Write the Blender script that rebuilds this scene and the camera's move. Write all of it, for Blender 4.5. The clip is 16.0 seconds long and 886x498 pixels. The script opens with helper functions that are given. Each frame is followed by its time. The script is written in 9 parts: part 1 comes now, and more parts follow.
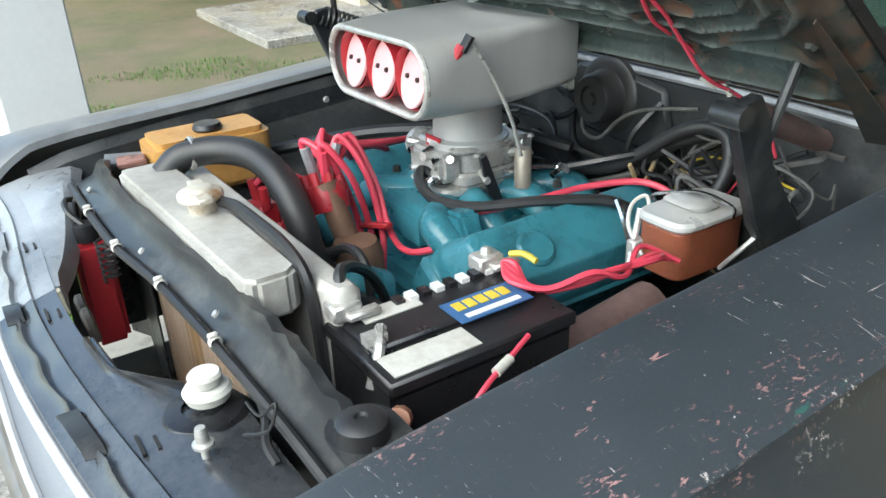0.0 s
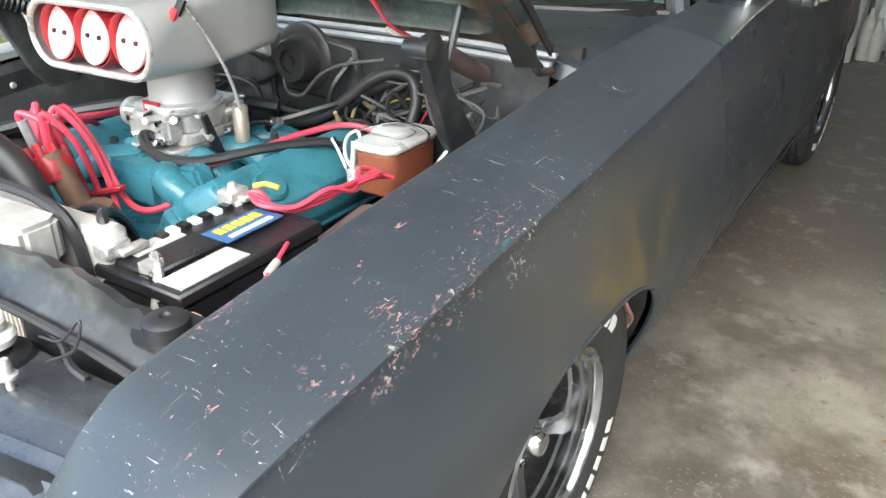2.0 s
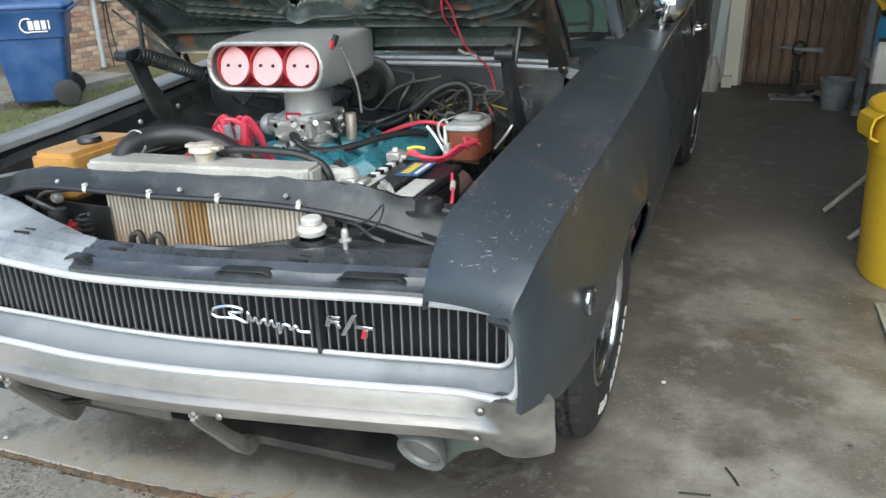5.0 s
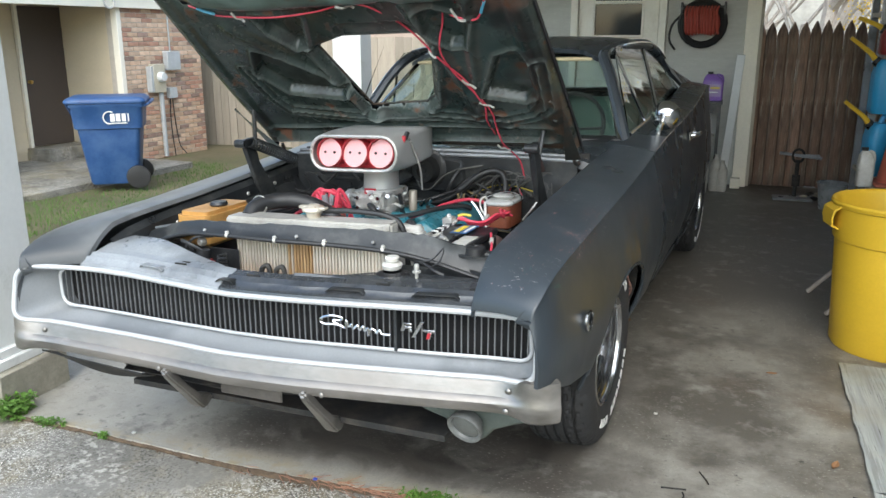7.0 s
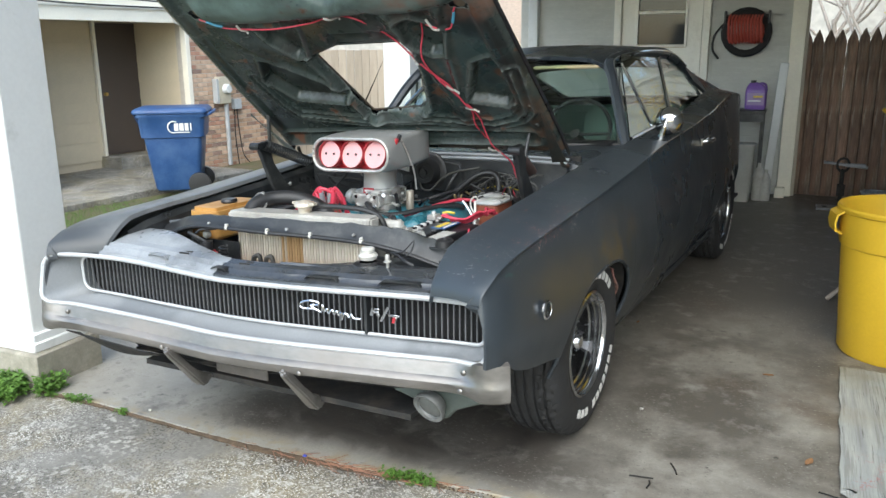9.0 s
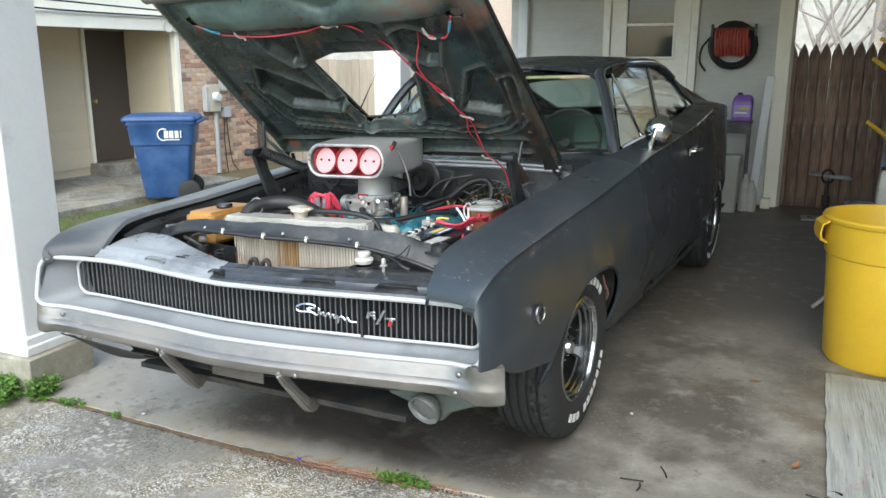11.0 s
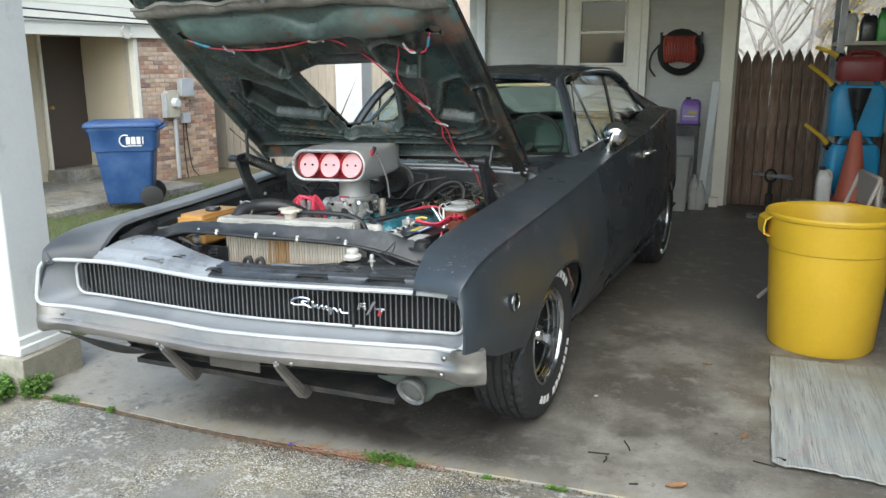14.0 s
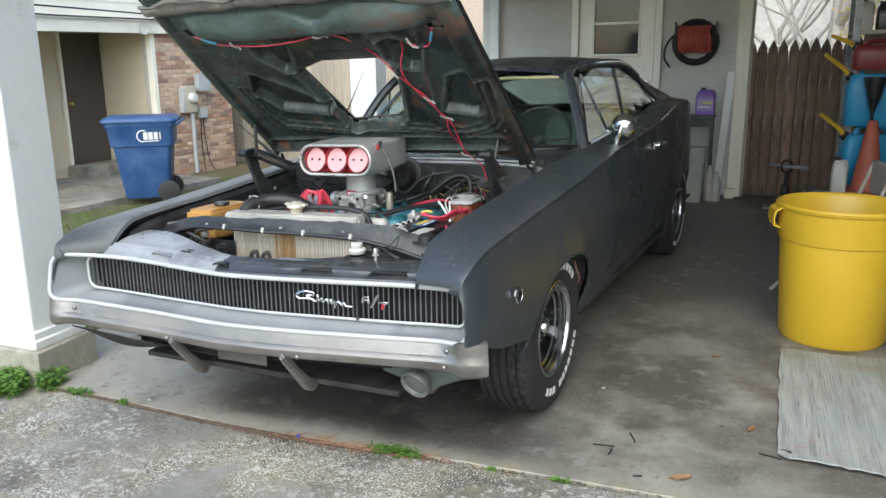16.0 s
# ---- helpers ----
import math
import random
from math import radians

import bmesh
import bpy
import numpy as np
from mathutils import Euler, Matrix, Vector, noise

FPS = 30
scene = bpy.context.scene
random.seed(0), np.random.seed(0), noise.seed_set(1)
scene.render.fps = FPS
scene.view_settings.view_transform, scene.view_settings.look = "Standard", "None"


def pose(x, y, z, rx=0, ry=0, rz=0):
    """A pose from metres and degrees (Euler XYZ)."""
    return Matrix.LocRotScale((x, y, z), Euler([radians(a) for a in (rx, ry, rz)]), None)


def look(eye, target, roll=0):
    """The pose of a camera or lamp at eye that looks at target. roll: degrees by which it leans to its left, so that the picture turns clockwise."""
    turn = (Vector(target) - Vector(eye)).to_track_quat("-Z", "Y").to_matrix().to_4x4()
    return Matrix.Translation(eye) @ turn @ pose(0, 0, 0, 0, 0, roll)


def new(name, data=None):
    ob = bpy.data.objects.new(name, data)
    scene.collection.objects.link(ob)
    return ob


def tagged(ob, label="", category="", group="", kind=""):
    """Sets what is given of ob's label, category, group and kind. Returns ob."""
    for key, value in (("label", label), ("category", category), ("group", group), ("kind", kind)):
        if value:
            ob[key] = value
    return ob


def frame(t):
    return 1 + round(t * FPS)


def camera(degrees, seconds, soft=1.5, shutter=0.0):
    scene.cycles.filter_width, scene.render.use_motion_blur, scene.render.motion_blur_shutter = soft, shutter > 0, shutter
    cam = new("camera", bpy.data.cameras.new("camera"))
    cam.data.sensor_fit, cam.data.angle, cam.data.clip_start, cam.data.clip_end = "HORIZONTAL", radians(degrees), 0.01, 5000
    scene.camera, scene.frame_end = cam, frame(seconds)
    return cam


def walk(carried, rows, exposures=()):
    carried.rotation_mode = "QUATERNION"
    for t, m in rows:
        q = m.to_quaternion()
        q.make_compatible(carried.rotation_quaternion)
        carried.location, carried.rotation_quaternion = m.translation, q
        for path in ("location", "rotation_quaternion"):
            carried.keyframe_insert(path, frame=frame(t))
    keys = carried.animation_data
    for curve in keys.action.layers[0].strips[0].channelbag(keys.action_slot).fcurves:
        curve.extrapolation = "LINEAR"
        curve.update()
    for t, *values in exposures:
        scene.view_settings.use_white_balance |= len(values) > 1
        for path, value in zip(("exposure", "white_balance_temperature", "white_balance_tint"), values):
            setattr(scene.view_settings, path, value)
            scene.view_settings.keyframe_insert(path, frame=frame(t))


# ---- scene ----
cam = camera(58.2, 16.0)
PATH = [
    (0, (1.235, 0.096, 1.408), (-0.279, 1.037, 0.501), -2.1),
    (0.5, (1.307, 0.046, 1.398), (-0.101, 1.09, 0.434), -1.8),
    (1, (1.406, 0.109, 1.389), (0.038, 1.213, 0.436), -2.4),
    (1.5, (1.434, 0.072, 1.39), (0.207, 1.334, 0.441), -0.8),
    (2, (1.347, -0.138, 1.387), (0.377, 1.352, 0.472), 0.6),
    (2.5, (1.328, -0.285, 1.417), (0.613, 1.399, 0.609), 1.5),
    (3, (1.41, -0.431, 1.434), (0.728, 1.318, 0.743), 0.8),
    (3.5, (1.449, -0.622, 1.438), (0.769, 1.155, 0.823), 0.5),
    (4, (1.347, -0.809, 1.431), (0.658, 0.968, 0.824), -0.9),
    (4.5, (1.237, -0.979, 1.408), (0.588, 0.788, 0.732), -1.9),
    (5, (1.233, -1.095, 1.388), (0.529, 0.622, 0.64), -1.3),
    (7.5, (1.594, -1.821, 1.475), (0.751, -0.073, 0.993), -0.2),
    (8, (1.75, -1.795, 1.457), (0.829, -0.09, 0.962), -0.7),
    (8.5, (1.821, -1.787, 1.452), (0.864, -0.101, 0.961), -0.6),
    (11, (1.818, -1.84, 1.442), (0.888, -0.131, 0.979), -0.0),
    (11.5, (1.828, -1.848, 1.455), (0.877, -0.131, 1.072), -0.0),
    (12, (1.849, -1.872, 1.469), (0.885, -0.151, 1.136), 0.5),
    (12.5, (1.825, -1.966, 1.483), (0.881, -0.232, 1.163), 0.3),
    (13, (1.793, -2.072, 1.481), (0.903, -0.314, 1.14), -0.1),
    (13.5, (1.782, -2.115, 1.474), (0.951, -0.34, 1.075), -0.4),
    (14, (1.846, -2.098, 1.473), (1.016, -0.336, 1.018), -0.1),
    (14.5, (1.902, -2.077, 1.473), (1.051, -0.33, 1.001), -0.3),
    (15, (1.908, -2.076, 1.48), (1.042, -0.338, 1.002), -0.5),
    (15.5, (1.902, -2.085, 1.479), (1.029, -0.348, 1.006), -0.7),
    (16, (1.905, -2.088, 1.481), (1.033, -0.352, 1.008), -0.7),
]
walk(cam, [(t, look(eye, target, roll)) for t, eye, target, roll in PATH],
     exposures=[(0, 1.58, 6450, 1), (1.0, 1.72, 6450, 1), (2.0, 2.2, 6700, 5), (3.0, 2.15, 6750, 6), (3.6, 2.0, 6600, 4), (4.2, 1.55, 6500, 4), (5.0, 1.18, 6400, 3), (7.5, 1.22, 6450, 4), (12.5, 1.25, 6400, 3), (14.0, 1.12, 6400, 3), (16, 1.1, 6400, 3)])

# ---- world and light ----
world = bpy.data.worlds.new("sky")
scene.world = world
world.use_nodes = True
_wn = world.node_tree
_sky = _wn.nodes.new("ShaderNodeTexSky")
_sky.sky_type, _sky.sun_disc = "NISHITA", False
_sky.sun_elevation, _sky.sun_rotation = radians(45), radians(164)
_sky.air_density, _sky.dust_density, _sky.ozone_density = 1.0, 1.6, 1.5
_wn.links.new(_sky.outputs[0], _wn.nodes["Background"].inputs[0])
_wn.nodes["Background"].inputs[1].default_value = 0.15
sun_lamp = new("sun", bpy.data.lights.new("sun", "SUN"))
sun_lamp.data.energy, sun_lamp.data.angle, sun_lamp.data.color = 1.7, radians(85), (1.0, 0.98, 0.95)
sun_lamp.matrix_world = look((1.7, -6.0, 6.3), (0, 0, 0))

# ---- mesh helpers ----
ALL = []


def link(name, bm, mat, parent=None, label="", bevel=0.0, smooth=40, seg=1):
    """One bmesh becomes one mesh object, with bevelled and auto-smoothed edges."""
    if bevel > 0:
        es = [e for e in bm.edges if len(e.link_faces) == 2 and e.calc_face_angle(0) > 0.6]
        bmesh.ops.bevel(bm, geom=es, offset=bevel, segments=seg, affect="EDGES", clamp_overlap=True)
    me = bpy.data.meshes.new(name)
    bm.normal_update()
    bm.to_mesh(me)
    bm.free()
    for p in me.polygons:
        p.use_smooth = True
    me.set_sharp_from_angle(angle=radians(smooth))
    for m in mat if isinstance(mat, (list, tuple)) else (mat,):
        me.materials.append(m)
    ob = new(name, me)
    if parent is not None:
        ob.parent = parent
    if label:
        ob["label"] = label
    return ob


def part(name, bm, mat, parent, label="", **kw):
    return link(name, bm, mat, parent, label, **kw)


def thing(name, m, label, category, group="", kind=""):
    ob = new(name)
    ob.empty_display_size = 0.1
    ob.matrix_world = m
    return tagged(ob, label, category, group, kind)


def B():
    return bmesh.new()


def box(bm, c, s, m=None, taper=1.0):
    """A box about c with sizes s; taper scales its top."""
    v = bmesh.ops.create_cube(bm, size=1.0)["verts"]
    for p in v:
        k = taper if p.co.z > 0 else 1.0
        p.co = Vector((c[0] + p.co.x * s[0] * k, c[1] + p.co.y * s[1] * k, c[2] + p.co.z * s[2]))
        if m is not None:
            p.co = m @ p.co
    return v


def boxes(*items):
    bm = B()
    for c, s in items:
        box(bm, c, s)
    return bm


def frame_of(d):
    d = Vector(d).normalized()
    a = Vector((0, 0, 1)) if abs(d.z) < 0.9 else Vector((1, 0, 0))
    u = d.cross(a).normalized()
    return u, d.cross(u).normalized(), d


def rings(bm, loops, closed=False, caps=True):
    """Bridges loops of points into a skin."""
    vs = [[bm.verts.new(p) for p in loop] for loop in loops]
    n = len(vs[0])
    for a, b in zip(vs, vs[1:] + ([vs[0]] if closed else [])):
        for i in range(n):
            bm.faces.new((a[i], a[(i + 1) % n], b[(i + 1) % n], b[i]))
    if caps and not closed:
        bm.faces.new(vs[0][::-1])
        bm.faces.new(vs[-1])
    return vs


def cyl(bm, p0, p1, r0, r1=None, seg=14):
    p0, p1 = Vector(p0), Vector(p1)
    u, v, _ = frame_of(p1 - p0)
    r1 = r0 if r1 is None else r1
    loops = []
    for p, r in ((p0, r0), (p1, r1)):
        loops.append([p + r * (math.cos(a) * u + math.sin(a) * v) for a in (2 * math.pi * i / seg for i in range(seg))])
    rings(bm, loops)
    return bm


def spline(pts, step=6):
    """A smooth line through points."""
    p = [Vector(q) for q in pts]
    if len(p) < 3:
        return p
    p = [2 * p[0] - p[1]] + p + [2 * p[-1] - p[-2]]
    out = []
    for a, b, c, d in zip(p, p[1:], p[2:], p[3:]):
        for i in range(step):
            t = i / step
            out.append(0.5 * (2 * b + (c - a) * t + (2 * a - 5 * b + 4 * c - d) * t * t + (3 * b - a - 3 * c + d) * t**3))
    return out + [p[-2]]


def tube(bm, pts, r, seg=8, step=6, closed=False):
    line = spline(pts, step) if step else [Vector(q) for q in pts]
    u, v, _ = frame_of(line[1] - line[0])
    loops = []
    for i, p in enumerate(line):
        d = (line[min(i + 1, len(line) - 1)] - line[max(i - 1, 0)]).normalized()
        u = (u - d * u.dot(d)).normalized()
        v = d.cross(u)
        rr = r(i / (len(line) - 1)) if callable(r) else r
        loops.append([p + rr * (math.cos(a) * u + math.sin(a) * v) for a in (2 * math.pi * k / seg for k in range(seg))])
    rings(bm, loops, closed=closed)
    return bm


def lathe(bm, prof, m=None, seg=32):
    """Turns (r, z) round the z axis."""
    m = m or Matrix()
    vs = []
    for r, z in prof:
        vs.append([bm.verts.new(m @ Vector((r * math.cos(2 * math.pi * i / seg), r * math.sin(2 * math.pi * i / seg), z))) for i in range(seg)] if r > 1e-5 else [bm.verts.new(m @ Vector((0, 0, z)))])
    for a, b in zip(vs, vs[1:]):
        for i in range(seg):
            j = (i + 1) % seg
            q = [a[i % len(a)], a[j % len(a)], b[j % len(b)], b[i % len(b)]]
            q = [x for k, x in enumerate(q) if x not in q[:k]]
            if len(q) > 2:
                bm.faces.new(q)
    return bm


def sheet(bm, rows):
    vs = [[bm.verts.new(p) for p in row] for row in rows]
    for a, b in zip(vs, vs[1:]):
        for i in range(len(a) - 1):
            bm.faces.new((a[i], a[i + 1], b[i + 1], b[i]))
    return vs


def thick(bm, t):
    bmesh.ops.recalc_face_normals(bm, faces=bm.faces)
    bmesh.ops.solidify(bm, geom=bm.faces[:], thickness=t)
    return bm


def prism(bm, poly, lo, hi, axis=2):
    """A polygon pushed from lo to hi along an axis."""
    def at(p, h):
        q = list(p)
        q.insert(axis, h)
        return Vector(q)
    a = [bm.verts.new(at(p, lo)) for p in poly]
    b = [bm.verts.new(at(p, hi)) for p in poly]
    n = len(poly)
    for i in range(n):
        bm.faces.new((a[i], a[(i + 1) % n], b[(i + 1) % n], b[i]))
    bm.faces.new(a[::-1])
    bm.faces.new(b)
    bmesh.ops.recalc_face_normals(bm, faces=bm.faces)
    return bm


def rounded(w, h, r, n=5):
    """A rounded rectangle about the origin."""
    out = []
    for cx, cy, a0 in ((w / 2 - r, h / 2 - r, 0), (-w / 2 + r, h / 2 - r, 90), (-w / 2 + r, -h / 2 + r, 180), (w / 2 - r, -h / 2 + r, 270)):
        for i in range(n + 1):
            a = radians(a0 + 90 * i / n)
            out.append((cx + r * math.cos(a), cy + r * math.sin(a)))
    return out


class Line:
    """A smooth curve y(x) through a table."""

    def __init__(self, *tab):
        self.x, self.y = [t[0] for t in tab], [t[1] for t in tab]

    def __call__(self, x):
        X, Y = self.x, self.y
        if x <= X[0]:
            return Y[0]
        if x >= X[-1]:
            return Y[-1]
        i = max(k for k in range(len(X) - 1) if X[k] <= x)
        def slope(k):
            if k <= 0 or k >= len(X) - 1:
                a, b = (0, 1) if k <= 0 else (len(X) - 2, len(X) - 1)
                return (Y[b] - Y[a]) / (X[b] - X[a])
            return (Y[k + 1] - Y[k - 1]) / (X[k + 1] - X[k - 1])
        h = X[i + 1] - X[i]
        t = (x - X[i]) / h
        return (2 * t**3 - 3 * t * t + 1) * Y[i] + (t**3 - 2 * t * t + t) * h * slope(i) + (3 * t * t - 2 * t**3) * Y[i + 1] + (t**3 - t * t) * h * slope(i + 1)


# ---- materials ----
def node(nt, kind, **sets):
    n = nt.nodes.new(kind)
    for k, v in sets.items():
        n.inputs[k.replace("_", " ")].default_value = v
    return n


def surf(name, col, rough=0.6, metal=0.0, var=0.18, scale=6.0, fine=60.0, bump=0.15, stain=None, amount=0.5, stain_scale=3.0, sharp=0.15, coat=0.0, stretch=(1, 1, 1), rvar=0.12, rnd=0.0, stain_rough=None, dist=0.004):
    """A surface with broad and fine variation, stains of another colour, uneven gloss and relief."""
    m = bpy.data.materials.new(name)
    m.use_nodes = True
    nt = m.node_tree
    L = nt.links.new
    bs = nt.nodes["Principled BSDF"]
    tc = nt.nodes.new("ShaderNodeTexCoord")
    mp = nt.nodes.new("ShaderNodeMapping")
    mp.inputs["Scale"].default_value = stretch
    L(tc.outputs["Object"], mp.inputs["Vector"])
    big = node(nt, "ShaderNodeTexNoise", Scale=scale, Detail=4.0, Roughness=0.6)
    fin = node(nt, "ShaderNodeTexNoise", Scale=fine, Detail=3.0, Roughness=0.6)
    for n in (big, fin):
        L(mp.outputs[0], n.inputs["Vector"])
    mixn = nt.nodes.new("ShaderNodeMix")
    mixn.inputs[0].default_value = 0.4
    L(big.outputs["Fac"], mixn.inputs[2])
    L(fin.outputs["Fac"], mixn.inputs[3])
    mr = nt.nodes.new("ShaderNodeMapRange")
    mr.inputs["From Min"].default_value, mr.inputs["From Max"].default_value = 0.3, 0.7
    mr.inputs["To Min"].default_value, mr.inputs["To Max"].default_value = 1 - var, 1 + var
    L(mixn.outputs[0], mr.inputs["Value"])
    val = mr.outputs[0]
    if rnd > 0:
        oi = nt.nodes.new("ShaderNodeObjectInfo")
        r2 = nt.nodes.new("ShaderNodeMapRange")
        r2.inputs["To Min"].default_value, r2.inputs["To Max"].default_value = 1 - rnd, 1 + rnd
        L(oi.outputs["Random"], r2.inputs["Value"])
        mu = nt.nodes.new("ShaderNodeMath")
        mu.operation = "MULTIPLY"
        L(val, mu.inputs[0])
        L(r2.outputs[0], mu.inputs[1])
        val = mu.outputs[0]
    vm = nt.nodes.new("ShaderNodeVectorMath")
    vm.operation = "SCALE"
    vm.inputs[0].default_value = col[:3]
    L(val, vm.inputs["Scale"])
    out = vm.outputs[0]
    rr = nt.nodes.new("ShaderNodeMapRange")
    rr.inputs["From Min"].default_value, rr.inputs["From Max"].default_value = 0.3, 0.7
    rr.inputs["To Min"].default_value, rr.inputs["To Max"].default_value = max(0.02, rough - rvar), min(1, rough + rvar)
    L(big.outputs["Fac"], rr.inputs["Value"])
    rout = rr.outputs[0]
    mout = None
    if stain is not None:
        sn = node(nt, "ShaderNodeTexNoise", Scale=stain_scale, Detail=6.0, Roughness=0.7)
        L(mp.outputs[0], sn.inputs["Vector"])
        sr = nt.nodes.new("ShaderNodeMapRange")
        sr.inputs["From Min"].default_value, sr.inputs["From Max"].default_value = 1 - amount - sharp / 2, 1 - amount + sharp / 2
        L(sn.outputs["Fac"], sr.inputs["Value"])
        mx = nt.nodes.new("ShaderNodeMix")
        mx.data_type = "RGBA"
        L(sr.outputs[0], mx.inputs[0])
        L(out, mx.inputs[6])
        mx.inputs[7].default_value = (*stain[:3], 1)
        out = mx.outputs[2]
        if stain_rough is not None:
            mz = nt.nodes.new("ShaderNodeMix")
            L(sr.outputs[0], mz.inputs[0])
            L(rout, mz.inputs[2])
            mz.inputs[3].default_value = stain_rough
            rout = mz.outputs[0]
            if metal > 0:
                mm = nt.nodes.new("ShaderNodeMix")
                L(sr.outputs[0], mm.inputs[0])
                mm.inputs[2].default_value, mm.inputs[3].default_value = metal, 0.0
                mout = mm.outputs[0]
    L(out, bs.inputs["Base Color"])
    L(rout, bs.inputs["Roughness"])
    bs.inputs["Metallic"].default_value = metal
    if mout is not None:
        L(mout, bs.inputs["Metallic"])
    bs.inputs["Coat Weight"].default_value = coat
    if bump > 0:
        bp = nt.nodes.new("ShaderNodeBump")
        bp.inputs["Strength"].default_value, bp.inputs["Distance"].default_value = bump, dist
        L(mixn.outputs[0], bp.inputs["Height"])
        L(bp.outputs[0], bs.inputs["Normal"])
    return m


def glass(name, tint=(0.85, 0.93, 0.9), rough=0.0, clear=0.85):
    m = bpy.data.materials.new(name)
    m.use_nodes = True
    nt = m.node_tree
    bs = nt.nodes["Principled BSDF"]
    bs.inputs["Base Color"].default_value = (*tint, 1)
    bs.inputs["Roughness"].default_value = rough
    bs.inputs["Transmission Weight"].default_value = 1.0
    bs.inputs["IOR"].default_value = 1.45
    return m


def over(m, col, scale, lo, hi, stretch=(1, 1, 1), rough=None, detail=6.0, zlim=None, mask_scale=None, mask=(0.5, 0.6), dist=0.0):
    """Lays scratches, chips or stains of a colour over a surface, masked by a broader noise."""
    nt = m.node_tree
    L = nt.links.new
    bs = nt.nodes["Principled BSDF"]
    tc = nt.nodes.new("ShaderNodeTexCoord")
    mp = nt.nodes.new("ShaderNodeMapping")
    mp.inputs["Scale"].default_value = stretch
    L(tc.outputs["Object"], mp.inputs["Vector"])
    sn = node(nt, "ShaderNodeTexNoise", Scale=scale, Detail=detail, Roughness=0.65, Distortion=dist)
    L(mp.outputs[0], sn.inputs["Vector"])
    sr = nt.nodes.new("ShaderNodeMapRange")
    sr.inputs["From Min"].default_value, sr.inputs["From Max"].default_value = lo, hi
    L(sn.outputs["Fac"], sr.inputs["Value"])
    fac = sr.outputs[0]
    if mask_scale:
        mn = node(nt, "ShaderNodeTexNoise", Scale=mask_scale, Detail=2.0)
        L(tc.outputs["Object"], mn.inputs["Vector"])
        m2 = nt.nodes.new("ShaderNodeMapRange")
        m2.inputs["From Min"].default_value, m2.inputs["From Max"].default_value = mask
        L(mn.outputs["Fac"], m2.inputs["Value"])
        mu = nt.nodes.new("ShaderNodeMath")
        mu.operation = "MULTIPLY"
        L(fac, mu.inputs[0])
        L(m2.outputs[0], mu.inputs[1])
        fac = mu.outputs[0]
    if zlim:
        sx = nt.nodes.new("ShaderNodeSeparateXYZ")
        L(tc.outputs["Object"], sx.inputs[0])
        for axis, a, b in zlim:
            m3 = nt.nodes.new("ShaderNodeMapRange")
            m3.inputs["From Min"].default_value, m3.inputs["From Max"].default_value = a, b
            L(sx.outputs[axis], m3.inputs["Value"])
            mu = nt.nodes.new("ShaderNodeMath")
            mu.operation = "MULTIPLY"
            L(fac, mu.inputs[0])
            L(m3.outputs[0], mu.inputs[1])
            fac = mu.outputs[0]
    src = bs.inputs["Base Color"].links[0].from_socket
    mx = nt.nodes.new("ShaderNodeMix")
    mx.data_type = "RGBA"
    L(fac, mx.inputs[0])
    L(src, mx.inputs[6])
    mx.inputs[7].default_value = (*col, 1)
    L(mx.outputs[2], bs.inputs["Base Color"])
    if rough is not None:
        rs = bs.inputs["Roughness"].links[0].from_socket
        mz = nt.nodes.new("ShaderNodeMix")
        L(fac, mz.inputs[0])
        L(rs, mz.inputs[2])
        mz.inputs[3].default_value = rough
        L(mz.outputs[0], bs.inputs["Roughness"])
    return m


PAINT = surf("matte_charcoal_paint", (0.029, 0.036, 0.043), 0.29, var=0.22, scale=2.5, fine=300, bump=0.03, rvar=0.1)
PRIMER = surf("worn_charcoal_paint", (0.034, 0.042, 0.05), 0.36, var=0.2, scale=2.5, fine=300, bump=0.03, rvar=0.1)
for m in (PAINT, PRIMER):
    m.node_tree.nodes["Principled BSDF"].inputs["Specular IOR Level"].default_value = 0.6
PINKISH = (0.3, 0.17, 0.165)
TOP = (2, 0.80, 0.83)
# flakes down to pink primer along the outer crease and the inner edge
over(PRIMER, PINKISH, 120, 0.57, 0.62, stretch=(1.5, 0.6, 1), rough=0.7, mask_scale=9, mask=(0.49, 0.6), zlim=[TOP, (0, 0.85, 0.885), (0, 0.936, 0.931), (1, 0.28, 0.38), (1, 0.92, 0.72)], dist=0.4)
over(PRIMER, PINKISH, 130, 0.585, 0.63, stretch=(1.5, 0.7, 1), rough=0.7, mask_scale=12, mask=(0.5, 0.6), zlim=[TOP, (0, 0.785, 0.75), (1, 0.18, 0.26), (1, 0.95, 0.7)], dist=0.4)
over(PRIMER, PINKISH, 60, 0.66, 0.69, stretch=(1.5, 0.5, 1), rough=0.7, zlim=[TOP, (0, 0.936, 0.931), (1, 1.3, 0.9)], dist=0.8)
# pale scratches along and across
over(PRIMER, (0.42, 0.37, 0.36), 22, 0.66, 0.69, stretch=(10, 0.6, 1), rough=0.7, mask_scale=5, mask=(0.5, 0.6), zlim=[TOP, (0, 0.75, 0.83), (0, 0.936, 0.931), (1, 0.2, 0.3)], dist=0.6)
over(PRIMER, (0.42, 0.38, 0.38), 14, 0.67, 0.69, stretch=(1.0, 10, 1), rough=0.7, mask_scale=5, mask=(0.52, 0.6), zlim=[TOP, (0, 0.936, 0.931), (1, 0.1, 0.25)], dist=0.8)
over(PRIMER, (0.5, 0.5, 0.5), 130, 0.68, 0.71, rough=0.7, zlim=[TOP, (0, 0.936, 0.931)])
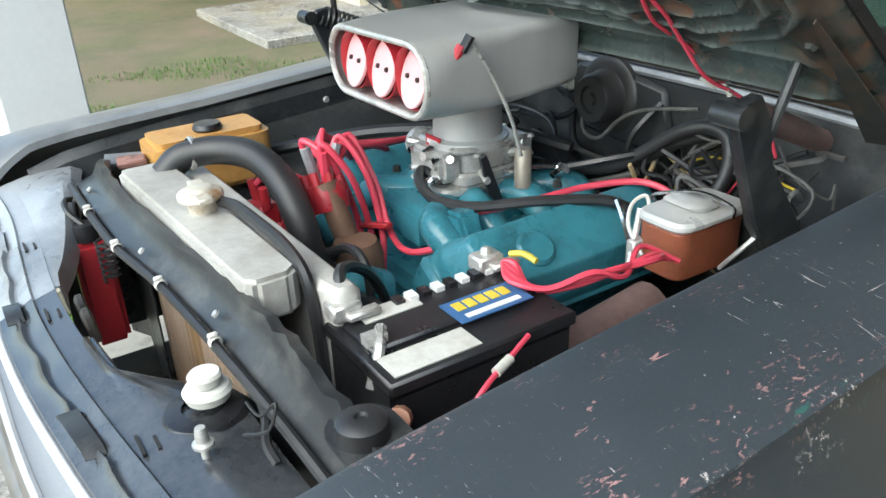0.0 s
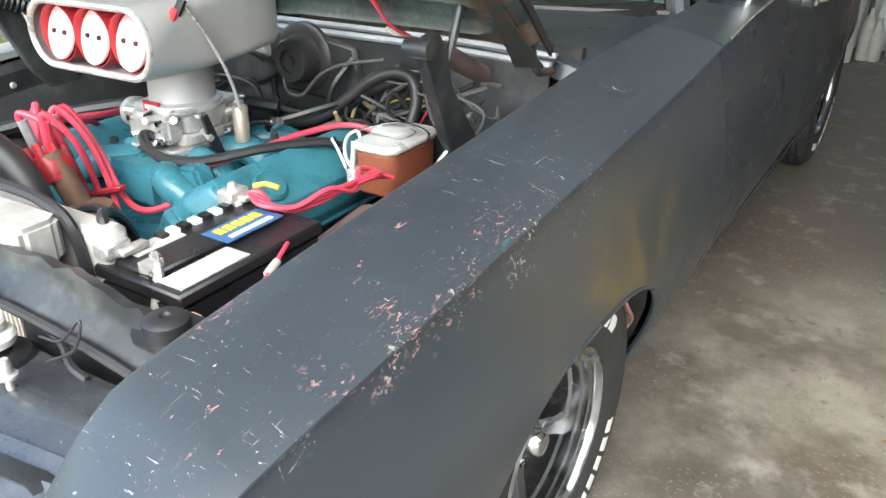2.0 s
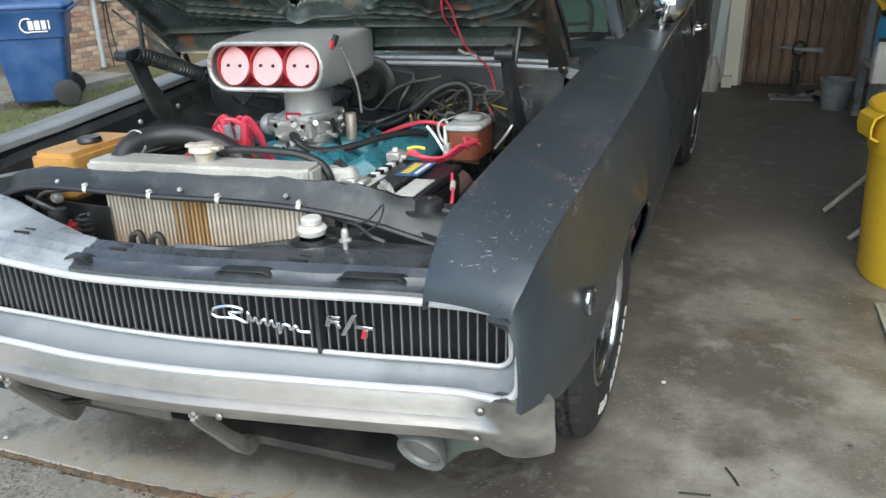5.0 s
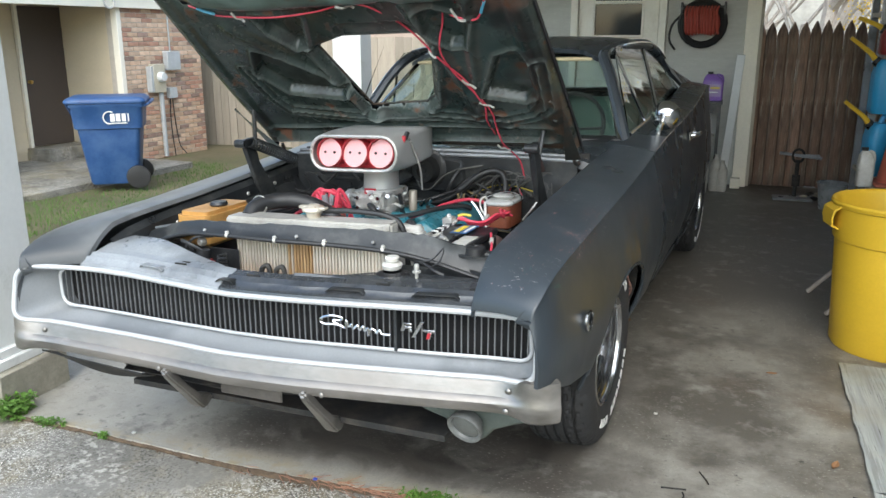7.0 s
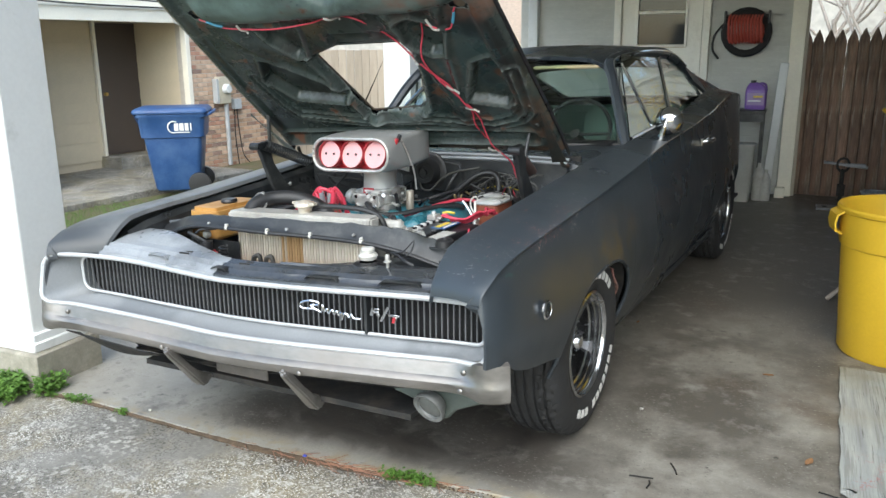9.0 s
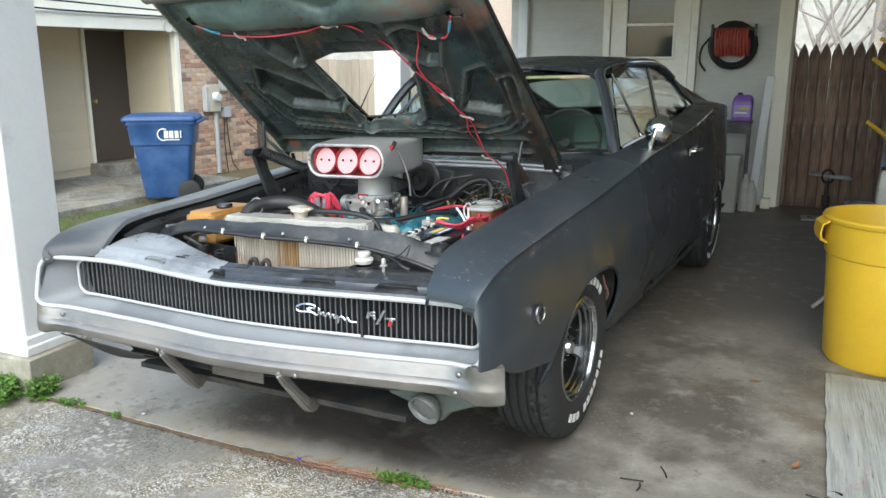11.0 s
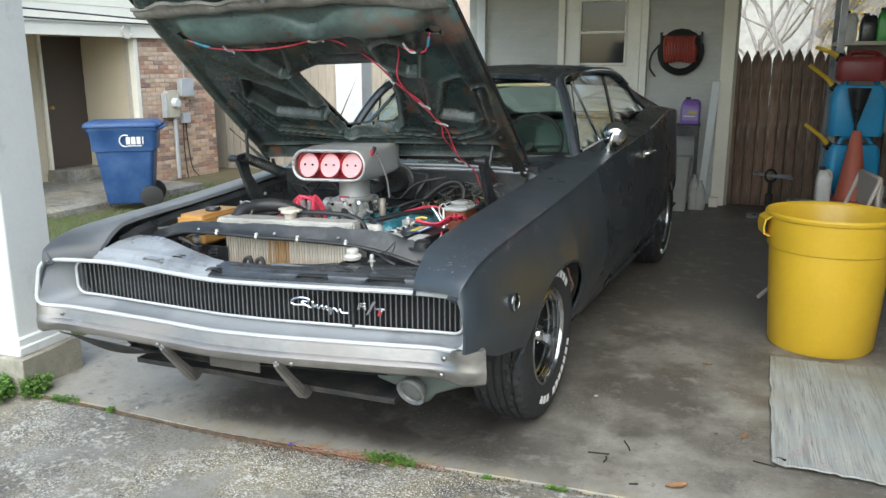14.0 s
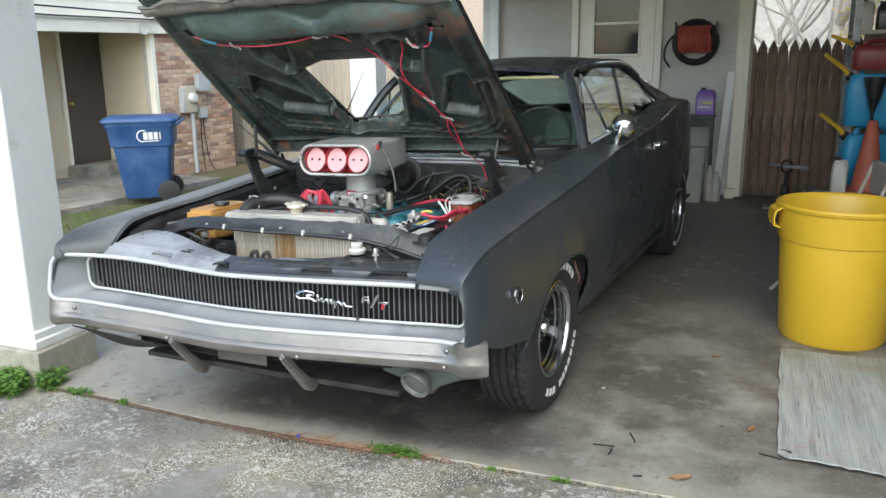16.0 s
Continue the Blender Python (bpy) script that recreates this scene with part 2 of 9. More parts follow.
over(PRIMER, (0.42, 0.39, 0.37), 130, 0.56, 0.62, rough=0.7, mask_scale=11, mask=(0.55, 0.66), zlim=[(2, 0.83, 0.85), (0, 0.919, 0.925), (1, 0.2, 0.3), (1, 1.1, 0.8)])
over(PRIMER, (0.36, 0.34, 0.34), 9, 0.655, 0.67, stretch=(3, 14, 1), rough=0.7, mask_scale=3, mask=(0.45, 0.55), zlim=[TOP, (0, 0.936, 0.931)], dist=1.2)
over(PRIMER, (0.03, 0.09, 0.08), 30, 0.62, 0.66, stretch=(2, 0.6, 1), rough=0.4, mask_scale=7, mask=(0.52, 0.58), zlim=[TOP, (0, 0.83, 0.87), (0, 0.936, 0.931)])
# brownish-yellow reflection of the ground, painted onto the flank
over(PRIMER, (0.13, 0.095, 0.04), 4, 0.5, 0.68, rough=0.5, zlim=[(2, 0.88, 0.74), (2, 0.5, 0.62), (1, 0.7, 0.95), (1, 1.5, 1.15)])
PALETOP = surf("pale_topped_fender_paint", (0.05, 0.055, 0.06), 0.42, var=0.2, scale=2.5, fine=300, bump=0.03, rvar=0.08)
# paler grey over the top, starting just behind the nose
over(PALETOP, (0.2, 0.21, 0.215), 2.5, 0.25, 0.5, rough=0.36, zlim=[(1, 0.06, 0.32), (2, 0.80, 0.83)])
BLACKMETAL = surf("black_painted_steel", (0.022, 0.024, 0.026), 0.36, var=0.4, scale=7, fine=120, bump=0.12, stain=(0.09, 0.09, 0.085), amount=0.36, stain_scale=9, sharp=0.3)
GLOSSBLACK = surf("glossy_black_sheet", (0.035, 0.038, 0.042), 0.22, var=0.4, scale=5, fine=120, bump=0.05, stain=(0.08, 0.08, 0.08), amount=0.38, stain_scale=7, sharp=0.3, rvar=0.08)
GLOSSBLACK.node_tree.nodes["Principled BSDF"].inputs["Specular IOR Level"].default_value = 0.9
GREYMETAL = surf("grey_primed_steel", (0.25, 0.265, 0.28), 0.33, var=0.25, scale=6, fine=150, bump=0.06, stain=(0.09, 0.095, 0.1), amount=0.42, stain_scale=4, sharp=0.3)
HOODIN = surf("grimy_dark_green_steel", (0.03, 0.043, 0.039), 0.24, var=0.4, scale=6, fine=80, bump=0.06, stain=(0.07, 0.082, 0.076), amount=0.4, stain_scale=7, sharp=0.3)
over(HOODIN, (0.016, 0.018, 0.017), 5, 0.5, 0.62, rough=0.35)
over(HOODIN, (0.13, 0.19, 0.175), 4, 0.35, 0.6, rough=0.4, zlim=[(1, 0.93, 0.98), (1, 1.13, 1.08), (0, -0.52, -0.4)])
over(HOODIN, (0.19, 0.1, 0.07), 6, 0.46, 0.62, rough=0.55, zlim=[(1, 0.86, 0.98), (1, 1.13, 1.06), (0, 0.3, 0.5)])
over(HOODIN, (0.12, 0.05, 0.025), 9, 0.6, 0.68, rough=0.8)
over(HOODIN, (0.13, 0.07, 0.04), 13, 0.44, 0.62, rough=0.7, zlim=[(0, 0.61, 0.66), (1, 0.6, 0.15)])
over(HOODIN, (0.1, 0.065, 0.042), 9, 0.42, 0.64, rough=0.65, zlim=[(1, 0.17, 0.12)])
def lighten_edges(m, col, lo, hi):
    """Puts wear and highlights along the raised edges of a pressing into its colour."""
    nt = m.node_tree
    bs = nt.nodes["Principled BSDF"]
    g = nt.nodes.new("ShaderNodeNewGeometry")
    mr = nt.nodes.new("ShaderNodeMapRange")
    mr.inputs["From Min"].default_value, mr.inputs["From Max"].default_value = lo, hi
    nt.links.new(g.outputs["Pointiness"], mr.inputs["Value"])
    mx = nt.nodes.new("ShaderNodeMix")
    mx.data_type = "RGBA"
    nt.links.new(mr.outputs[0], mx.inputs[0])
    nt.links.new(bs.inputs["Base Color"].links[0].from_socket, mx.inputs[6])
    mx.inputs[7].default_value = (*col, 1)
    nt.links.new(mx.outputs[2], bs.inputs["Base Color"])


# pale ridges of the hood frame: some wear, with highlights painted in
lighten_edges(HOODIN, (0.14, 0.16, 0.15), 0.52, 0.6)
RUST = surf("rusty_green_steel", (0.085, 0.048, 0.028), 0.6, var=0.5, scale=9, fine=120, bump=0.2, stain=(0.028, 0.03, 0.027), amount=0.56, stain_scale=8, sharp=0.2)
CHROME = surf("chrome", (0.58, 0.59, 0.61), 0.12, 1.0, var=0.06, scale=9, fine=200, bump=0.02, rvar=0.06)
BUMPER = surf("dull_bumper_chrome", (0.25, 0.24, 0.225), 0.33, 1.0, var=0.3, scale=6, fine=60, bump=0.03, rvar=0.1, stretch=(0.4, 1, 1), stain=(0.23, 0.205, 0.185), amount=0.46, stain_scale=4, sharp=0.4, stain_rough=0.5)
over(BUMPER, (0.36, 0.34, 0.32), 14, 0.6, 0.75, stretch=(0.5, 1, 1), rough=0.55)
over(BUMPER, (0.12, 0.085, 0.06), 45, 0.66, 0.74, mask_scale=5, mask=(0.48, 0.6), rough=0.6)
SILVER = surf("silver_painted_metal", (0.34, 0.355, 0.37), 0.45, 0.35, var=0.15, scale=5, fine=150, bump=0.04)
ALU = surf("cast_aluminium", (0.5, 0.49, 0.465), 0.36, 0.5, var=0.4, scale=18, fine=140, bump=0.25)
SCOOP = surf("brushed_aluminium_scoop", (0.5, 0.5, 0.485), 0.45, 0.45, var=0.12, scale=5, fine=300, bump=0.03, stretch=(1, 4, 1))
TEAL = surf("turquoise_engine_enamel", (0.04, 0.18, 0.225), 0.3, var=0.25, scale=9, fine=90, bump=0.1, stain=(0.02, 0.06, 0.075), amount=0.34, stain_scale=14, sharp=0.25)
RUBBER = surf("black_rubber", (0.02, 0.02, 0.021), 0.45, var=0.25, scale=12, fine=160, bump=0.1)
TYRE = surf("tyre_rubber", (0.022, 0.022, 0.023), 0.75, var=0.25, scale=8, fine=120, bump=0.15)
BLACKP = surf("black_plastic", (0.016, 0.016, 0.018), 0.35, var=0.25, scale=12, fine=160, bump=0.08)
DARK = surf("sooty_dark_metal", (0.014, 0.014, 0.014), 0.7, var=0.4, scale=8, fine=90, bump=0.3, stain=(0.06, 0.05, 0.04), amount=0.38, stain_scale=12, sharp=0.3)
REDWIRE = surf("red_silicone", (0.64, 0.06, 0.1), 0.4, var=0.12, scale=20, fine=200, bump=0.0)
REDPAINT = surf("red_plastic", (0.4, 0.025, 0.035), 0.35, var=0.15, scale=12, fine=120, bump=0.05)
PINK = surf("faded_red_butterflies", (0.78, 0.42, 0.43), 0.5, var=0.1, scale=20, fine=200, bump=0.02)
WHITEP = surf("white_plastic", (0.55, 0.54, 0.5), 0.4, var=0.15, scale=14, fine=120, bump=0.04, stain=(0.36, 0.34, 0.29), amount=0.38, stain_scale=16, sharp=0.3)
TANK = surf("whitish_radiator_tank", (0.4, 0.39, 0.36), 0.45, var=0.2, scale=8, fine=90, bump=0.06, stain=(0.24, 0.225, 0.2), amount=0.42, stain_scale=9, sharp=0.3)
AMBER = surf("yellowed_plastic", (0.5, 0.27, 0.08), 0.4, var=0.2, scale=7, fine=80, bump=0.05, stain=(0.25, 0.11, 0.03), amount=0.36, stain_scale=7, sharp=0.3)
BROWN = surf("brown_plastic", (0.2, 0.06, 0.03), 0.42, var=0.25, scale=14, fine=120, bump=0.08)
TINT = glass("tinted_windshield", (0.8, 0.93, 0.88))
SIDEGLASS = glass("side_glass", (0.85, 0.92, 0.9))
CLEAR = glass("clear_lens", (0.95, 0.95, 0.95))
LETTER = surf("white_lettering", (0.7, 0.7, 0.68), 0.6, var=0.12, scale=20, fine=150, bump=0.05)
SEAT = surf("dark_green_vinyl", (0.085, 0.15, 0.125), 0.45, var=0.2, scale=8, fine=200, bump=0.1)

# ---- ground and carport ----
HOUSE = pose(0, 0.31, 0, 0, 0, 5.2)  # the carport stands 5 degrees askew of the car

SLAB = surf("stained_shaded_concrete", (0.4, 0.38, 0.335), 0.6, var=0.3, scale=2.4, fine=130, bump=0.25, stain=(0.27, 0.255, 0.22), amount=0.46, stain_scale=2.2, sharp=0.35, rvar=0.15)
# aisle and back darkened in the colour: brown dirt plus the shade there
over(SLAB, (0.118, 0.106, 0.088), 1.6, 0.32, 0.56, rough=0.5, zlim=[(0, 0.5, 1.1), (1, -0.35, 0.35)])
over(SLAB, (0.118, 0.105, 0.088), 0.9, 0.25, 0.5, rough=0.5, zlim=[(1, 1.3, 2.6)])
over(SLAB, (0.115, 0.085, 0.062), 1.3, 0.55, 0.72, rough=0.45, zlim=[(0, 0.9, 1.3)])
over(SLAB, (0.09, 0.08, 0.068), 3.1, 0.56, 0.7, rough=0.4)
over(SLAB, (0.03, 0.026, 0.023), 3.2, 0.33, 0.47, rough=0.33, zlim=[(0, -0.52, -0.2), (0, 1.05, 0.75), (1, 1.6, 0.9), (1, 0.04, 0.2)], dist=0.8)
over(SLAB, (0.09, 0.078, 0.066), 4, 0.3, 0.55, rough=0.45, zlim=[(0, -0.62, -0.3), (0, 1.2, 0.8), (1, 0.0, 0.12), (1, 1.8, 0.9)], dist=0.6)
over(SLAB, (0.32, 0.31, 0.275), 9, 0.53, 0.75, mask_scale=1.5, mask=(0.4, 0.6))
over(SLAB, (0.1, 0.095, 0.082), 20, 0.55, 0.72, mask_scale=2.5, mask=(0.4, 0.6))
over(SLAB, (0.36, 0.35, 0.31), 60, 0.58, 0.68, mask_scale=2, mask=(0.42, 0.58), stretch=(1, 1.6, 1))
over(SLAB, (0.08, 0.075, 0.065), 75, 0.6, 0.68, mask_scale=3, mask=(0.42, 0.58))
over(SLAB, (0.05, 0.045, 0.04), 10, 0.69, 0.71, rough=0.4)
over(SLAB, (0.34, 0.29, 0.2), 9, 0.46, 0.62, zlim=[(1, 0.07, -0.01)], dist=0.5)
DRIVE = surf("weathered_aggregate_concrete", (0.25, 0.238, 0.21), 0.85, var=0.3, scale=1.8, fine=150, bump=0.6, stain=(0.17, 0.162, 0.142), amount=0.5, stain_scale=3, sharp=0.3, dist=0.006)
over(DRIVE, (0.25, 0.215, 0.14), 1.9, 0.46, 0.6)
over(DRIVE, (0.105, 0.098, 0.086), 3.6, 0.5, 0.66)
over(DRIVE, (0.075, 0.069, 0.06), 90, 0.5, 0.6, mask_scale=4, mask=(0.34, 0.56))
over(DRIVE, (0.42, 0.4, 0.355), 38, 0.52, 0.62, mask_scale=3, mask=(0.4, 0.56))
over(DRIVE, (0.66, 0.63, 0.57), 120, 0.54, 0.6, mask_scale=2.2, mask=(0.44, 0.58))
over(DRIVE, (0.27, 0.17, 0.1), 7, 0.67, 0.74)
LAWN = surf("grassy_soil", (0.1, 0.1, 0.045), 0.95, var=0.4, scale=1.5, fine=40, bump=0.6, stain=(0.16, 0.12, 0.075), amount=0.45, stain_scale=1.2, sharp=0.3, dist=0.02)
WHITEPAINT = surf("chalky_white_paint", (0.68, 0.69, 0.68), 0.55, var=0.06, scale=3, fine=50, bump=0.08, stain=(0.5, 0.5, 0.47), amount=0.33, stain_scale=5, sharp=0.2)
SIDING = surf("pale_grey_siding", (0.53, 0.53, 0.49), 0.6, var=0.14, scale=2, fine=50, bump=0.1, stretch=(0.5, 1, 2), stain=(0.4, 0.4, 0.37), amount=0.42, stain_scale=2.5, sharp=0.4)
DOORPAINT = surf("cream_white_door_enamel", (0.84, 0.81, 0.73), 0.45, var=0.06, scale=3, fine=50, bump=0.06, stain=(0.6, 0.55, 0.46), amount=0.3, stain_scale=4, sharp=0.3)
CREAM = surf("cream_painted_board", (0.86, 0.81, 0.69), 0.6, var=0.08, scale=2, fine=50, bump=0.1)
BEIGE = surf("beige_siding", (0.62, 0.53, 0.38), 0.65, var=0.08, scale=2, fine=50, bump=0.1)
BROWNDOOR = surf("dark_brown_door_paint", (0.075, 0.058, 0.05), 0.45, var=0.12, scale=2, fine=60, bump=0.06)
BLOCK = surf("rough_concrete_block", (0.36, 0.33, 0.27), 0.9, var=0.3, scale=6, fine=70, bump=0.5, stain=(0.2, 0.19, 0.15), amount=0.45, stain_scale=5, sharp=0.3)
CEIL = surf("dull_white_ceiling", (0.76, 0.76, 0.72), 0.7, var=0.1, scale=1.5, fine=40, bump=0.1)
SIDEWALL = surf("unseen_side_boards", (0.3, 0.29, 0.27), 0.8, var=0.3, scale=3, fine=40, bump=0.3, stretch=(1, 6, 0.6))
BEAM = surf("tan_painted_beam", (0.44, 0.39, 0.31), 0.6, var=0.12, scale=2, fine=40, bump=0.1)
BARK = surf("grey_bark", (0.4, 0.35, 0.3), 0.9, var=0.3, scale=9, fine=60, bump=0.5)


def lawn_z(x):
    """The lawn falls away to the side of the carport."""
    t = min(1, max(0, (-1.75 - x) / 4.2))
    return -0.03 - 0.33 * t * t * (3 - 2 * t)


def joint_y(x):
    """The joint between driveway and slab bows a little outward."""
    return -0.055 * math.exp(-((x + 0.1) / 0.75) ** 2)


def build_ground():
    xs = sorted(set([-400, -120, -60, -30, -18] + [-12 + 0.5 * i for i in range(49)] + [18, 30, 60, 120, 400]))
    ys = [-400, -120, -60, -30, -15, -9, -6, -4, -2, -1, 0, 1, 2, 3, 4, 5, 6, 7, 8, 9, 10, 12, 15, 30, 60, 120, 400]
    bm = B()
    sheet(bm, [[Vector((x, y, lawn_z(x) + (0.015 * noise.noise(Vector((x * 0.9, y * 0.9, 0))) if x < -2 else -0.02))) for x in xs] for y in ys])
    bmesh.ops.reverse_faces(bm, faces=bm.faces)
    tagged(link("ground", bm, LAWN), "patchy grass and bare soil round the carport", "ground", kind="structure")
    bm = B()
    front = [(-1.7 + 0.06 * i, joint_y(-1.7 + 0.06 * i) + 0.006 * noise.noise(Vector((i * 0.37, 2, 0)))) for i in range(88)]
    prism(bm, front + [(3.6, 0.0), (3.6, 6.5), (-1.7, 6.5)], -0.12, 0.0, 2)
    bmesh.ops.recalc_face_normals(bm, faces=bm.faces)
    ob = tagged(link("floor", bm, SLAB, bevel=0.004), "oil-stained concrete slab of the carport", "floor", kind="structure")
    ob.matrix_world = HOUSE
    # the driveway, with a ragged joint against the carport slab
    for n, (x0, x1, y0, y1) in enumerate(((-1.62, 4.6, -7.0, -0.018),)):
        bm = B()
        nx, ny = 90, 40
        def edge(v):
            return 0.012 * noise.noise(Vector((v * 6, n * 7, 0))) + 0.006 * noise.noise(Vector((v * 25, n * 7, 3)))
        rows = []
        for j in range(ny + 1):
            y = y0 + (y1 - y0) * (j / ny) ** 0.5
            rows.append([Vector((x0 + (x1 - x0) * i / nx, y + (edge(x0 + (x1 - x0) * i / nx) if j == ny else 0) + joint_y(x0 + (x1 - x0) * i / nx) * max(0.0, 1 - (y1 - y) / 1.5), -0.009 - (0.02 if n == 0 else 0.014) * (y1 - y) / 7)) for i in range(nx + 1)])
        sheet(bm, rows)
        bmesh.ops.recalc_face_normals(bm, faces=bm.faces)
        if bm.faces[:][0].normal.z < 0:
            bmesh.ops.reverse_faces(bm, faces=bm.faces)
        bmesh.ops.solidify(bm, geom=bm.faces[:], thickness=0.12)
        ob = tagged(link("driveway", bm, DRIVE), "weathered grey-brown exposed aggregate concrete driveway slab", "driveway", kind="structure")
        ob.matrix_world = HOUSE


build_ground()


def build_carport():
    post = thing("carport_post", HOUSE @ pose(-1.55, 0.16, 0), "white painted square carport post on a concrete base block", "post", kind="structure")
    part("base_block", boxes(((0, 0, 0.07), (0.4, 0.36, 0.18))), BLOCK, post, "rough concrete block", bevel=0.008)
    bm = boxes(((0, 0, 0.18), (0.34, 0.31, 0.045)), ((0, 0, 0.22), (0.31, 0.285, 0.04)))
    part("plinth", bm, WHITEPAINT, post, bevel=0.006)
    part("shaft", boxes(((0, 0, 1.32), (0.27, 0.245, 2.2))), WHITEPAINT, post, bevel=0.006)
    W = lambda name, items, mat, label, cat, bev=0.004: setattr(tagged(link(name, boxes(*items), mat, bevel=bev), label, cat, kind="structure"), "matrix_world", HOUSE)
    W("ceiling", [((1.06, 3.29, 2.83), (5.26, 6.52, 0.1))], CEIL, "dull white boarded carport ceiling", "ceiling")
    W("beam_side", [((-1.45, 3.2, 2.55), (0.22, 6.2, 0.45))], CEIL, "boxed white beam along the carport side", "beam")
    W("beam_back", [((2.75, 6.32, 2.49), (2.33, 0.2, 0.58))], BEAM, "tan boxed beam over the carport's rear opening", "beam")
    # out of view: added to close the side, block sky and bounce light
    W("wall_side", [((3.62, 2.0, 1.39), (0.12, 8.8, 2.78))], SIDEWALL, "plain side wall out of view, added to shape the light", "wall")
    # back wall with its door opening
    W("wall_back", [((-0.74, 6.40, 1.39), (0.9, 0.16, 2.78)), ((1.06, 6.40, 1.39), (0.74, 0.16, 2.78)), ((0.2, 6.40, 2.57), (0.98, 0.16, 0.42))], SIDING, "pale grey painted siding wall of the house", "wall")
    W("wall_back_end", [((-1.25, 9.0, 1.39), (0.14, 5.2, 2.78))], SIDING, "pale grey painted side wall of the house", "wall")
    W("trim_corner_left", [((-1.13, 6.36, 1.39), (0.1, 0.26, 2.78))], WHITEPAINT, "white corner board", "trim")
    W("trim_corner_right", [((1.495, 6.36, 1.39), (0.13, 0.26, 2.78))], CREAM, "cream corner board", "trim")
    W("trim_corner_strip", [((1.575, 6.30, 1.39), (0.03, 0.05, 2.78))], BEAM, "thin tan corner strip", "trim")
    # house wall beyond the doorway, closing the room behind
    W("wall_inner", [((0.2, 7.2, 1.39), (2.6, 0.1, 2.78))], BEIGE, "plain wall behind the door", "wall")
    door = thing("door_1", HOUSE @ pose(0.21, 6.33, 0.22), "white back door with a two-pane window", "door", kind="structure")
    bm = boxes(((-0.44, -0.03, 1.04), (0.075, 0.05, 2.2)), ((0.44, -0.03, 1.04), (0.075, 0.05, 2.2)), ((0, -0.03, 2.11), (0.805, 0.05, 0.075)))
    part("door_frame", bm, DOORPAINT, door, "white painted door casing", bevel=0.006)
    bm = B()
    # the leaf, with a window opening
    for c, s in (((-0.325, 0, 1.03), (0.14, 0.045, 2.06)), ((0.325, 0, 1.03), (0.14, 0.045, 2.06)), ((0, 0, 0.61), (0.51, 0.045, 1.22)), ((0, 0, 1.985), (0.51, 0.045, 0.15))):
        box(bm, c, s)
    leaf = part("door_leaf", bm, DOORPAINT, door)
    part("window_frame", boxes(((-0.245, -0.025, 1.57), (0.025, 0.02, 0.69)), ((0.245, -0.025, 1.57), (0.025, 0.02, 0.69)), ((0, -0.025, 1.9), (0.465, 0.02, 0.025)), ((0, -0.025, 1.24), (0.465, 0.02, 0.025)), ((0, -0.025, 1.57), (0.465, 0.025, 0.03))), DOORPAINT, door, bevel=0.003)
    for z in (1.4, 1.74):
        p = part("pane", boxes(((0, 0, z), (0.5, 0.006, 0.33))), PANE, door, "dark reflecting glass pane")
    bm = B()
    lathe(bm, [(0, 0.06), (0.02, 0.058), (0.028, 0.045), (0.022, 0.028), (0.012, 0.02), (0.012, 0.0), (0.03, -0.005)], pose(0.34, -0.02, 0.95, 90, 0, 0), 16)
    part("door_knob", bm, CHROME, door, "steel door knob")
    part("door_stop", boxes(((-0.43, 0.05, 1.05), (0.1, 0.05, 2.2)), ((0.43, 0.05, 1.05), (0.1, 0.05, 2.2)), ((0, 0.05, 2.09), (0.76, 0.05, 0.12))), DOORPAINT, door)
    part("threshold", boxes(((0, -0.02, -0.06), (0.94, 0.12, 0.1))), BLOCK, door, bevel=0.006)
    part("kick_wall", boxes(((0, 0.03, -0.165), (0.955, 0.1, 0.11))), BLOCK, door)


PANE = surf("dark_window_glass", (0.03, 0.035, 0.038), 0.08, var=0.2, scale=3, bump=0.0, rvar=0.04)
build_carport()


def clapboards(name, wide, high, board, m, mat, label):
    """Boards, each tilted a little over the one below, as pieces of one wall face."""
    root = tagged(new(name), label, "siding", kind="structure")
    root.matrix_world = m
    bm = B()
    box(bm, (wide / 2, 0, board / 2), (wide, 0.012, board - 0.004), pose(0, -0.006, 0, -1.6, 0, 0))
    me = None
    for i in range(int(high / board + 0.5)):
        if me is None:
            ob = part("board", bm, mat, root)
            me = ob.data
        else:
            ob = new("board", me)
            ob.parent = root
        ob.location = (0, 0, i * board)


clapboards("siding_left", 0.82, 2.78, 0.29, HOUSE @ pose(-1.09, 6.315, 0.0), SIDING, "pale grey lap siding beside the back door")
clapboards("siding_right", 0.7, 2.78, 0.29, HOUSE @ pose(0.73, 6.315, 0.0), SIDING, "pale grey lap siding behind the hose")

# ---- the car: body ----
LEAN_CAR = math.atan(0.033)
CAR = Matrix.Translation((0.9, 0, 0)) @ Matrix.Rotation(-LEAN_CAR, 4, "Y") @ Matrix.Translation((-0.9, 0, 0))
car = thing("muscle_car", CAR, "matte charcoal 1968 two-door muscle car with its hood propped open", "car")

ZC = Line((0.13, 0.757), (0.134, 0.778), (0.145, 0.798), (0.165, 0.815), (0.2, 0.838), (0.26, 0.858), (0.35, 0.872), (0.63, 0.897), (1.0, 0.925), (1.5, 0.965), (1.95, 1.005), (2.5, 1.035), (3.0, 1.07), (3.49, 1.13), (3.9, 1.145), (4.5, 1.10), (5.25, 0.98))
XC = Line((0.13, 0.872), (0.155, 0.886), (0.25, 0.898), (0.6, 0.902), (1.3, 0.9), (1.95, 0.885), (2.6, 0.88), (3.3, 0.872), (3.9, 0.852), (4.3, 0.82), (4.7, 0.765), (5.25, 0.68))
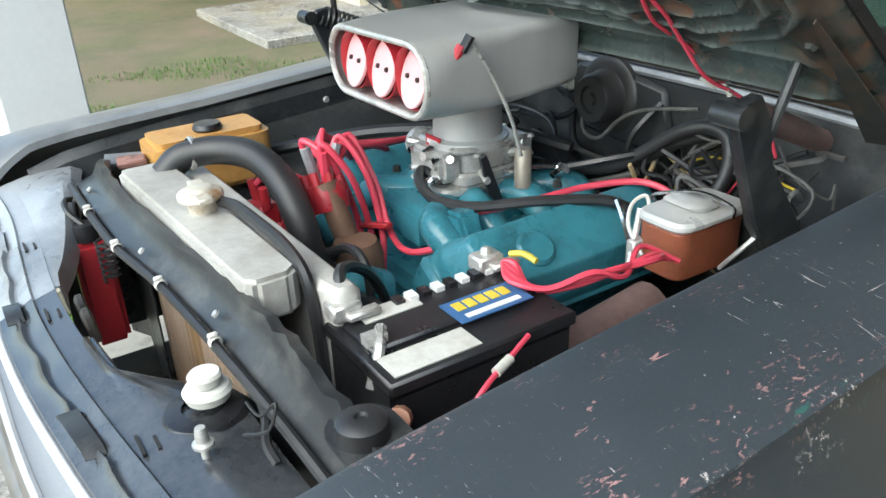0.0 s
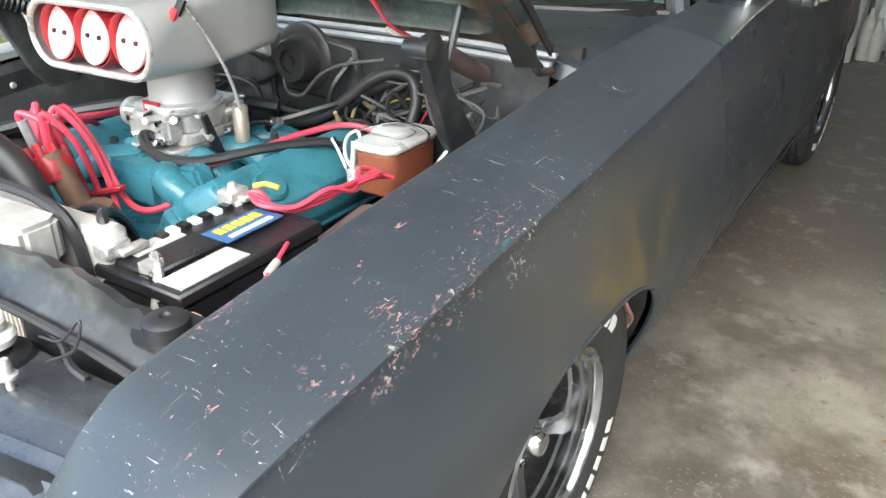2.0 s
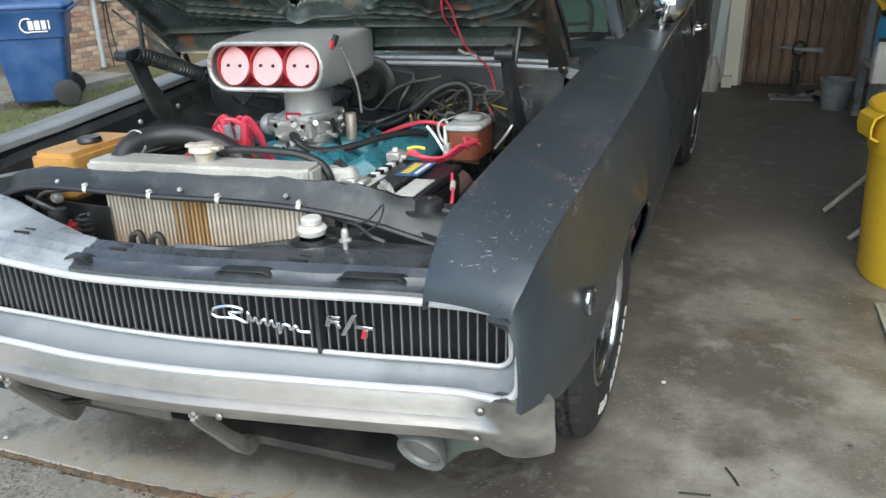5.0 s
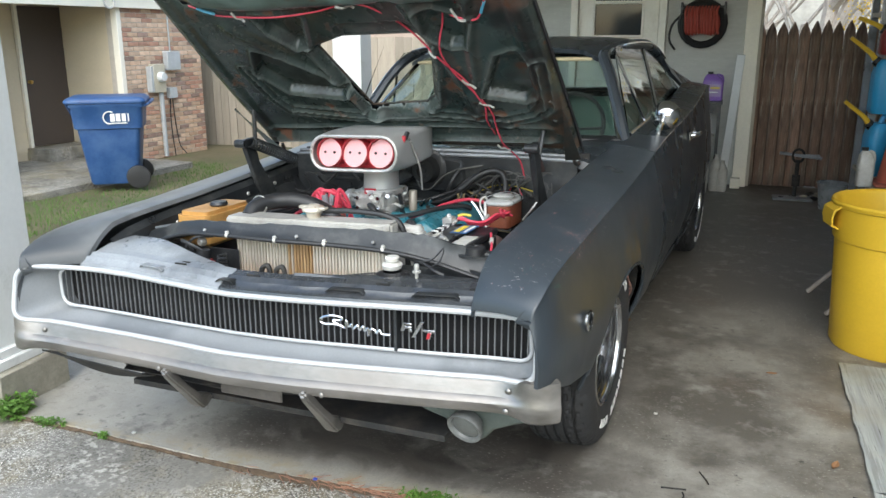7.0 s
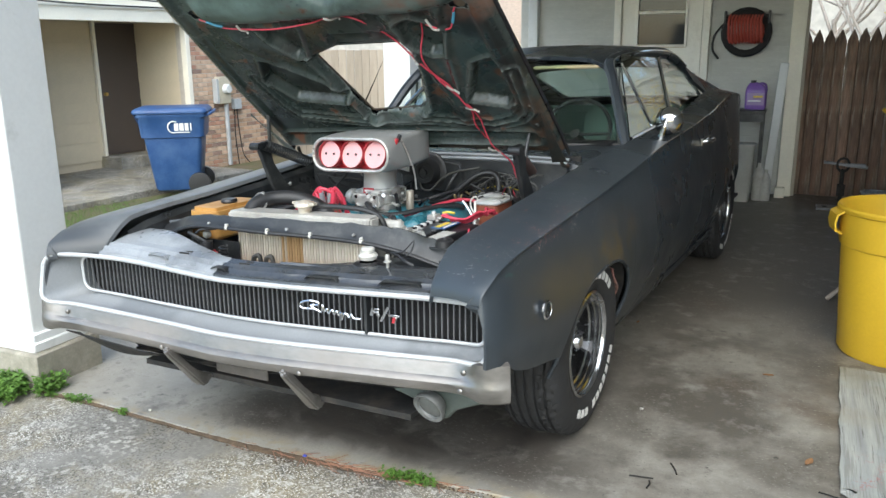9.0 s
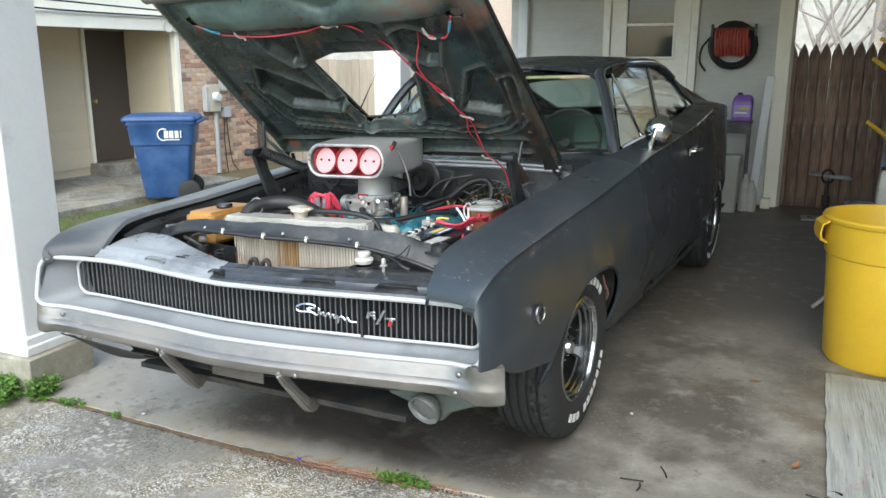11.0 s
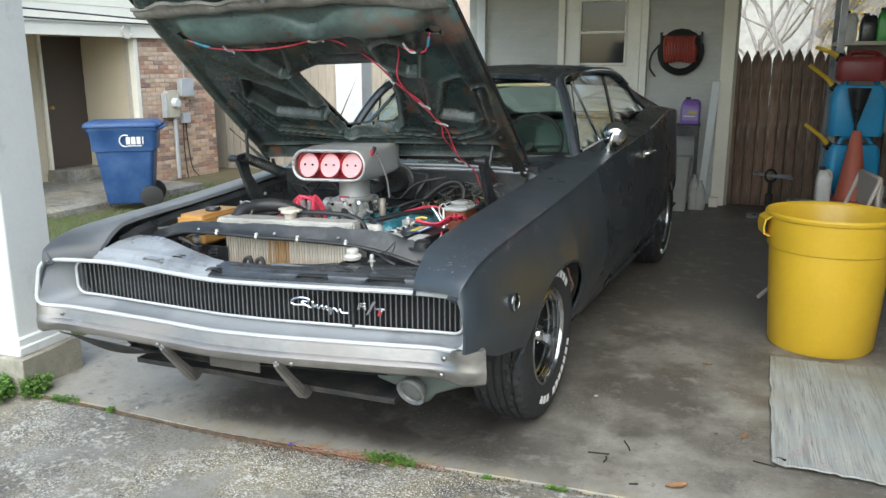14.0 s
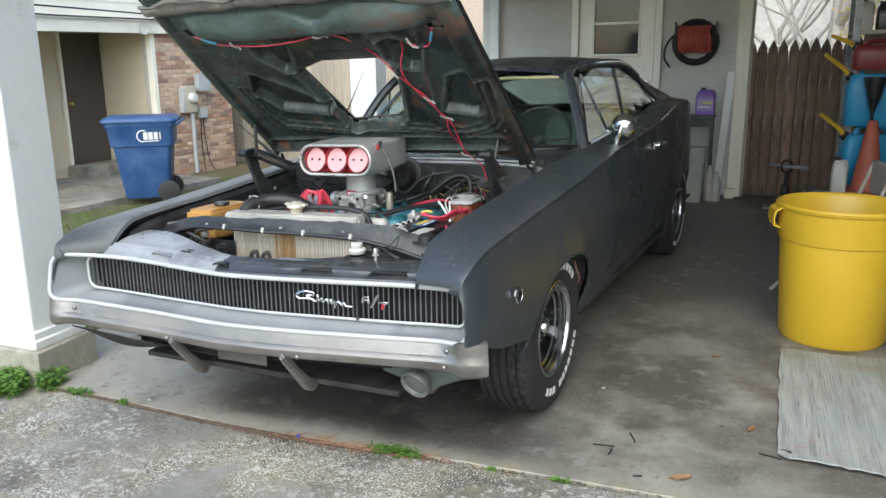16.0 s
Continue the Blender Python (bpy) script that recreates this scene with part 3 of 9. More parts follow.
XB = Line((0.13, 0.898), (0.17, 0.918), (0.26, 0.934), (0.45, 0.948), (1.0, 0.96), (1.7, 0.95), (2.4, 0.935), (3.2, 0.925), (3.9, 0.902), (4.1, 0.886), (4.33, 0.85), (4.7, 0.79), (5.25, 0.70))
XI = Line((-0.03, 0.69), (1.35, 0.69), (1.6, 0.7), (1.9, 0.74), (2.6, 0.735), (3.6, 0.71), (4.6, 0.62), (5.25, 0.52))
ARCHES = ((0.965, 0.352, 0.37), (3.92, 0.352, 0.365))


def arch_z(d, zc, r):
    return zc + 0.315 * max(0.0, 1 - (d / r) ** 2.5) ** 0.4


def z_bottom(y):
    z = 0.27
    if y < 0.6:
        z = 0.545 - 0.11 * min(1, max(0, (y - 0.13) / 0.47))
    if y > 4.28:
        z = 0.33
    for yc, zc, r in ARCHES:
        if abs(y - yc) < r:
            z = max(z, arch_z(abs(y - yc), zc, r))
    # the front corner ends above the bumper's wing
    if y < 0.28:
        z = max(z, 0.572 - (0.572 - z) * max(0.0, (y - 0.17) / 0.11))
    return z


def flank_row(y, s, inner=True):
    xc, zc, xb, xi = XC(y), ZC(y), XB(y), XI(y)
    rise = 0.03 if y > 0.24 else 0.03 * max(0, (y - 0.13) / 0.11)
    pts = []
    if inner:
        pts += [(xi, zc + rise - 0.02), (xi + 0.004, zc + rise - 0.004)]
        for t in (0.06, 0.3, 0.55, 0.8):
            pts.append((xi + (xc - xi) * t, zc + rise * (1 - t) ** 1.0 + 0.006 * math.sin(math.pi * t)))
    for dx, dz in ((-0.004, 0.0012), (0.001, -0.0015), (0.002, -0.004), (-0.006, -0.0115)):
        pts.append((xc + dx, zc + dz))
    zb = z_bottom(y)
    for i in range(1, 15):
        z = zc - 0.012 - (zc - 0.012 - zb) * (i / 14)
        if z > 0.62:
            q = (z - 0.62) / (zc - 0.012 - 0.62)
            x = xb + (xc - 0.006 - xb) * q**1.6
        else:
            q = (0.62 - z) / 0.36
            x = xb - 0.115 * q**1.9
        pts.append((x, z))
    # the front edge sweeps forward to its outer corner, more so on the passenger side
    reach = (0.05 if s > 0 else 0.165) * max(0.0, 1 - (y - 0.13) / 0.5) ** 1.5 if y < 0.63 else 0.0
    up = 0.018 * max(0.0, 1 - (y - 0.13) / 0.5) if s < 0 and y < 0.63 else 0.0
    return [Vector((s * x, y - reach * (x - 0.64) / 0.25, z + up)) for x, z in pts]


def stations(y0, y1):
    ys = [y0, y1] + [y0 + (y1 - y0) * i / 24 for i in range(1, 24)]
    for yc, _, r in ARCHES:
        ys += [yc + r * math.sin(radians(a)) for a in range(-90, 91, 6)] + [yc - r - 0.004, yc + r + 0.004]
    ys += [0.13, 0.132, 0.135, 0.14, 0.147, 0.156, 0.168, 0.183, 0.2, 0.22, 0.24, 0.26]
    return sorted({round(y, 4) for y in ys if y0 - 1e-6 <= y <= y1 + 1e-6})


def body_panel(name, y0, y1, s, label="", mat=None):
    bm = B()
    sheet(bm, [flank_row(y, s) for y in stations(y0, y1)])
    bmesh.ops.recalc_face_normals(bm, faces=bm.faces)
    if sum(f.normal.x * s for f in bm.faces) < 0:
        bmesh.ops.reverse_faces(bm, faces=bm.faces)
    bmesh.ops.solidify(bm, geom=bm.faces[:], thickness=0.012)
    return part(name, bm, mat or PAINT, car, label, smooth=28)


WORN = surf("worn_tan_edge", (0.3, 0.26, 0.22), 0.4, 0.3, var=0.4, scale=20, bump=0.1, stain=(0.05, 0.045, 0.045), amount=0.45, stain_scale=15, sharp=0.2)
for s in (1, -1):
    fender = body_panel("fender", 0.13, 1.70, s, "charcoal front fender scratched down to pink primer" if s > 0 else "charcoal front fender, paler grey on top", PRIMER if s > 0 else PALETOP)
    door_panel = body_panel("door", 1.706, 2.97, s)
    quarter = body_panel("quarter_panel", 2.976, 5.25, s)
    # side marker, round and clear
    bm = B()
    lathe(bm, [(0.032, 0.0), (0.032, 0.006), (0.027, 0.01), (0.025, 0.006)], pose(s * 0.947, 0.39, 0.667, 90, 0, 90 * s), 24)
    mk = part("side_marker", bm, CHROME, car, "round side marker lamp with a chrome ring")
    bm = B()
    lathe(bm, [(0.025, 0.005), (0.018, 0.012), (0.0, 0.016)], pose(s * 0.947, 0.39, 0.667, 90, 0, 90 * s), 24)
    part("marker_lens", bm, CLEAR, mk, "clear lens")
    # door handle
    bm = B()
    tube(bm, [(s * 0.905, 2.74, 0.94), (s * 0.935, 2.75, 0.945), (s * 0.94, 2.80, 0.945), (s * 0.938, 2.87, 0.943), (s * 0.905, 2.885, 0.94)], 0.013, 8)
    box(bm, (s * 0.905, 2.81, 0.94), (0.014, 0.19, 0.04))
    part("door_handle", bm, CHROME, door_panel, "chrome push-button door handle", bevel=0.002)
    bm = B()
    tube(bm, [(s * (XC(y) + 0.004), y, ZC(y) + 0.0) for y in (2.98, 3.2, 3.5)], 0.004, 6)
    part("trim_strip", bm, CHROME, quarter)
    bm = B()
    tube(bm, [(s * (XC(y) + 0.003), y, ZC(y) + 0.001) for y in (1.76, 2.0, 2.3, 2.6, 2.95)], 0.003, 6)
    part("worn_edge", bm, WORN, door_panel, "pale worn edge along the crease")
    # rocker sill
    bm = B()
    sheet(bm, [[Vector((s * 0.845, y, 0.29)), Vector((s * 0.83, y, 0.24)), Vector((s * 0.72, y, 0.21)), Vector((s * 0.66, y, 0.24))] for y in (1.36, 2.0, 3.0, 3.53)])
    thick(bm, 0.006)
    part("rocker_sill", bm, PAINT, car)
    # wheel housings
    for yc, zc, r in ARCHES:
        bm = B()
        rows = []
        for a in range(0, 121 if yc < 2 else 181, 12):
            y, z = yc + (r + 0.03) * math.cos(radians(a)), zc - 0.02 + (r + 0.03) * math.sin(radians(a))
            rows.append([Vector((s * x, y, z)) for x in (XB(y) - 0.03 - (0.115 * ((0.62 - z) / 0.36) ** 1.9 if z < 0.62 else 0.0), 0.66)])
        sheet(bm, rows)
        thick(bm, 0.004)
        part("wheel_housing", bm, DARK, car)
    # the rolled lip of the front wheel opening, rusty inside
    for yc, zc, r in ARCHES:
        bm = B()
        pts = []
        for a in range(0, 181, 6):
            y = yc + r * math.cos(radians(a))
            z = arch_z(abs(y - yc), zc, r)
            pts.append((s * (XB(y) - (0.115 * ((0.62 - z) / 0.36) ** 1.9 if z < 0.62 else 0) - 0.008), y, z))
        tube(bm, pts, 0.008, 6, step=0)
        part("arch_lip", bm, PAINT, car)

# splash apron behind the front wheel, red primer
bm = B()
sheet(bm, [[Vector((0.90 - 0.09 * t + 0.012 * math.sin(40 * z), 1.25 + 0.05 * t + 0.18 * (0.58 - z) ** 1.2 + 0.012 * math.sin(55 * z + 3 * t), z)) for t in (0, 0.4, 0.7, 1)] for z in (0.43, 0.45, 0.47, 0.49, 0.51, 0.53, 0.55, 0.58)])
thick(bm, 0.006)
part("splash_shield", bm, surf("pink_primer", (0.3, 0.15, 0.12), 0.7, var=0.35, scale=14, bump=0.2, stain=(0.06, 0.05, 0.045), amount=0.42, stain_scale=18, sharp=0.2), car, "pinkish primered metal in the wheel opening")

# cowl panel between hood and windshield
bm = B()
rows = []
for y, z in ((1.34, 0.985), (1.36, 1.015), (1.45, 1.02), (1.6, 1.015), (1.72, 1.01), (1.80, 1.012)):
    rows.append([Vector((x, y + 0.13 * (x / 0.7) ** 2 * (1 if y > 1.5 else 0), z + 0.012 * (1 - (x / 0.7) ** 2) - (0.045 * (abs(x) / 0.73) ** 6 if y < 1.5 else 0.0))) for x in (-0.73, -0.6, -0.4, -0.2, 0, 0.2, 0.4, 0.6, 0.73)])
sheet(bm, rows)
thick(bm, 0.008)
part("cowl", bm, PAINT, car)
bm = B()
for i in range(26):
    box(bm, (-0.5 + i * 0.04, 1.47, 1.003), (0.016, 0.09, 0.012))
part("cowl_vent", bm, GREYMETAL, car, "row of cowl vent slots")

# greenhouse
def ws(u, v):
    """The windshield: u across from -1 to 1, v up from 0 to 1."""
    x = u * (0.70 + (0.50 - 0.70) * v)
    y = 1.72 + 0.17 * u * u + (2.20 - 1.72) * v - 0.03 * u * u * v
    z = 1.012 + (1.425 - 1.012) * v - 0.022 * u * u * v - 0.012 * u * u
    return Vector((x, y, z))


bm = B()
sheet(bm, [[ws(u / 8, v / 6) for u in range(-8, 9)] for v in range(7)])
thick(bm, 0.006)
ob = part("windshield", bm, TINT, car, "green-tinted windshield glass")
ob.visible_shadow = False
bm = B()
edge = [ws(-1, v / 6) for v in range(7)] + [ws(u / 8, 1) for u in range(-7, 9)] + [ws(1, v / 6) for v in range(5, -1, -1)]
tube(bm, [p + Vector((0, -0.004, 0.006)) for p in edge], 0.013, 6, step=1)
part("windshield_trim", bm, CHROME, car, "chrome windshield surround")
bm = B()
tube(bm, [ws(u / 8, 0) + Vector((0, -0.01, 0.004)) for u in range(-8, 9)], 0.016, 6, step=1)
part("windshield_gasket", bm, RUBBER, car)

ZR = Line((2.20, 1.435), (2.5, 1.478), (2.8, 1.49), (3.1, 1.48), (3.4, 1.44), (3.75, 1.36))
XE = Line((2.20, 0.515), (2.6, 0.555), (3.0, 0.57), (3.4, 0.575), (3.75, 0.575))
bm = B()
sheet(bm, [[Vector((u * XE(y), y, ZR(y) - 0.035 * abs(u) ** 2.2 - 0.03 * max(0, abs(u) - 0.85) / 0.15)) for u in (-1, -0.97, -0.92, -0.85, -0.7, -0.5, -0.25, 0, 0.25, 0.5, 0.7, 0.85, 0.92, 0.97, 1)] for y in [2.2 + 1.55 * i / 18 for i in range(19)]])
thick(bm, 0.02)
part("roof", bm, PAINT, car)
for s in (1, -1):
    # A pillar and roof rail
    bm = B()
    rail = [(s * 0.725, 1.90, 1.0), (s * 0.66, 1.99, 1.15), (s * 0.59, 2.09, 1.3), (s * 0.535, 2.2, 1.392), (s * 0.565, 2.5, 1.428), (s * 0.585, 2.9, 1.432), (s * 0.59, 3.2, 1.405), (s * 0.61, 3.42, 1.335)]
    tube(bm, rail, 0.026, 8)
    part("pillar", bm, PAINT, car)
    bm = B()
    tube(bm, [(s * (abs(x) + 0.024), y, z + 0.006) for x, y, z in rail[1:]], 0.007, 6)
    part("drip_rail", bm, CHROME, car, "thin chrome drip rail")
    # C pillar that runs down to the deck
    bm = B()
    top = [(0.555, 3.2, 1.42), (0.555, 3.5, 1.38), (0.56, 3.8, 1.31), (0.58, 4.2, 1.21), (0.61, 4.7, 1.09)]
    low = [(0.62, 3.34, 1.37), (0.665, 3.52, 1.245), (0.72, 3.78, 1.14), (0.745, 4.2, 1.12), (0.72, 4.75, 1.06)]
    sheet(bm, [[Vector((s * (a[0] + (b[0] - a[0]) * t), a[1] + (b[1] - a[1]) * t, a[2] + (b[2] - a[2]) * t + 0.02 * math.sin(math.pi * t))) for t in (0, 0.25, 0.5, 0.75, 1)] for a, b in zip(top, low)])
    thick(bm, 0.02)
    part("sail_panel", bm, PAINT, car)
    # glass of door and quarter
    def side(y, t):
        top_z = 1.425 if y < 3.15 else 1.425 - (y - 3.15) * 0.52
        front = 1.0 + (y - 1.93) * 1.42
        zt = min(top_z, front)
        z0 = 1.03 + (y - 1.95) * 0.045
        zt = max(zt, z0 + 0.004)
        z = z0 + (zt - z0) * t
        return Vector((s * (0.735 - 0.155 * (z - 1.02) / 0.4), y, z))
    ys = [1.95 + 1.75 * i / 30 for i in range(31)]
    bm = B()
    sheet(bm, [[side(y, t / 4) for t in range(5)] for y in ys])
    thick(bm, 0.005)
    ob = part("side_window", bm, SIDEGLASS, car, "side glass that mirrors the sky")
    ob.visible_shadow = False
    for a, b, r in ((2.2, 2.36, 0.008), (2.93, 2.76, 0.012)):
        bm = B()
        tube(bm, [side(b, 0), (side(b, 0) + side(a, 1)) / 2, side(a, 1)], r, 6)
        part("window_channel", bm, CHROME, car)
    bm = B()
    tube(bm, [side(y, 0) for y in ys[::5]], 0.011, 6)
    part("belt_trim", bm, CHROME, car)

# rear window, deck and tail
bm = B()
sheet(bm, [[Vector((x, 3.65 + 0.75 * t, 1.39 - 0.27 * t - 0.03 * (x / 0.55) ** 2)) for x in (-0.55, -0.28, 0, 0.28, 0.55)] for t in (0, 0.5, 1)])
thick(bm, 0.006)
ob = part("rear_window", bm, SIDEGLASS, car)
ob.visible_shadow = False
bm = B()
sheet(bm, [[Vector((x, y, z - 0.02 * (x / 0.7) ** 2)) for x in (-0.6, -0.45, -0.25, 0, 0.25, 0.45, 0.6)] for y, z in ((4.3, 1.12), (4.6, 1.10), (5.0, 1.06), (5.22, 1.05), (5.26, 1.02), (5.24, 0.9), (5.26, 0.6), (5.2, 0.42))])
thick(bm, 0.01)
part("deck_lid", bm, PAINT, car)
bm = boxes(((0, 3.2, 0.27), (1.5, 3.7, 0.02)))
part("underbody", bm, DARK, car)
bm = boxes(((0, 1.42, 0.86), (1.36, 0.02, 0.3)))
part("bulkhead", bm, DARK, car)

# interior
bm = B()
prism(bm, [(1.62, 0.99), (1.9, 1.03), (2.05, 1.0), (2.08, 0.86), (1.7, 0.8)], -0.68, 0.68, 0)
part("dashboard", bm, BLACKP, car, bevel=0.012)
for sx in (-0.35, 0.35):
    bm = boxes(((sx, 2.75, 0.56), (0.5, 0.52, 0.18)))
    box(bm, (sx, 3.02, 0.84), (0.5, 0.13, 0.56), Matrix.Translation((0, 3.0, 0.6)) @ Matrix.Rotation(radians(-12), 4, "X") @ Matrix.Translation((0, -3.0, -0.6)))
    part("seat", bm, SEAT, car, "dark vinyl bucket seat", bevel=0.04, seg=2)
bm = boxes(((0, 3.55, 0.55), (1.25, 0.45, 0.2)), ((0, 3.78, 0.83), (1.25, 0.14, 0.5)))
part("rear_seat", bm, SEAT, car, bevel=0.04, seg=2)
sw = Matrix.Translation((0.36, 2.2, 1.03)) @ Matrix.Rotation(radians(62), 4, "X")
bm = B()
tube(bm, [sw @ Vector((0.19 * math.cos(radians(a)), 0.19 * math.sin(radians(a)), 0)) for a in range(0, 360, 15)], 0.011, 8, step=0, closed=True)
for a in (0, 180, 270):
    cyl(bm, sw @ Vector((0, 0, -0.02)), sw @ Vector((0.185 * math.cos(radians(a)), 0.185 * math.sin(radians(a)), 0)), 0.008)
cyl(bm, sw @ Vector((0, 0, 0)), sw @ Vector((0, 0, -0.4)), 0.025)
part("steering_wheel", bm, BLACKP, car, "thin-rimmed dark steering wheel")
bm = boxes(((-0.05, 2.2, 1.34), (0.22, 0.02, 0.055)))
cyl(bm, (-0.05, 2.2, 1.37), (-0.05, 2.18, 1.42), 0.008)
part("rear_view_mirror", bm, CHROME, car, bevel=0.006)
for sx in (-0.3, 0.3):
    part("sun_visor", boxes(((sx, 2.27, 1.37), (0.36, 0.14, 0.018))), surf("tan_visor", (0.5, 0.42, 0.25), 0.7), car, bevel=0.006)

# door mirror, round, on the driver's door
bm = B()
mm = Matrix.Translation((0.856, 2.17, 1.10)) @ Matrix.Rotation(radians(86), 4, "X") @ Matrix.Rotation(radians(14), 4, "Y")
lathe(bm, [(0.0, 0.05), (0.03, 0.046), (0.052, 0.034), (0.065, 0.014), (0.069, -0.012), (0.063, -0.02), (0.0, -0.016)], mm, 32)
mir = part("door_mirror", bm, CHROME, car, "round chrome door mirror")
bm = B()
tube(bm, [(0.86, 2.115, 1.12), (0.848, 2.105, 1.075), (0.835, 2.11, 1.03), (0.825, 2.11, 1.0)], lambda t: 0.005 + 0.016 * t, 8)
part("mirror_stalk", bm, CHROME, mir)

# ---- hood: a stamped sheet with ribs and pockets, open at 38 degrees ----
HOOD = Matrix.Translation((0, 1.27, 1.035)) @ Matrix(((1, 0, 0, 0), (0, -0.788, 0.615, 0), (0, 0.615, 0.788, 0), (0, 0, 0, 1)))
# local axes: x across, y from the hinge towards the front edge, z outwards


def poly_dist(p, poly):
    """Signed distance to a polygon, below zero inside."""
    x, y = p
    best, inside = 9.0, False
    for (x0, y0), (x1, y1) in zip(poly, poly[1:] + poly[:1]):
        dx, dy = x1 - x0, y1 - y0
        t = max(0, min(1, ((x - x0) * dx + (y - y0) * dy) / (dx * dx + dy * dy)))
        best = min(best, math.hypot(x - x0 - t * dx, y - y0 - t * dy))
        if (y0 > y) != (y1 > y) and x < x0 + (y - y0) / (y1 - y0) * dx:
            inside = not inside
    return -best if inside else best


HOLE = [(-0.02, 0.762), (-0.12, 0.725), (-0.138, 0.705), (-0.085, 0.34), (0.155, 0.362), (0.205, 0.4), (0.27, 0.608), (0.298, 0.75), (0.28, 0.762)]
SMALL = [[(0.425, 0.445), (0.565, 0.412), (0.607, 0.445), (0.625, 0.635), (0.598, 0.69), (0.53, 0.665)], [(-0.40, 0.722), (-0.458, 0.60), (-0.385, 0.475), (-0.165, 0.435), (-0.105, 0.49), (-0.30, 0.69)],
         [(0.322, 0.885), (0.325, 0.80), (0.385, 0.722), (0.435, 0.725), (0.487, 0.85), (0.375, 0.9)], [(-0.284, 0.915), (-0.268, 0.825), (-0.205, 0.735), (-0.16, 0.75), (-0.108, 0.892)]]
LEDGE = [(-0.03, 0.75), (-0.02, 0.83), (0.01, 0.85), (0.25, 0.85), (0.285, 0.82), (0.29, 0.75)]
HOOKS = [[(0.56, 0.986), (0.633, 0.972), (0.619, 0.937), (0.555, 0.949)], [(-0.53, 1.03), (-0.46, 1.036), (-0.453, 0.996), (-0.524, 0.988)]]
LOOP = [(-0.50, 0.62), (-0.48, 0.43), (-0.45, 0.35), (-0.15, 0.303), (0.18, 0.318), (0.47, 0.285), (0.58, 0.325), (0.635, 0.39), (0.655, 0.62)]


def line_dist(p, pts):
    """Distance to an open run of points."""
    x, y = p
    best = 9.0
    for (x0, y0), (x1, y1) in zip(pts, pts[1:]):
        dx, dy = x1 - x0, y1 - y0
        t = max(0, min(1, ((x - x0) * dx + (y - y0) * dy) / (dx * dx + dy * dy)))
        best = min(best, math.hypot(x - x0 - t * dx, y - y0 - t * dy))
    return best


def ease(a, b, v):
    t = min(1.0, max(0.0, (v - a) / (b - a)))
    return t * t * (3 - 2 * t)


def left_edge(y):
    """The hood's passenger edge draws in towards the front."""
    return -0.70 + 0.085 * ease(0.2, 1.6, y)


def on_edge(x, y, poly, near):
    """Moves a point that lies close to a polygon's edge onto it."""
    best, spot = near, (x, y)
    for (x0, y0), (x1, y1) in zip(poly, poly[1:] + poly[:1]):
        dx, dy = x1 - x0, y1 - y0
        t = max(0, min(1, ((x - x0) * dx + (y - y0) * dy) / (dx * dx + dy * dy)))
        d = math.hypot(x - x0 - t * dx, y - y0 - t * dy)
        if d < best:
            best, spot = d, (x0 + t * dx, y0 + t * dy)
    return spot


def bell(d, w):
    return math.exp(-(d / w) ** 2)


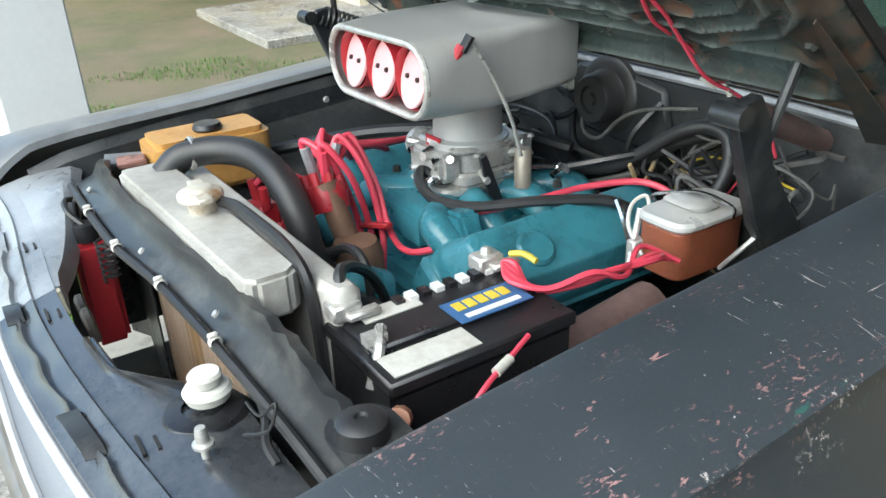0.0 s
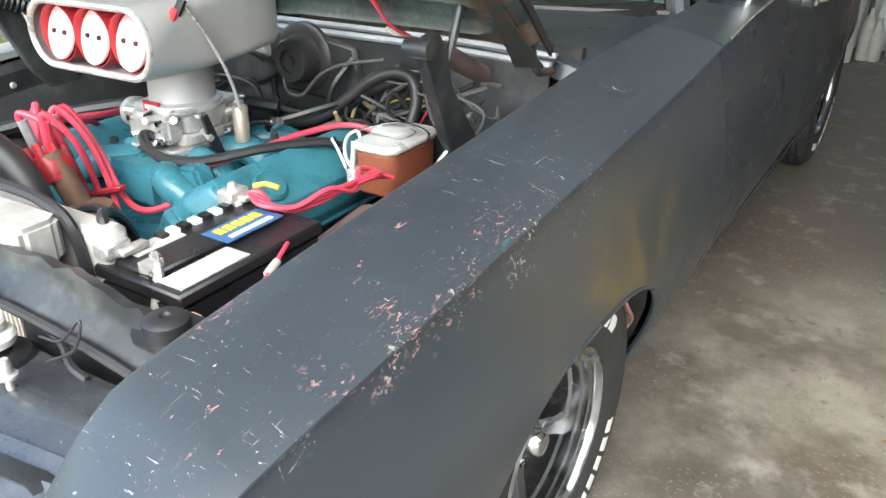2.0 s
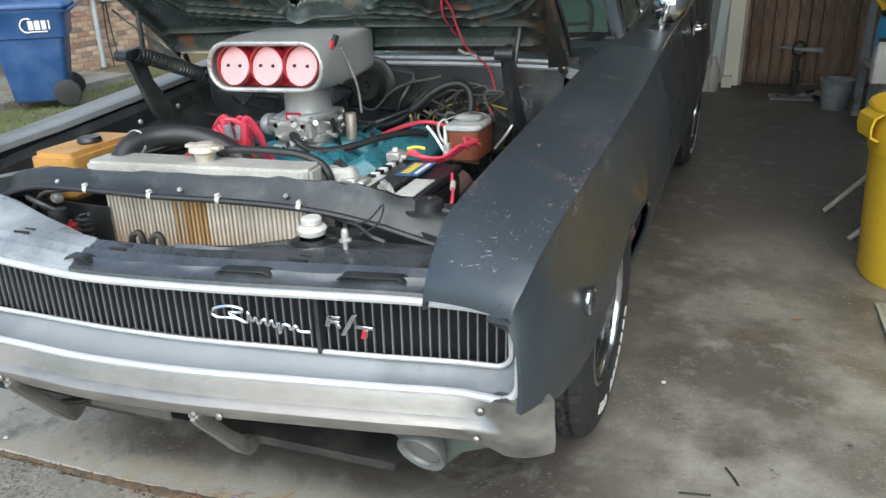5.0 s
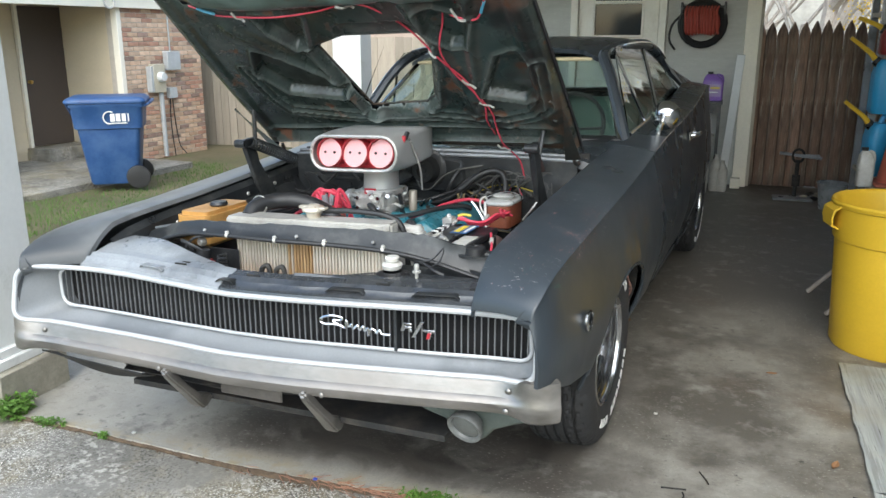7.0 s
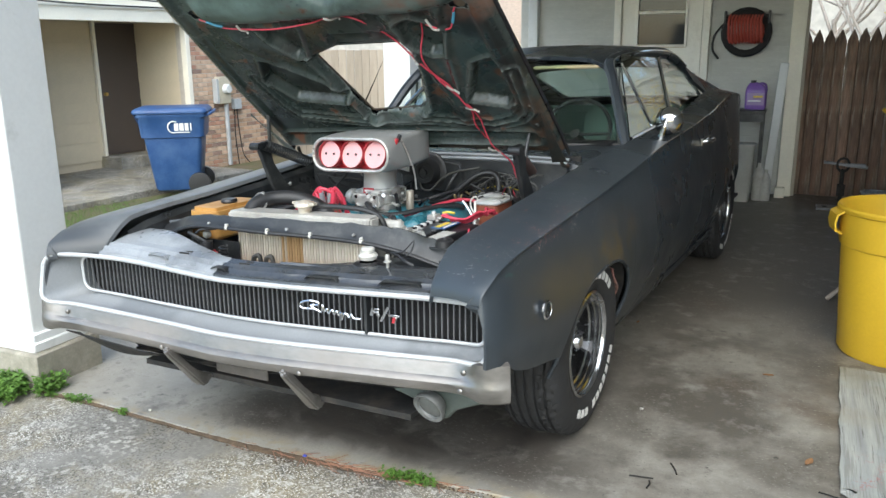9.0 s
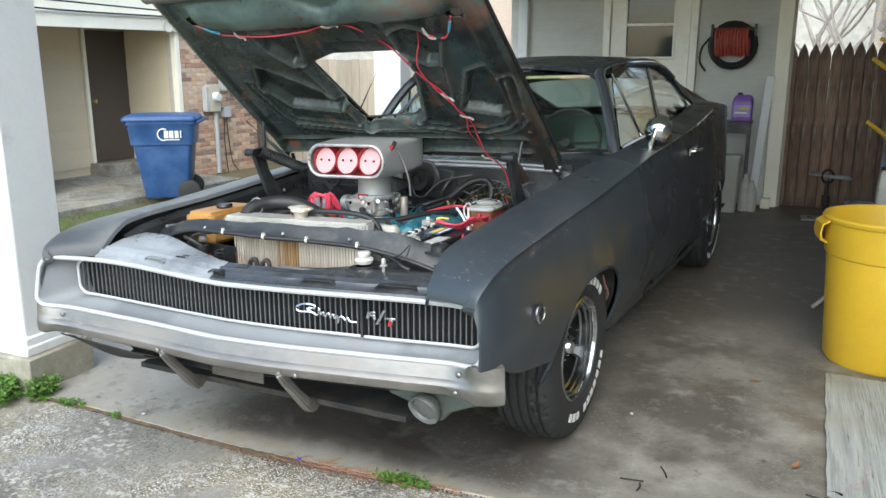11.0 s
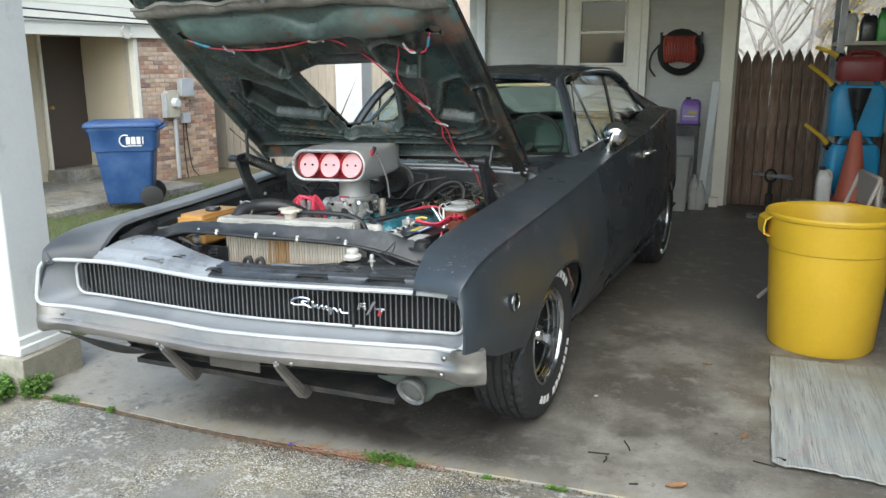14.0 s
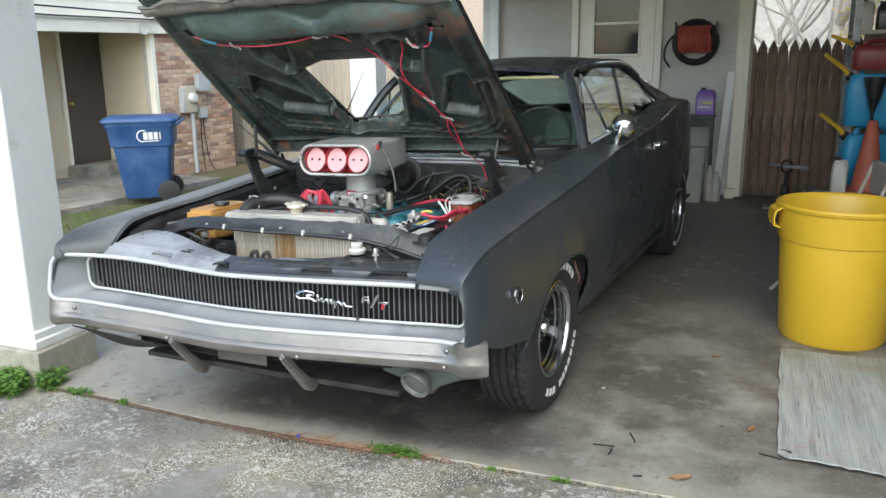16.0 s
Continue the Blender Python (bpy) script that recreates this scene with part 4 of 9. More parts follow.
def under(x, y):
    """Depth of the inner stamping below the outer skin: a flat frame with pockets, beads and a swollen band."""
    h = 0.034
    e = min(0.705 - x, x - left_edge(y), y - 0.085, 1.40 - y)
    h *= 0.25 + 0.75 * ease(0.0, 0.022, e)
    h += 0.012 * ease(0.02, 0.05, e) * (1 - ease(0.07, 0.10, e))
    for p in SMALL:
        d = poly_dist((x, y), p)
        h -= 0.032 * (1 - ease(-0.009, 0.003, d))
        h += 0.010 * bell(d - 0.014, 0.007)
    d = poly_dist((x, y), LEDGE)
    h -= 0.022 * (1 - ease(-0.02, 0.004, d))
    d = poly_dist((x, y), HOLE)
    h += 0.012 * bell(d - 0.03, 0.012) * (1 if y < 0.74 else 0)
    h = 0.008 + (h - 0.008) * ease(0.0, 0.022, d)
    h += 0.014 * bell(line_dist((x, y), LOOP), 0.007)
    h += 0.009 * bell(line_dist((x, y), LOOP) - 0.032, 0.006)
    for y0, a, w in ((0.235, 0.012, 0.007), (0.195, -0.008, 0.01), (0.155, 0.014, 0.008), (0.118, -0.008, 0.008)):
        h += a * bell(y - y0 - 0.012 * math.sin(2.2 * x + 0.4), w) * ease(0.0, 0.06, 0.66 - abs(x))
    # ribs that run from the hinge side to the front on either hand
    h += 0.014 * bell(line_dist((x, y), [(-0.42, 0.86), (-0.10, 0.45), (-0.06, 0.31)]), 0.026)
    h += 0.014 * bell(line_dist((x, y), [(0.30, 0.93), (0.36, 0.60), (0.36, 0.32)]), 0.024)
    h += 0.012 * bell(line_dist((x, y), [(0.50, 0.93), (0.45, 0.70), (0.39, 0.42)]), 0.018)
    # swollen band with wandering edges
    lo = 0.945 + 0.03 * ease(-0.3, -0.5, x) + 0.02 * ease(0.35, 0.55, x) + 0.006 * math.sin(11 * x)
    hi = 1.10 - 0.075 * bell(x - 0.12, 0.10) - 0.012 * ease(0.2, 0.5, x) + 0.005 * math.sin(17 * x + 1)
    mid, wide = (lo + hi) / 2, (hi - lo) / 2
    q = max(0.0, 1 - ((y - mid) / wide) ** 2)
    h += (0.034 + 0.006 * noise.noise(Vector((x * 6, y * 6, 2)))) * q ** 0.6 * ease(0.0, 0.06, x + 0.50) * ease(0.0, 0.05, 0.60 - x)
    if y > 1.1:
        h -= 0.012 * ease(1.19, 1.21, y)
        d = abs(y - 1.245 - 0.012 * math.sin(4 * x)) / (0.032 + 0.008 * math.sin(7 * x))
        h -= 0.016 * (1 - ease(0.6, 1.0, d)) * ease(0.0, 0.04, x + 0.47) * ease(0.0, 0.04, 0.56 - x)
        h += 0.012 * bell(y - 1.33, 0.03)
    return h


def crown(x, y):
    """The outer skin drops a little towards its edges, and bends down at the front."""
    return -0.006 * (x / 0.69) ** 2 + 0.0 * y - 0.02 * max(0, (0.2 - y) / 0.2)


NX, NY = 220, 230
gu = [i / NX for i in range(NX + 1)]
gy = [0.085 + 1.315 * j / NY for j in range(NY + 1)]
hood = new("hood")
hood.parent = car
hood.matrix_local = HOOD
hood["label"] = "propped-open hood with a hole cut for the scoop"
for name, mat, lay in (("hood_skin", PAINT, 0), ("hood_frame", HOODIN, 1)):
    bm = B()
    grid = {}
    for j, y in enumerate(gy):
        for i, u in enumerate(gu):
            x = left_edge(y) + (0.705 - left_edge(y)) * u
            px, py = on_edge(x, y, HOLE, 0.0052)
            grid[i, j] = Vector((px, py, crown(x, y) - (under(x, y) if lay else 0.0)))
    vs = {}
    for j in range(NY):
        for i in range(NX):
            c = ((grid[i, j].x + grid[i + 1, j + 1].x) / 2, (grid[i, j].y + grid[i + 1, j + 1].y) / 2)
            if poly_dist(c, HOLE) < 0 or (lay and min(poly_dist(c, h) for h in HOOKS) < 0):
                continue
            q = []
            for k in ((i, j), (i + 1, j), (i + 1, j + 1), (i, j + 1)):
                if k not in vs:
                    vs[k] = bm.verts.new(grid[k])
                q.append(vs[k])
            bm.faces.new(q)
    if lay:
        bmesh.ops.reverse_faces(bm, faces=bm.faces)
    bmesh.ops.solidify(bm, geom=bm.faces[:], thickness=0.002)
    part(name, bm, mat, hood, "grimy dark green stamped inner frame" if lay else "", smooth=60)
# pale worn cross strip with wavy edges
bm = B()
rows = []
for i in range(90):
    x = left_edge(1.1) + 0.012 + (0.69 - left_edge(1.1)) * i / 89
    w = 0.010 * math.sin(x * 13 + 1) + 0.006 * math.sin(x * 37) - 0.05 * bell(x - 0.56, 0.035)
    lo = 1.125 - 0.055 * ease(0.3, 0.65, x) + 0.004 * math.sin(x * 29)
    c = crown(x, 1.14)
    rows.append([Vector((x, y, c + z)) for y, z in ((lo, -0.034), (lo + 0.004, -0.047), (lo + 0.02, -0.052), (lo + 0.04, -0.051), (1.175 + w, -0.046), (1.188 + w, -0.05), (1.196 + w, -0.042))])
sheet(bm, rows)
thick(bm, 0.002)
part("cross_strip", bm, surf("worn_grey_brown_steel", (0.24, 0.225, 0.2), 0.45, var=0.35, scale=9, fine=70, bump=0.15, stain=(0.07, 0.07, 0.062), amount=0.42, stain_scale=12, sharp=0.3), hood, "worn grey-brown cross strip with wavy edges", smooth=60)
# rim round the hole and the outer edges
bm = B()
ring = [Vector((x, y, crown(x, y) - 0.005)) for x, y in HOLE]
tube(bm, ring, 0.0045, 5, step=0, closed=True)
part("hole_edge", bm, RUST, hood, "rusty cut edge of the scoop hole")
for s in (1, -1):
    bm = B()
    sheet(bm, [[Vector((0.706 if s > 0 else left_edge(y) - 0.001, y, crown(0.69, y) - t)) for t in (0.0, 0.008, 0.016)] for y in [0.05] + gy[::6]])
    thick(bm, 0.005)
    part("hood_edge", bm, BLACKP, hood)
# hinge bolts on the rusty driver's edge and a corner gusset at each hinge
for x, y in ((0.655, 0.13), (0.65, 0.30), (0.66, 0.42), (-0.64, 0.16), (-0.64, 0.34)):
    bm = B()
    lathe(bm, [(0.0, 0.007), (0.007, 0.006), (0.01, 0.0)], Matrix.Translation((x, y, crown(x, y) - under(x, y))) @ Matrix.Rotation(math.pi, 4, "X"), 6)
    part("hinge_bolt", bm, RUST, hood)
for s in (1, -1):
    bm = B()
    sheet(bm, [[Vector((s * (0.70 - 0.06 * t * (1 - v)), 0.05 + 0.34 * v, crown(0.66, 0.1) - 0.046 - 0.006 * t)) for t in (0, 0.5, 1)] for v in (0, 0.33, 0.66, 1)])
    thick(bm, 0.003)
    part("hinge_gusset", bm, RUST if s > 0 else HOODIN, hood, "rusty hinge gusset" if s > 0 else "")

# ---- front end ----
# plan lines of the pointed nose: the grille's top edge, its bars and the bumper
NOSE = Line((-0.93, -0.035), (-0.82, 0.015), (-0.68, 0.06), (-0.5, 0.074), (-0.3, 0.066), (-0.1, 0.060), (0.1, 0.070), (0.3, 0.092), (0.5, 0.12), (0.65, 0.14), (0.78, 0.145), (0.9, 0.13))
BARS = Line((-0.93, 0.03), (-0.82, 0.055), (-0.7, 0.072), (-0.39, 0.086), (-0.12, 0.100), (0.12, 0.108), (0.35, 0.132), (0.58, 0.158), (0.76, 0.184), (0.9, 0.19))
SILL = Line((-0.95, -0.072), (-0.89, -0.055), (-0.83, -0.012), (-0.62, 0.010), (-0.35, 0.026), (-0.08, 0.033), (0.17, 0.05), (0.4, 0.082), (0.6, 0.112), (0.78, 0.14), (0.87, 0.128), (0.95, 0.12))


def tilt(x):
    """The nose sits a little higher towards the passenger side."""
    return 0.042 * min(1.0, max(0.0, (-0.1 - x) / 0.85))


def loop_even(x0, x1, z0, z1, r, n=5, m=26):
    """A rounded rectangle with the same count of points on any two of them."""
    c = []
    for cx, cz, a0 in ((x1 - r, z1 - r, 0), (x0 + r, z1 - r, 90), (x0 + r, z0 + r, 180), (x1 - r, z0 + r, 270)):
        c.append([(cx + r * math.cos(radians(a0 + 90 * i / n)), cz + r * math.sin(radians(a0 + 90 * i / n))) for i in range(n + 1)])
    out = []
    for k in range(4):
        out += c[k]
        (ax, az), (bx, bz) = c[k][-1], c[(k + 1) % 4][0]
        q = m if k % 2 == 0 else 4
        out += [(ax + (bx - ax) * i / q, az + (bz - az) * i / q) for i in range(1, q)]
    return out


def outer_at(x, z, back=0.0):
    v = (z - 0.56) / 0.182
    return Vector((x, SILL(x) + (NOSE(x) - SILL(x)) * v + back, z + tilt(x)))


def inner_at(x, z, back=0.0):
    v = (z - 0.60) / 0.133
    return Vector((x, BARS(x) + (NOSE(x) + 0.03 - BARS(x)) * v + back, z + tilt(x)))


OUTER = loop_even(-0.895, 0.876, 0.560, 0.742, 0.045)
INNER = loop_even(-0.785, 0.846, 0.602, 0.733, 0.035)
BEADMAT = surf("bright_grille_bead", (0.5, 0.51, 0.52), 0.4, 0.2, var=0.12, scale=8, fine=120, bump=0.03)
bm = B()
tube(bm, [outer_at(x, z) for x, z in OUTER], 0.0085, 8, step=0, closed=True)
grille = part("grille", bm, BEADMAT, car, "silver-framed full-width grille of thin vertical bars")
# shell between the surround and the recessed bars, with a sloping ledge below
bm = B()
rows = []
for (x, z), (u, w) in zip(OUTER, INNER):
    a, b = outer_at(x, z, 0.002), inner_at(u, w, 0.006)
    low = 1.0 if z < 0.6 else 0.0
    side = max(0.0, (-0.80 - x) / 0.09)
    rows.append([a, a + (b - a) * 0.12 + Vector((0, 0.012, -0.004 * low)), a + (b - a) * 0.5 + Vector((0, 0.012 + 0.05 * side, -0.010 * low)), a + (b - a) * 0.9 + Vector((0, 0.01 + 0.06 * side, -0.006 * low)), b])
sheet(bm, rows + [rows[0]])
bmesh.ops.remove_doubles(bm, verts=bm.verts, dist=1e-5)
thick(bm, 0.003)
SHELL = surf("silver_grille_shell", (0.23, 0.24, 0.25), 0.45, 0.1, var=0.12, scale=5, fine=150, bump=0.04)
over(SHELL, (0.17, 0.18, 0.19), 3, 0.4, 0.5, rough=0.4, zlim=[(0, -0.28, -0.32), (0, -0.6, -0.56), (2, 0.64, 0.63)])
over(SHELL, (0.17, 0.18, 0.19), 3, 0.4, 0.5, rough=0.4, zlim=[(0, 0.58, 0.62), (2, 0.60, 0.595)])
part("grille_shell", bm, SHELL, grille, "silver inner shell of the grille", smooth=50)
bm = B()
tube(bm, [inner_at(x, z, -0.002) for x, z in INNER], 0.0055, 6, step=0, closed=True)
part("bar_frame", bm, BEADMAT, grille, "slim silver frame round the bars")
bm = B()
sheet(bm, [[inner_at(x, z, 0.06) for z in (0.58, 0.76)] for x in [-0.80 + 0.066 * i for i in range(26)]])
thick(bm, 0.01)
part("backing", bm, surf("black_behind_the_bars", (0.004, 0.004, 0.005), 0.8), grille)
BARMAT = surf("grey_grille_bar", (0.17, 0.175, 0.18), 0.4, 0.3, var=0.25, scale=10, bump=0.05)
bm = B()
prism(bm, [(-0.0016, -0.002), (0.0016, -0.002), (0.0018, 0.002), (-0.0018, 0.002)], -0.066, 0.066, 2)
bar = part("grille_bar", bm, BARMAT, grille)
n_bar = 84
for i in range(n_bar):
    x = -0.772 + 1.605 * i / (n_bar - 1)
    o = bar if i == 0 else new("grille_bar", bar.data)
    o.parent, o.location = grille, inner_at(x, 0.667, 0.006)
bm = boxes(((0.452, inner_at(0.452, 0.667).y + 0.004, 0.667), (0.009, 0.03, 0.132)))
part("grille_post", bm, BLACKMETAL, grille)
# flowing chrome emblem and slanted badge, as plain shapes
bm = B()
em = [(0.292, 0.668), (0.270, 0.672), (0.235, 0.671), (0.222, 0.680), (0.232, 0.692), (0.262, 0.699), (0.292, 0.694), (0.288, 0.686), (0.262, 0.684), (0.272, 0.676), (0.300, 0.664), (0.305, 0.688), (0.312, 0.668), (0.322, 0.676), (0.326, 0.662), (0.340, 0.674), (0.346, 0.660), (0.356, 0.672), (0.362, 0.658), (0.372, 0.668), (0.372, 0.644), (0.380, 0.664), (0.392, 0.664), (0.398, 0.655), (0.408, 0.664), (0.415, 0.653), (0.44, 0.652)]
tube(bm, [inner_at(x, z, -0.016) for x, z in em], 0.0038, 6, step=4)
part("emblem", bm, CHROME, grille, "flowing chrome script emblem drawn as a wave")
bm = B()
yb = inner_at(0.51, 0.667).y - 0.022
for pts in ([(0.47, 0.667), (0.482, 0.667), (0.49, 0.693), (0.478, 0.693)], [(0.481, 0.686), (0.505, 0.686), (0.507, 0.693), (0.483, 0.693)], [(0.48, 0.676), (0.503, 0.676), (0.506, 0.683), (0.482, 0.683)], [(0.497, 0.667), (0.508, 0.667), (0.505, 0.677), (0.495, 0.677)],
            [(0.505, 0.652), (0.516, 0.652), (0.545, 0.702), (0.534, 0.702)], [(0.538, 0.672), (0.578, 0.672), (0.58, 0.68), (0.54, 0.68)], [(0.552, 0.652), (0.564, 0.652), (0.57, 0.674), (0.558, 0.674)]):
    prism(bm, pts, yb, yb + 0.01, 1)
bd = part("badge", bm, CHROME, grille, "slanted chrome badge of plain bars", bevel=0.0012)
bm = B()
prism(bm, [(0.5535, 0.654), (0.5625, 0.654), (0.5675, 0.672), (0.5585, 0.672)], yb - 0.003, yb + 0.002, 1)
part("badge_stripe", bm, REDPAINT, bd, "red stroke")

# bumper
def bumper_path(n=56):
    out = []
    for i in range(n + 1):
        x = -0.84 + 1.68 * i / n
        out.append((x, SILL(x) - 0.004, 0.7 * max(0.0, (x - 0.8) / 0.04)))
    right = [(0.856, 0.124, 1.0), (0.870, 0.124, 1.0), (0.884, 0.126, 1.0), (0.898, 0.131, 1.0), (0.912, 0.139, 1.0), (0.924, 0.148, 1.0), (0.931, 0.156, 1.0)]
    left = [(-0.93, 0.06, 1.0), (-0.926, 0.03, 1.0), (-0.92, 0.0, 1.0), (-0.913, -0.022, 1.0), (-0.906, -0.031, 1.0), (-0.896, -0.034, 0.9), (-0.880, -0.033, 0.55), (-0.862, -0.029, 0.2)]
    return left + out + right


bp = bumper_path()
sec = [(0.05, 0.556), (0.012, 0.558), (0.003, 0.554), (-0.002, 0.545), (-0.007, 0.528), (-0.013, 0.514), (-0.024, 0.507), (-0.029, 0.498), (-0.028, 0.484), (-0.02, 0.469), (-0.006, 0.461), (0.01, 0.458), (0.045, 0.46)]
rows = []
for i, (x, y, f) in enumerate(bp):
    a, b = bp[max(i - 1, 0)], bp[min(i + 1, len(bp) - 1)]
    d = Vector((b[0] - a[0], b[1] - a[1], 0)).normalized()
    nrm = Vector((-d.y, d.x, 0))
    # the ends are taller and flatter than the middle
    rows.append([Vector((x, y, tilt(x) + z + f * (0.014 * max(0.0, (z - 0.52) / 0.03) - 0.012 * max(0.0, (0.52 - z) / 0.06)))) + nrm * (o + f * ((-0.017 - o) * 0.75 if 0.465 < z < 0.557 and o < 0.01 else -0.7 * max(0.0, o))) for o, z in sec])
bm = B()
sheet(bm, rows)
thick(bm, 0.004)
bumper = part("bumper", bm, BUMPER, car, "dull chrome front bumper with wraparound ends", smooth=32)
for x, z, o in ((0.80, 0.532, -0.009), (0.80, 0.482, -0.03), (-0.80, 0.532, -0.009), (0.262, 0.478, -0.03), (-0.32, 0.480, -0.03)):
    bm = B()
    lathe(bm, [(0.0, 0.004), (0.006, 0.003), (0.009, 0.0)], pose(x, SILL(x) - 0.006 + o, z + tilt(x), 90, 0, 0), 12)
    part("bumper_bolt", bm, BUMPER, bumper)
for x in (-0.295, 0.205):
    bm = B()
    prism(bm, [(0.012, 0.486), (0.006, 0.474), (0.024, 0.445), (0.07, 0.385), (0.115, 0.325), (0.135, 0.304), (0.15, 0.300), (0.168, 0.312), (0.195, 0.334), (0.165, 0.345), (0.125, 0.365), (0.09, 0.405), (0.06, 0.45), (0.04, 0.482)], -0.021, 0.021, 0)
    for v in bm.verts:
        k = min(1.0, max(0.0, (0.486 - v.co.z) / 0.14))
        v.co.x = x + v.co.x * (0.55 + 0.6 * k) + 0.02 * k
        v.co.y += SILL(x) - 0.056
        v.co.z += tilt(x)
    part("bumper_guard", bm, BUMPER, bumper, "hooked chrome bumper guard", bevel=0.010, seg=2)
# valance, plate bracket and lower lamp
bm = B()
sheet(bm, [[Vector((x, SILL(x) + 0.03 + 0.06 * t - 0.02 * (t > 0.9), tilt(x) + 0.462 - (0.07 - 0.036 * (x + 0.56)) * t + 0.006 * math.sin(9 * x) * t)) for t in (0, 0.3, 0.6, 0.85, 0.95, 1.0)] for x in [-0.56 + 0.07 * i for i in range(17)]])
thick(bm, 0.004)
part("valance", bm, DARK, car, "sooty lower valance")
bm = boxes(((-0.03, 0.075, 0.43), (0.235, 0.008, 0.056)))
part("plate_bracket", bm, surf("bare_brown_steel", (0.08, 0.07, 0.062), 0.55, var=0.3, scale=12, bump=0.1), car, "empty number plate bracket", bevel=0.004)
m = pose(0.655, 0.178, 0.378, 114, 0, -8)
bm = B()
lathe(bm, [(0.0, -0.03), (0.04, -0.028), (0.053, -0.005), (0.057, 0.008), (0.055, 0.014), (0.046, 0.01), (0.043, 0.002)], m, 28)
lp = part("signal_lamp", bm, surf("dull_lamp_ring", (0.17, 0.175, 0.17), 0.5, 0.3, var=0.3, scale=20, bump=0.05), car, "round silver lamp under the bumper")
bm = B()
lathe(bm, [(0.043, 0.003), (0.034, 0.007), (0.02, 0.01), (0.0, 0.011)], m, 28)
part("lens", bm, surf("smoky_lens", (0.1, 0.105, 0.1), 0.15, var=0.2, scale=20), lp, "dull grey lens")
bm = B()
lathe(bm, [(0.043, 0.0), (0.035, -0.012), (0.02, -0.02), (0.012, -0.02), (0.012, 0.0), (0.0, 0.002)], m, 20)
part("reflector", bm, GREYMETAL, lp)
bm = B()
prism(bm, [(0.50, 0.425), (0.80, 0.44), (0.86, 0.415), (0.80, 0.395), (0.73, 0.365), (0.70, 0.33), (0.60, 0.33), (0.58, 0.375), (0.50, 0.395)], 0.205, 0.225, 1)
for v in bm.verts:
    v.co.y -= 0.18 * (0.44 - v.co.z) if v.co.z > 0.4 else 0.0
part("lamp_bracket", bm, surf("grey_green_bracket", (0.075, 0.09, 0.08), 0.55, var=0.3, scale=10, bump=0.1), lp, "grey-green painted lamp panel", bevel=0.006)
bm = B()
sheet(bm, [[Vector((x, 0.0 + 0.06 * t, tilt(x) + 0.445 - 0.03 * t - 0.035 * math.sin(math.pi * (x + 0.85) / 0.45) * t)) for t in (0, 0.5, 1)] for x in [-0.85 + 0.05 * i for i in range(10)]])
thick(bm, 0.004)
part("bent_bracket", bm, DARK, car, "bent dark bracket under the bumper")

# ---- wheels ----
def tyre_mesh():
    bm = B()
    half = [(0.196, -0.098), (0.215, -0.112), (0.26, -0.122), (0.305, -0.119), (0.328, -0.112), (0.341, -0.103), (0.349, -0.093), (0.353, -0.081), (0.3535, -0.078), (0.344, -0.076), (0.344, -0.068), (0.354, -0.066), (0.3545, -0.056), (0.355, -0.046), (0.355, -0.041), (0.345, -0.039), (0.345, -0.031), (0.355, -0.029), (0.3555, -0.02), (0.3555, -0.012), (0.3555, -0.006), (0.346, -0.004)]
    prof = half + [(r, -z) for r, z in half[::-1]]
    N = 216
    rows = []
    for k in range(N):
        a = 2 * math.pi * k / N
        row = []
        for r, z in prof:
            g = 0.0
            if r > 0.325:
                zz = abs(z)
                slant = (k + (zz * 320 if z > 0 else zz * 320 + 4)) % 9
                if slant < 1.8 and zz > 0.043:
                    g = 0.009
                if slant < 1.2 and 0.005 < zz < 0.03:
                    g = 0.005
            row.append(Vector(((r - g) * math.cos(a), (r - g) * math.sin(a), z)))
        rows.append(row)
    sheet(bm, rows + [rows[0]])
    bmesh.ops.remove_doubles(bm, verts=bm.verts, dist=1e-5)
    bmesh.ops.recalc_face_normals(bm, faces=bm.faces)
    return bm


RIMMETAL = surf("worn_rim_chrome", (0.46, 0.47, 0.485), 0.2, 1.0, var=0.3, scale=14, fine=120, bump=0.06, rvar=0.12)
SPOKE = surf("dull_grey_spoke", (0.13, 0.13, 0.135), 0.3, 0.8, var=0.2, scale=12, bump=0.05)


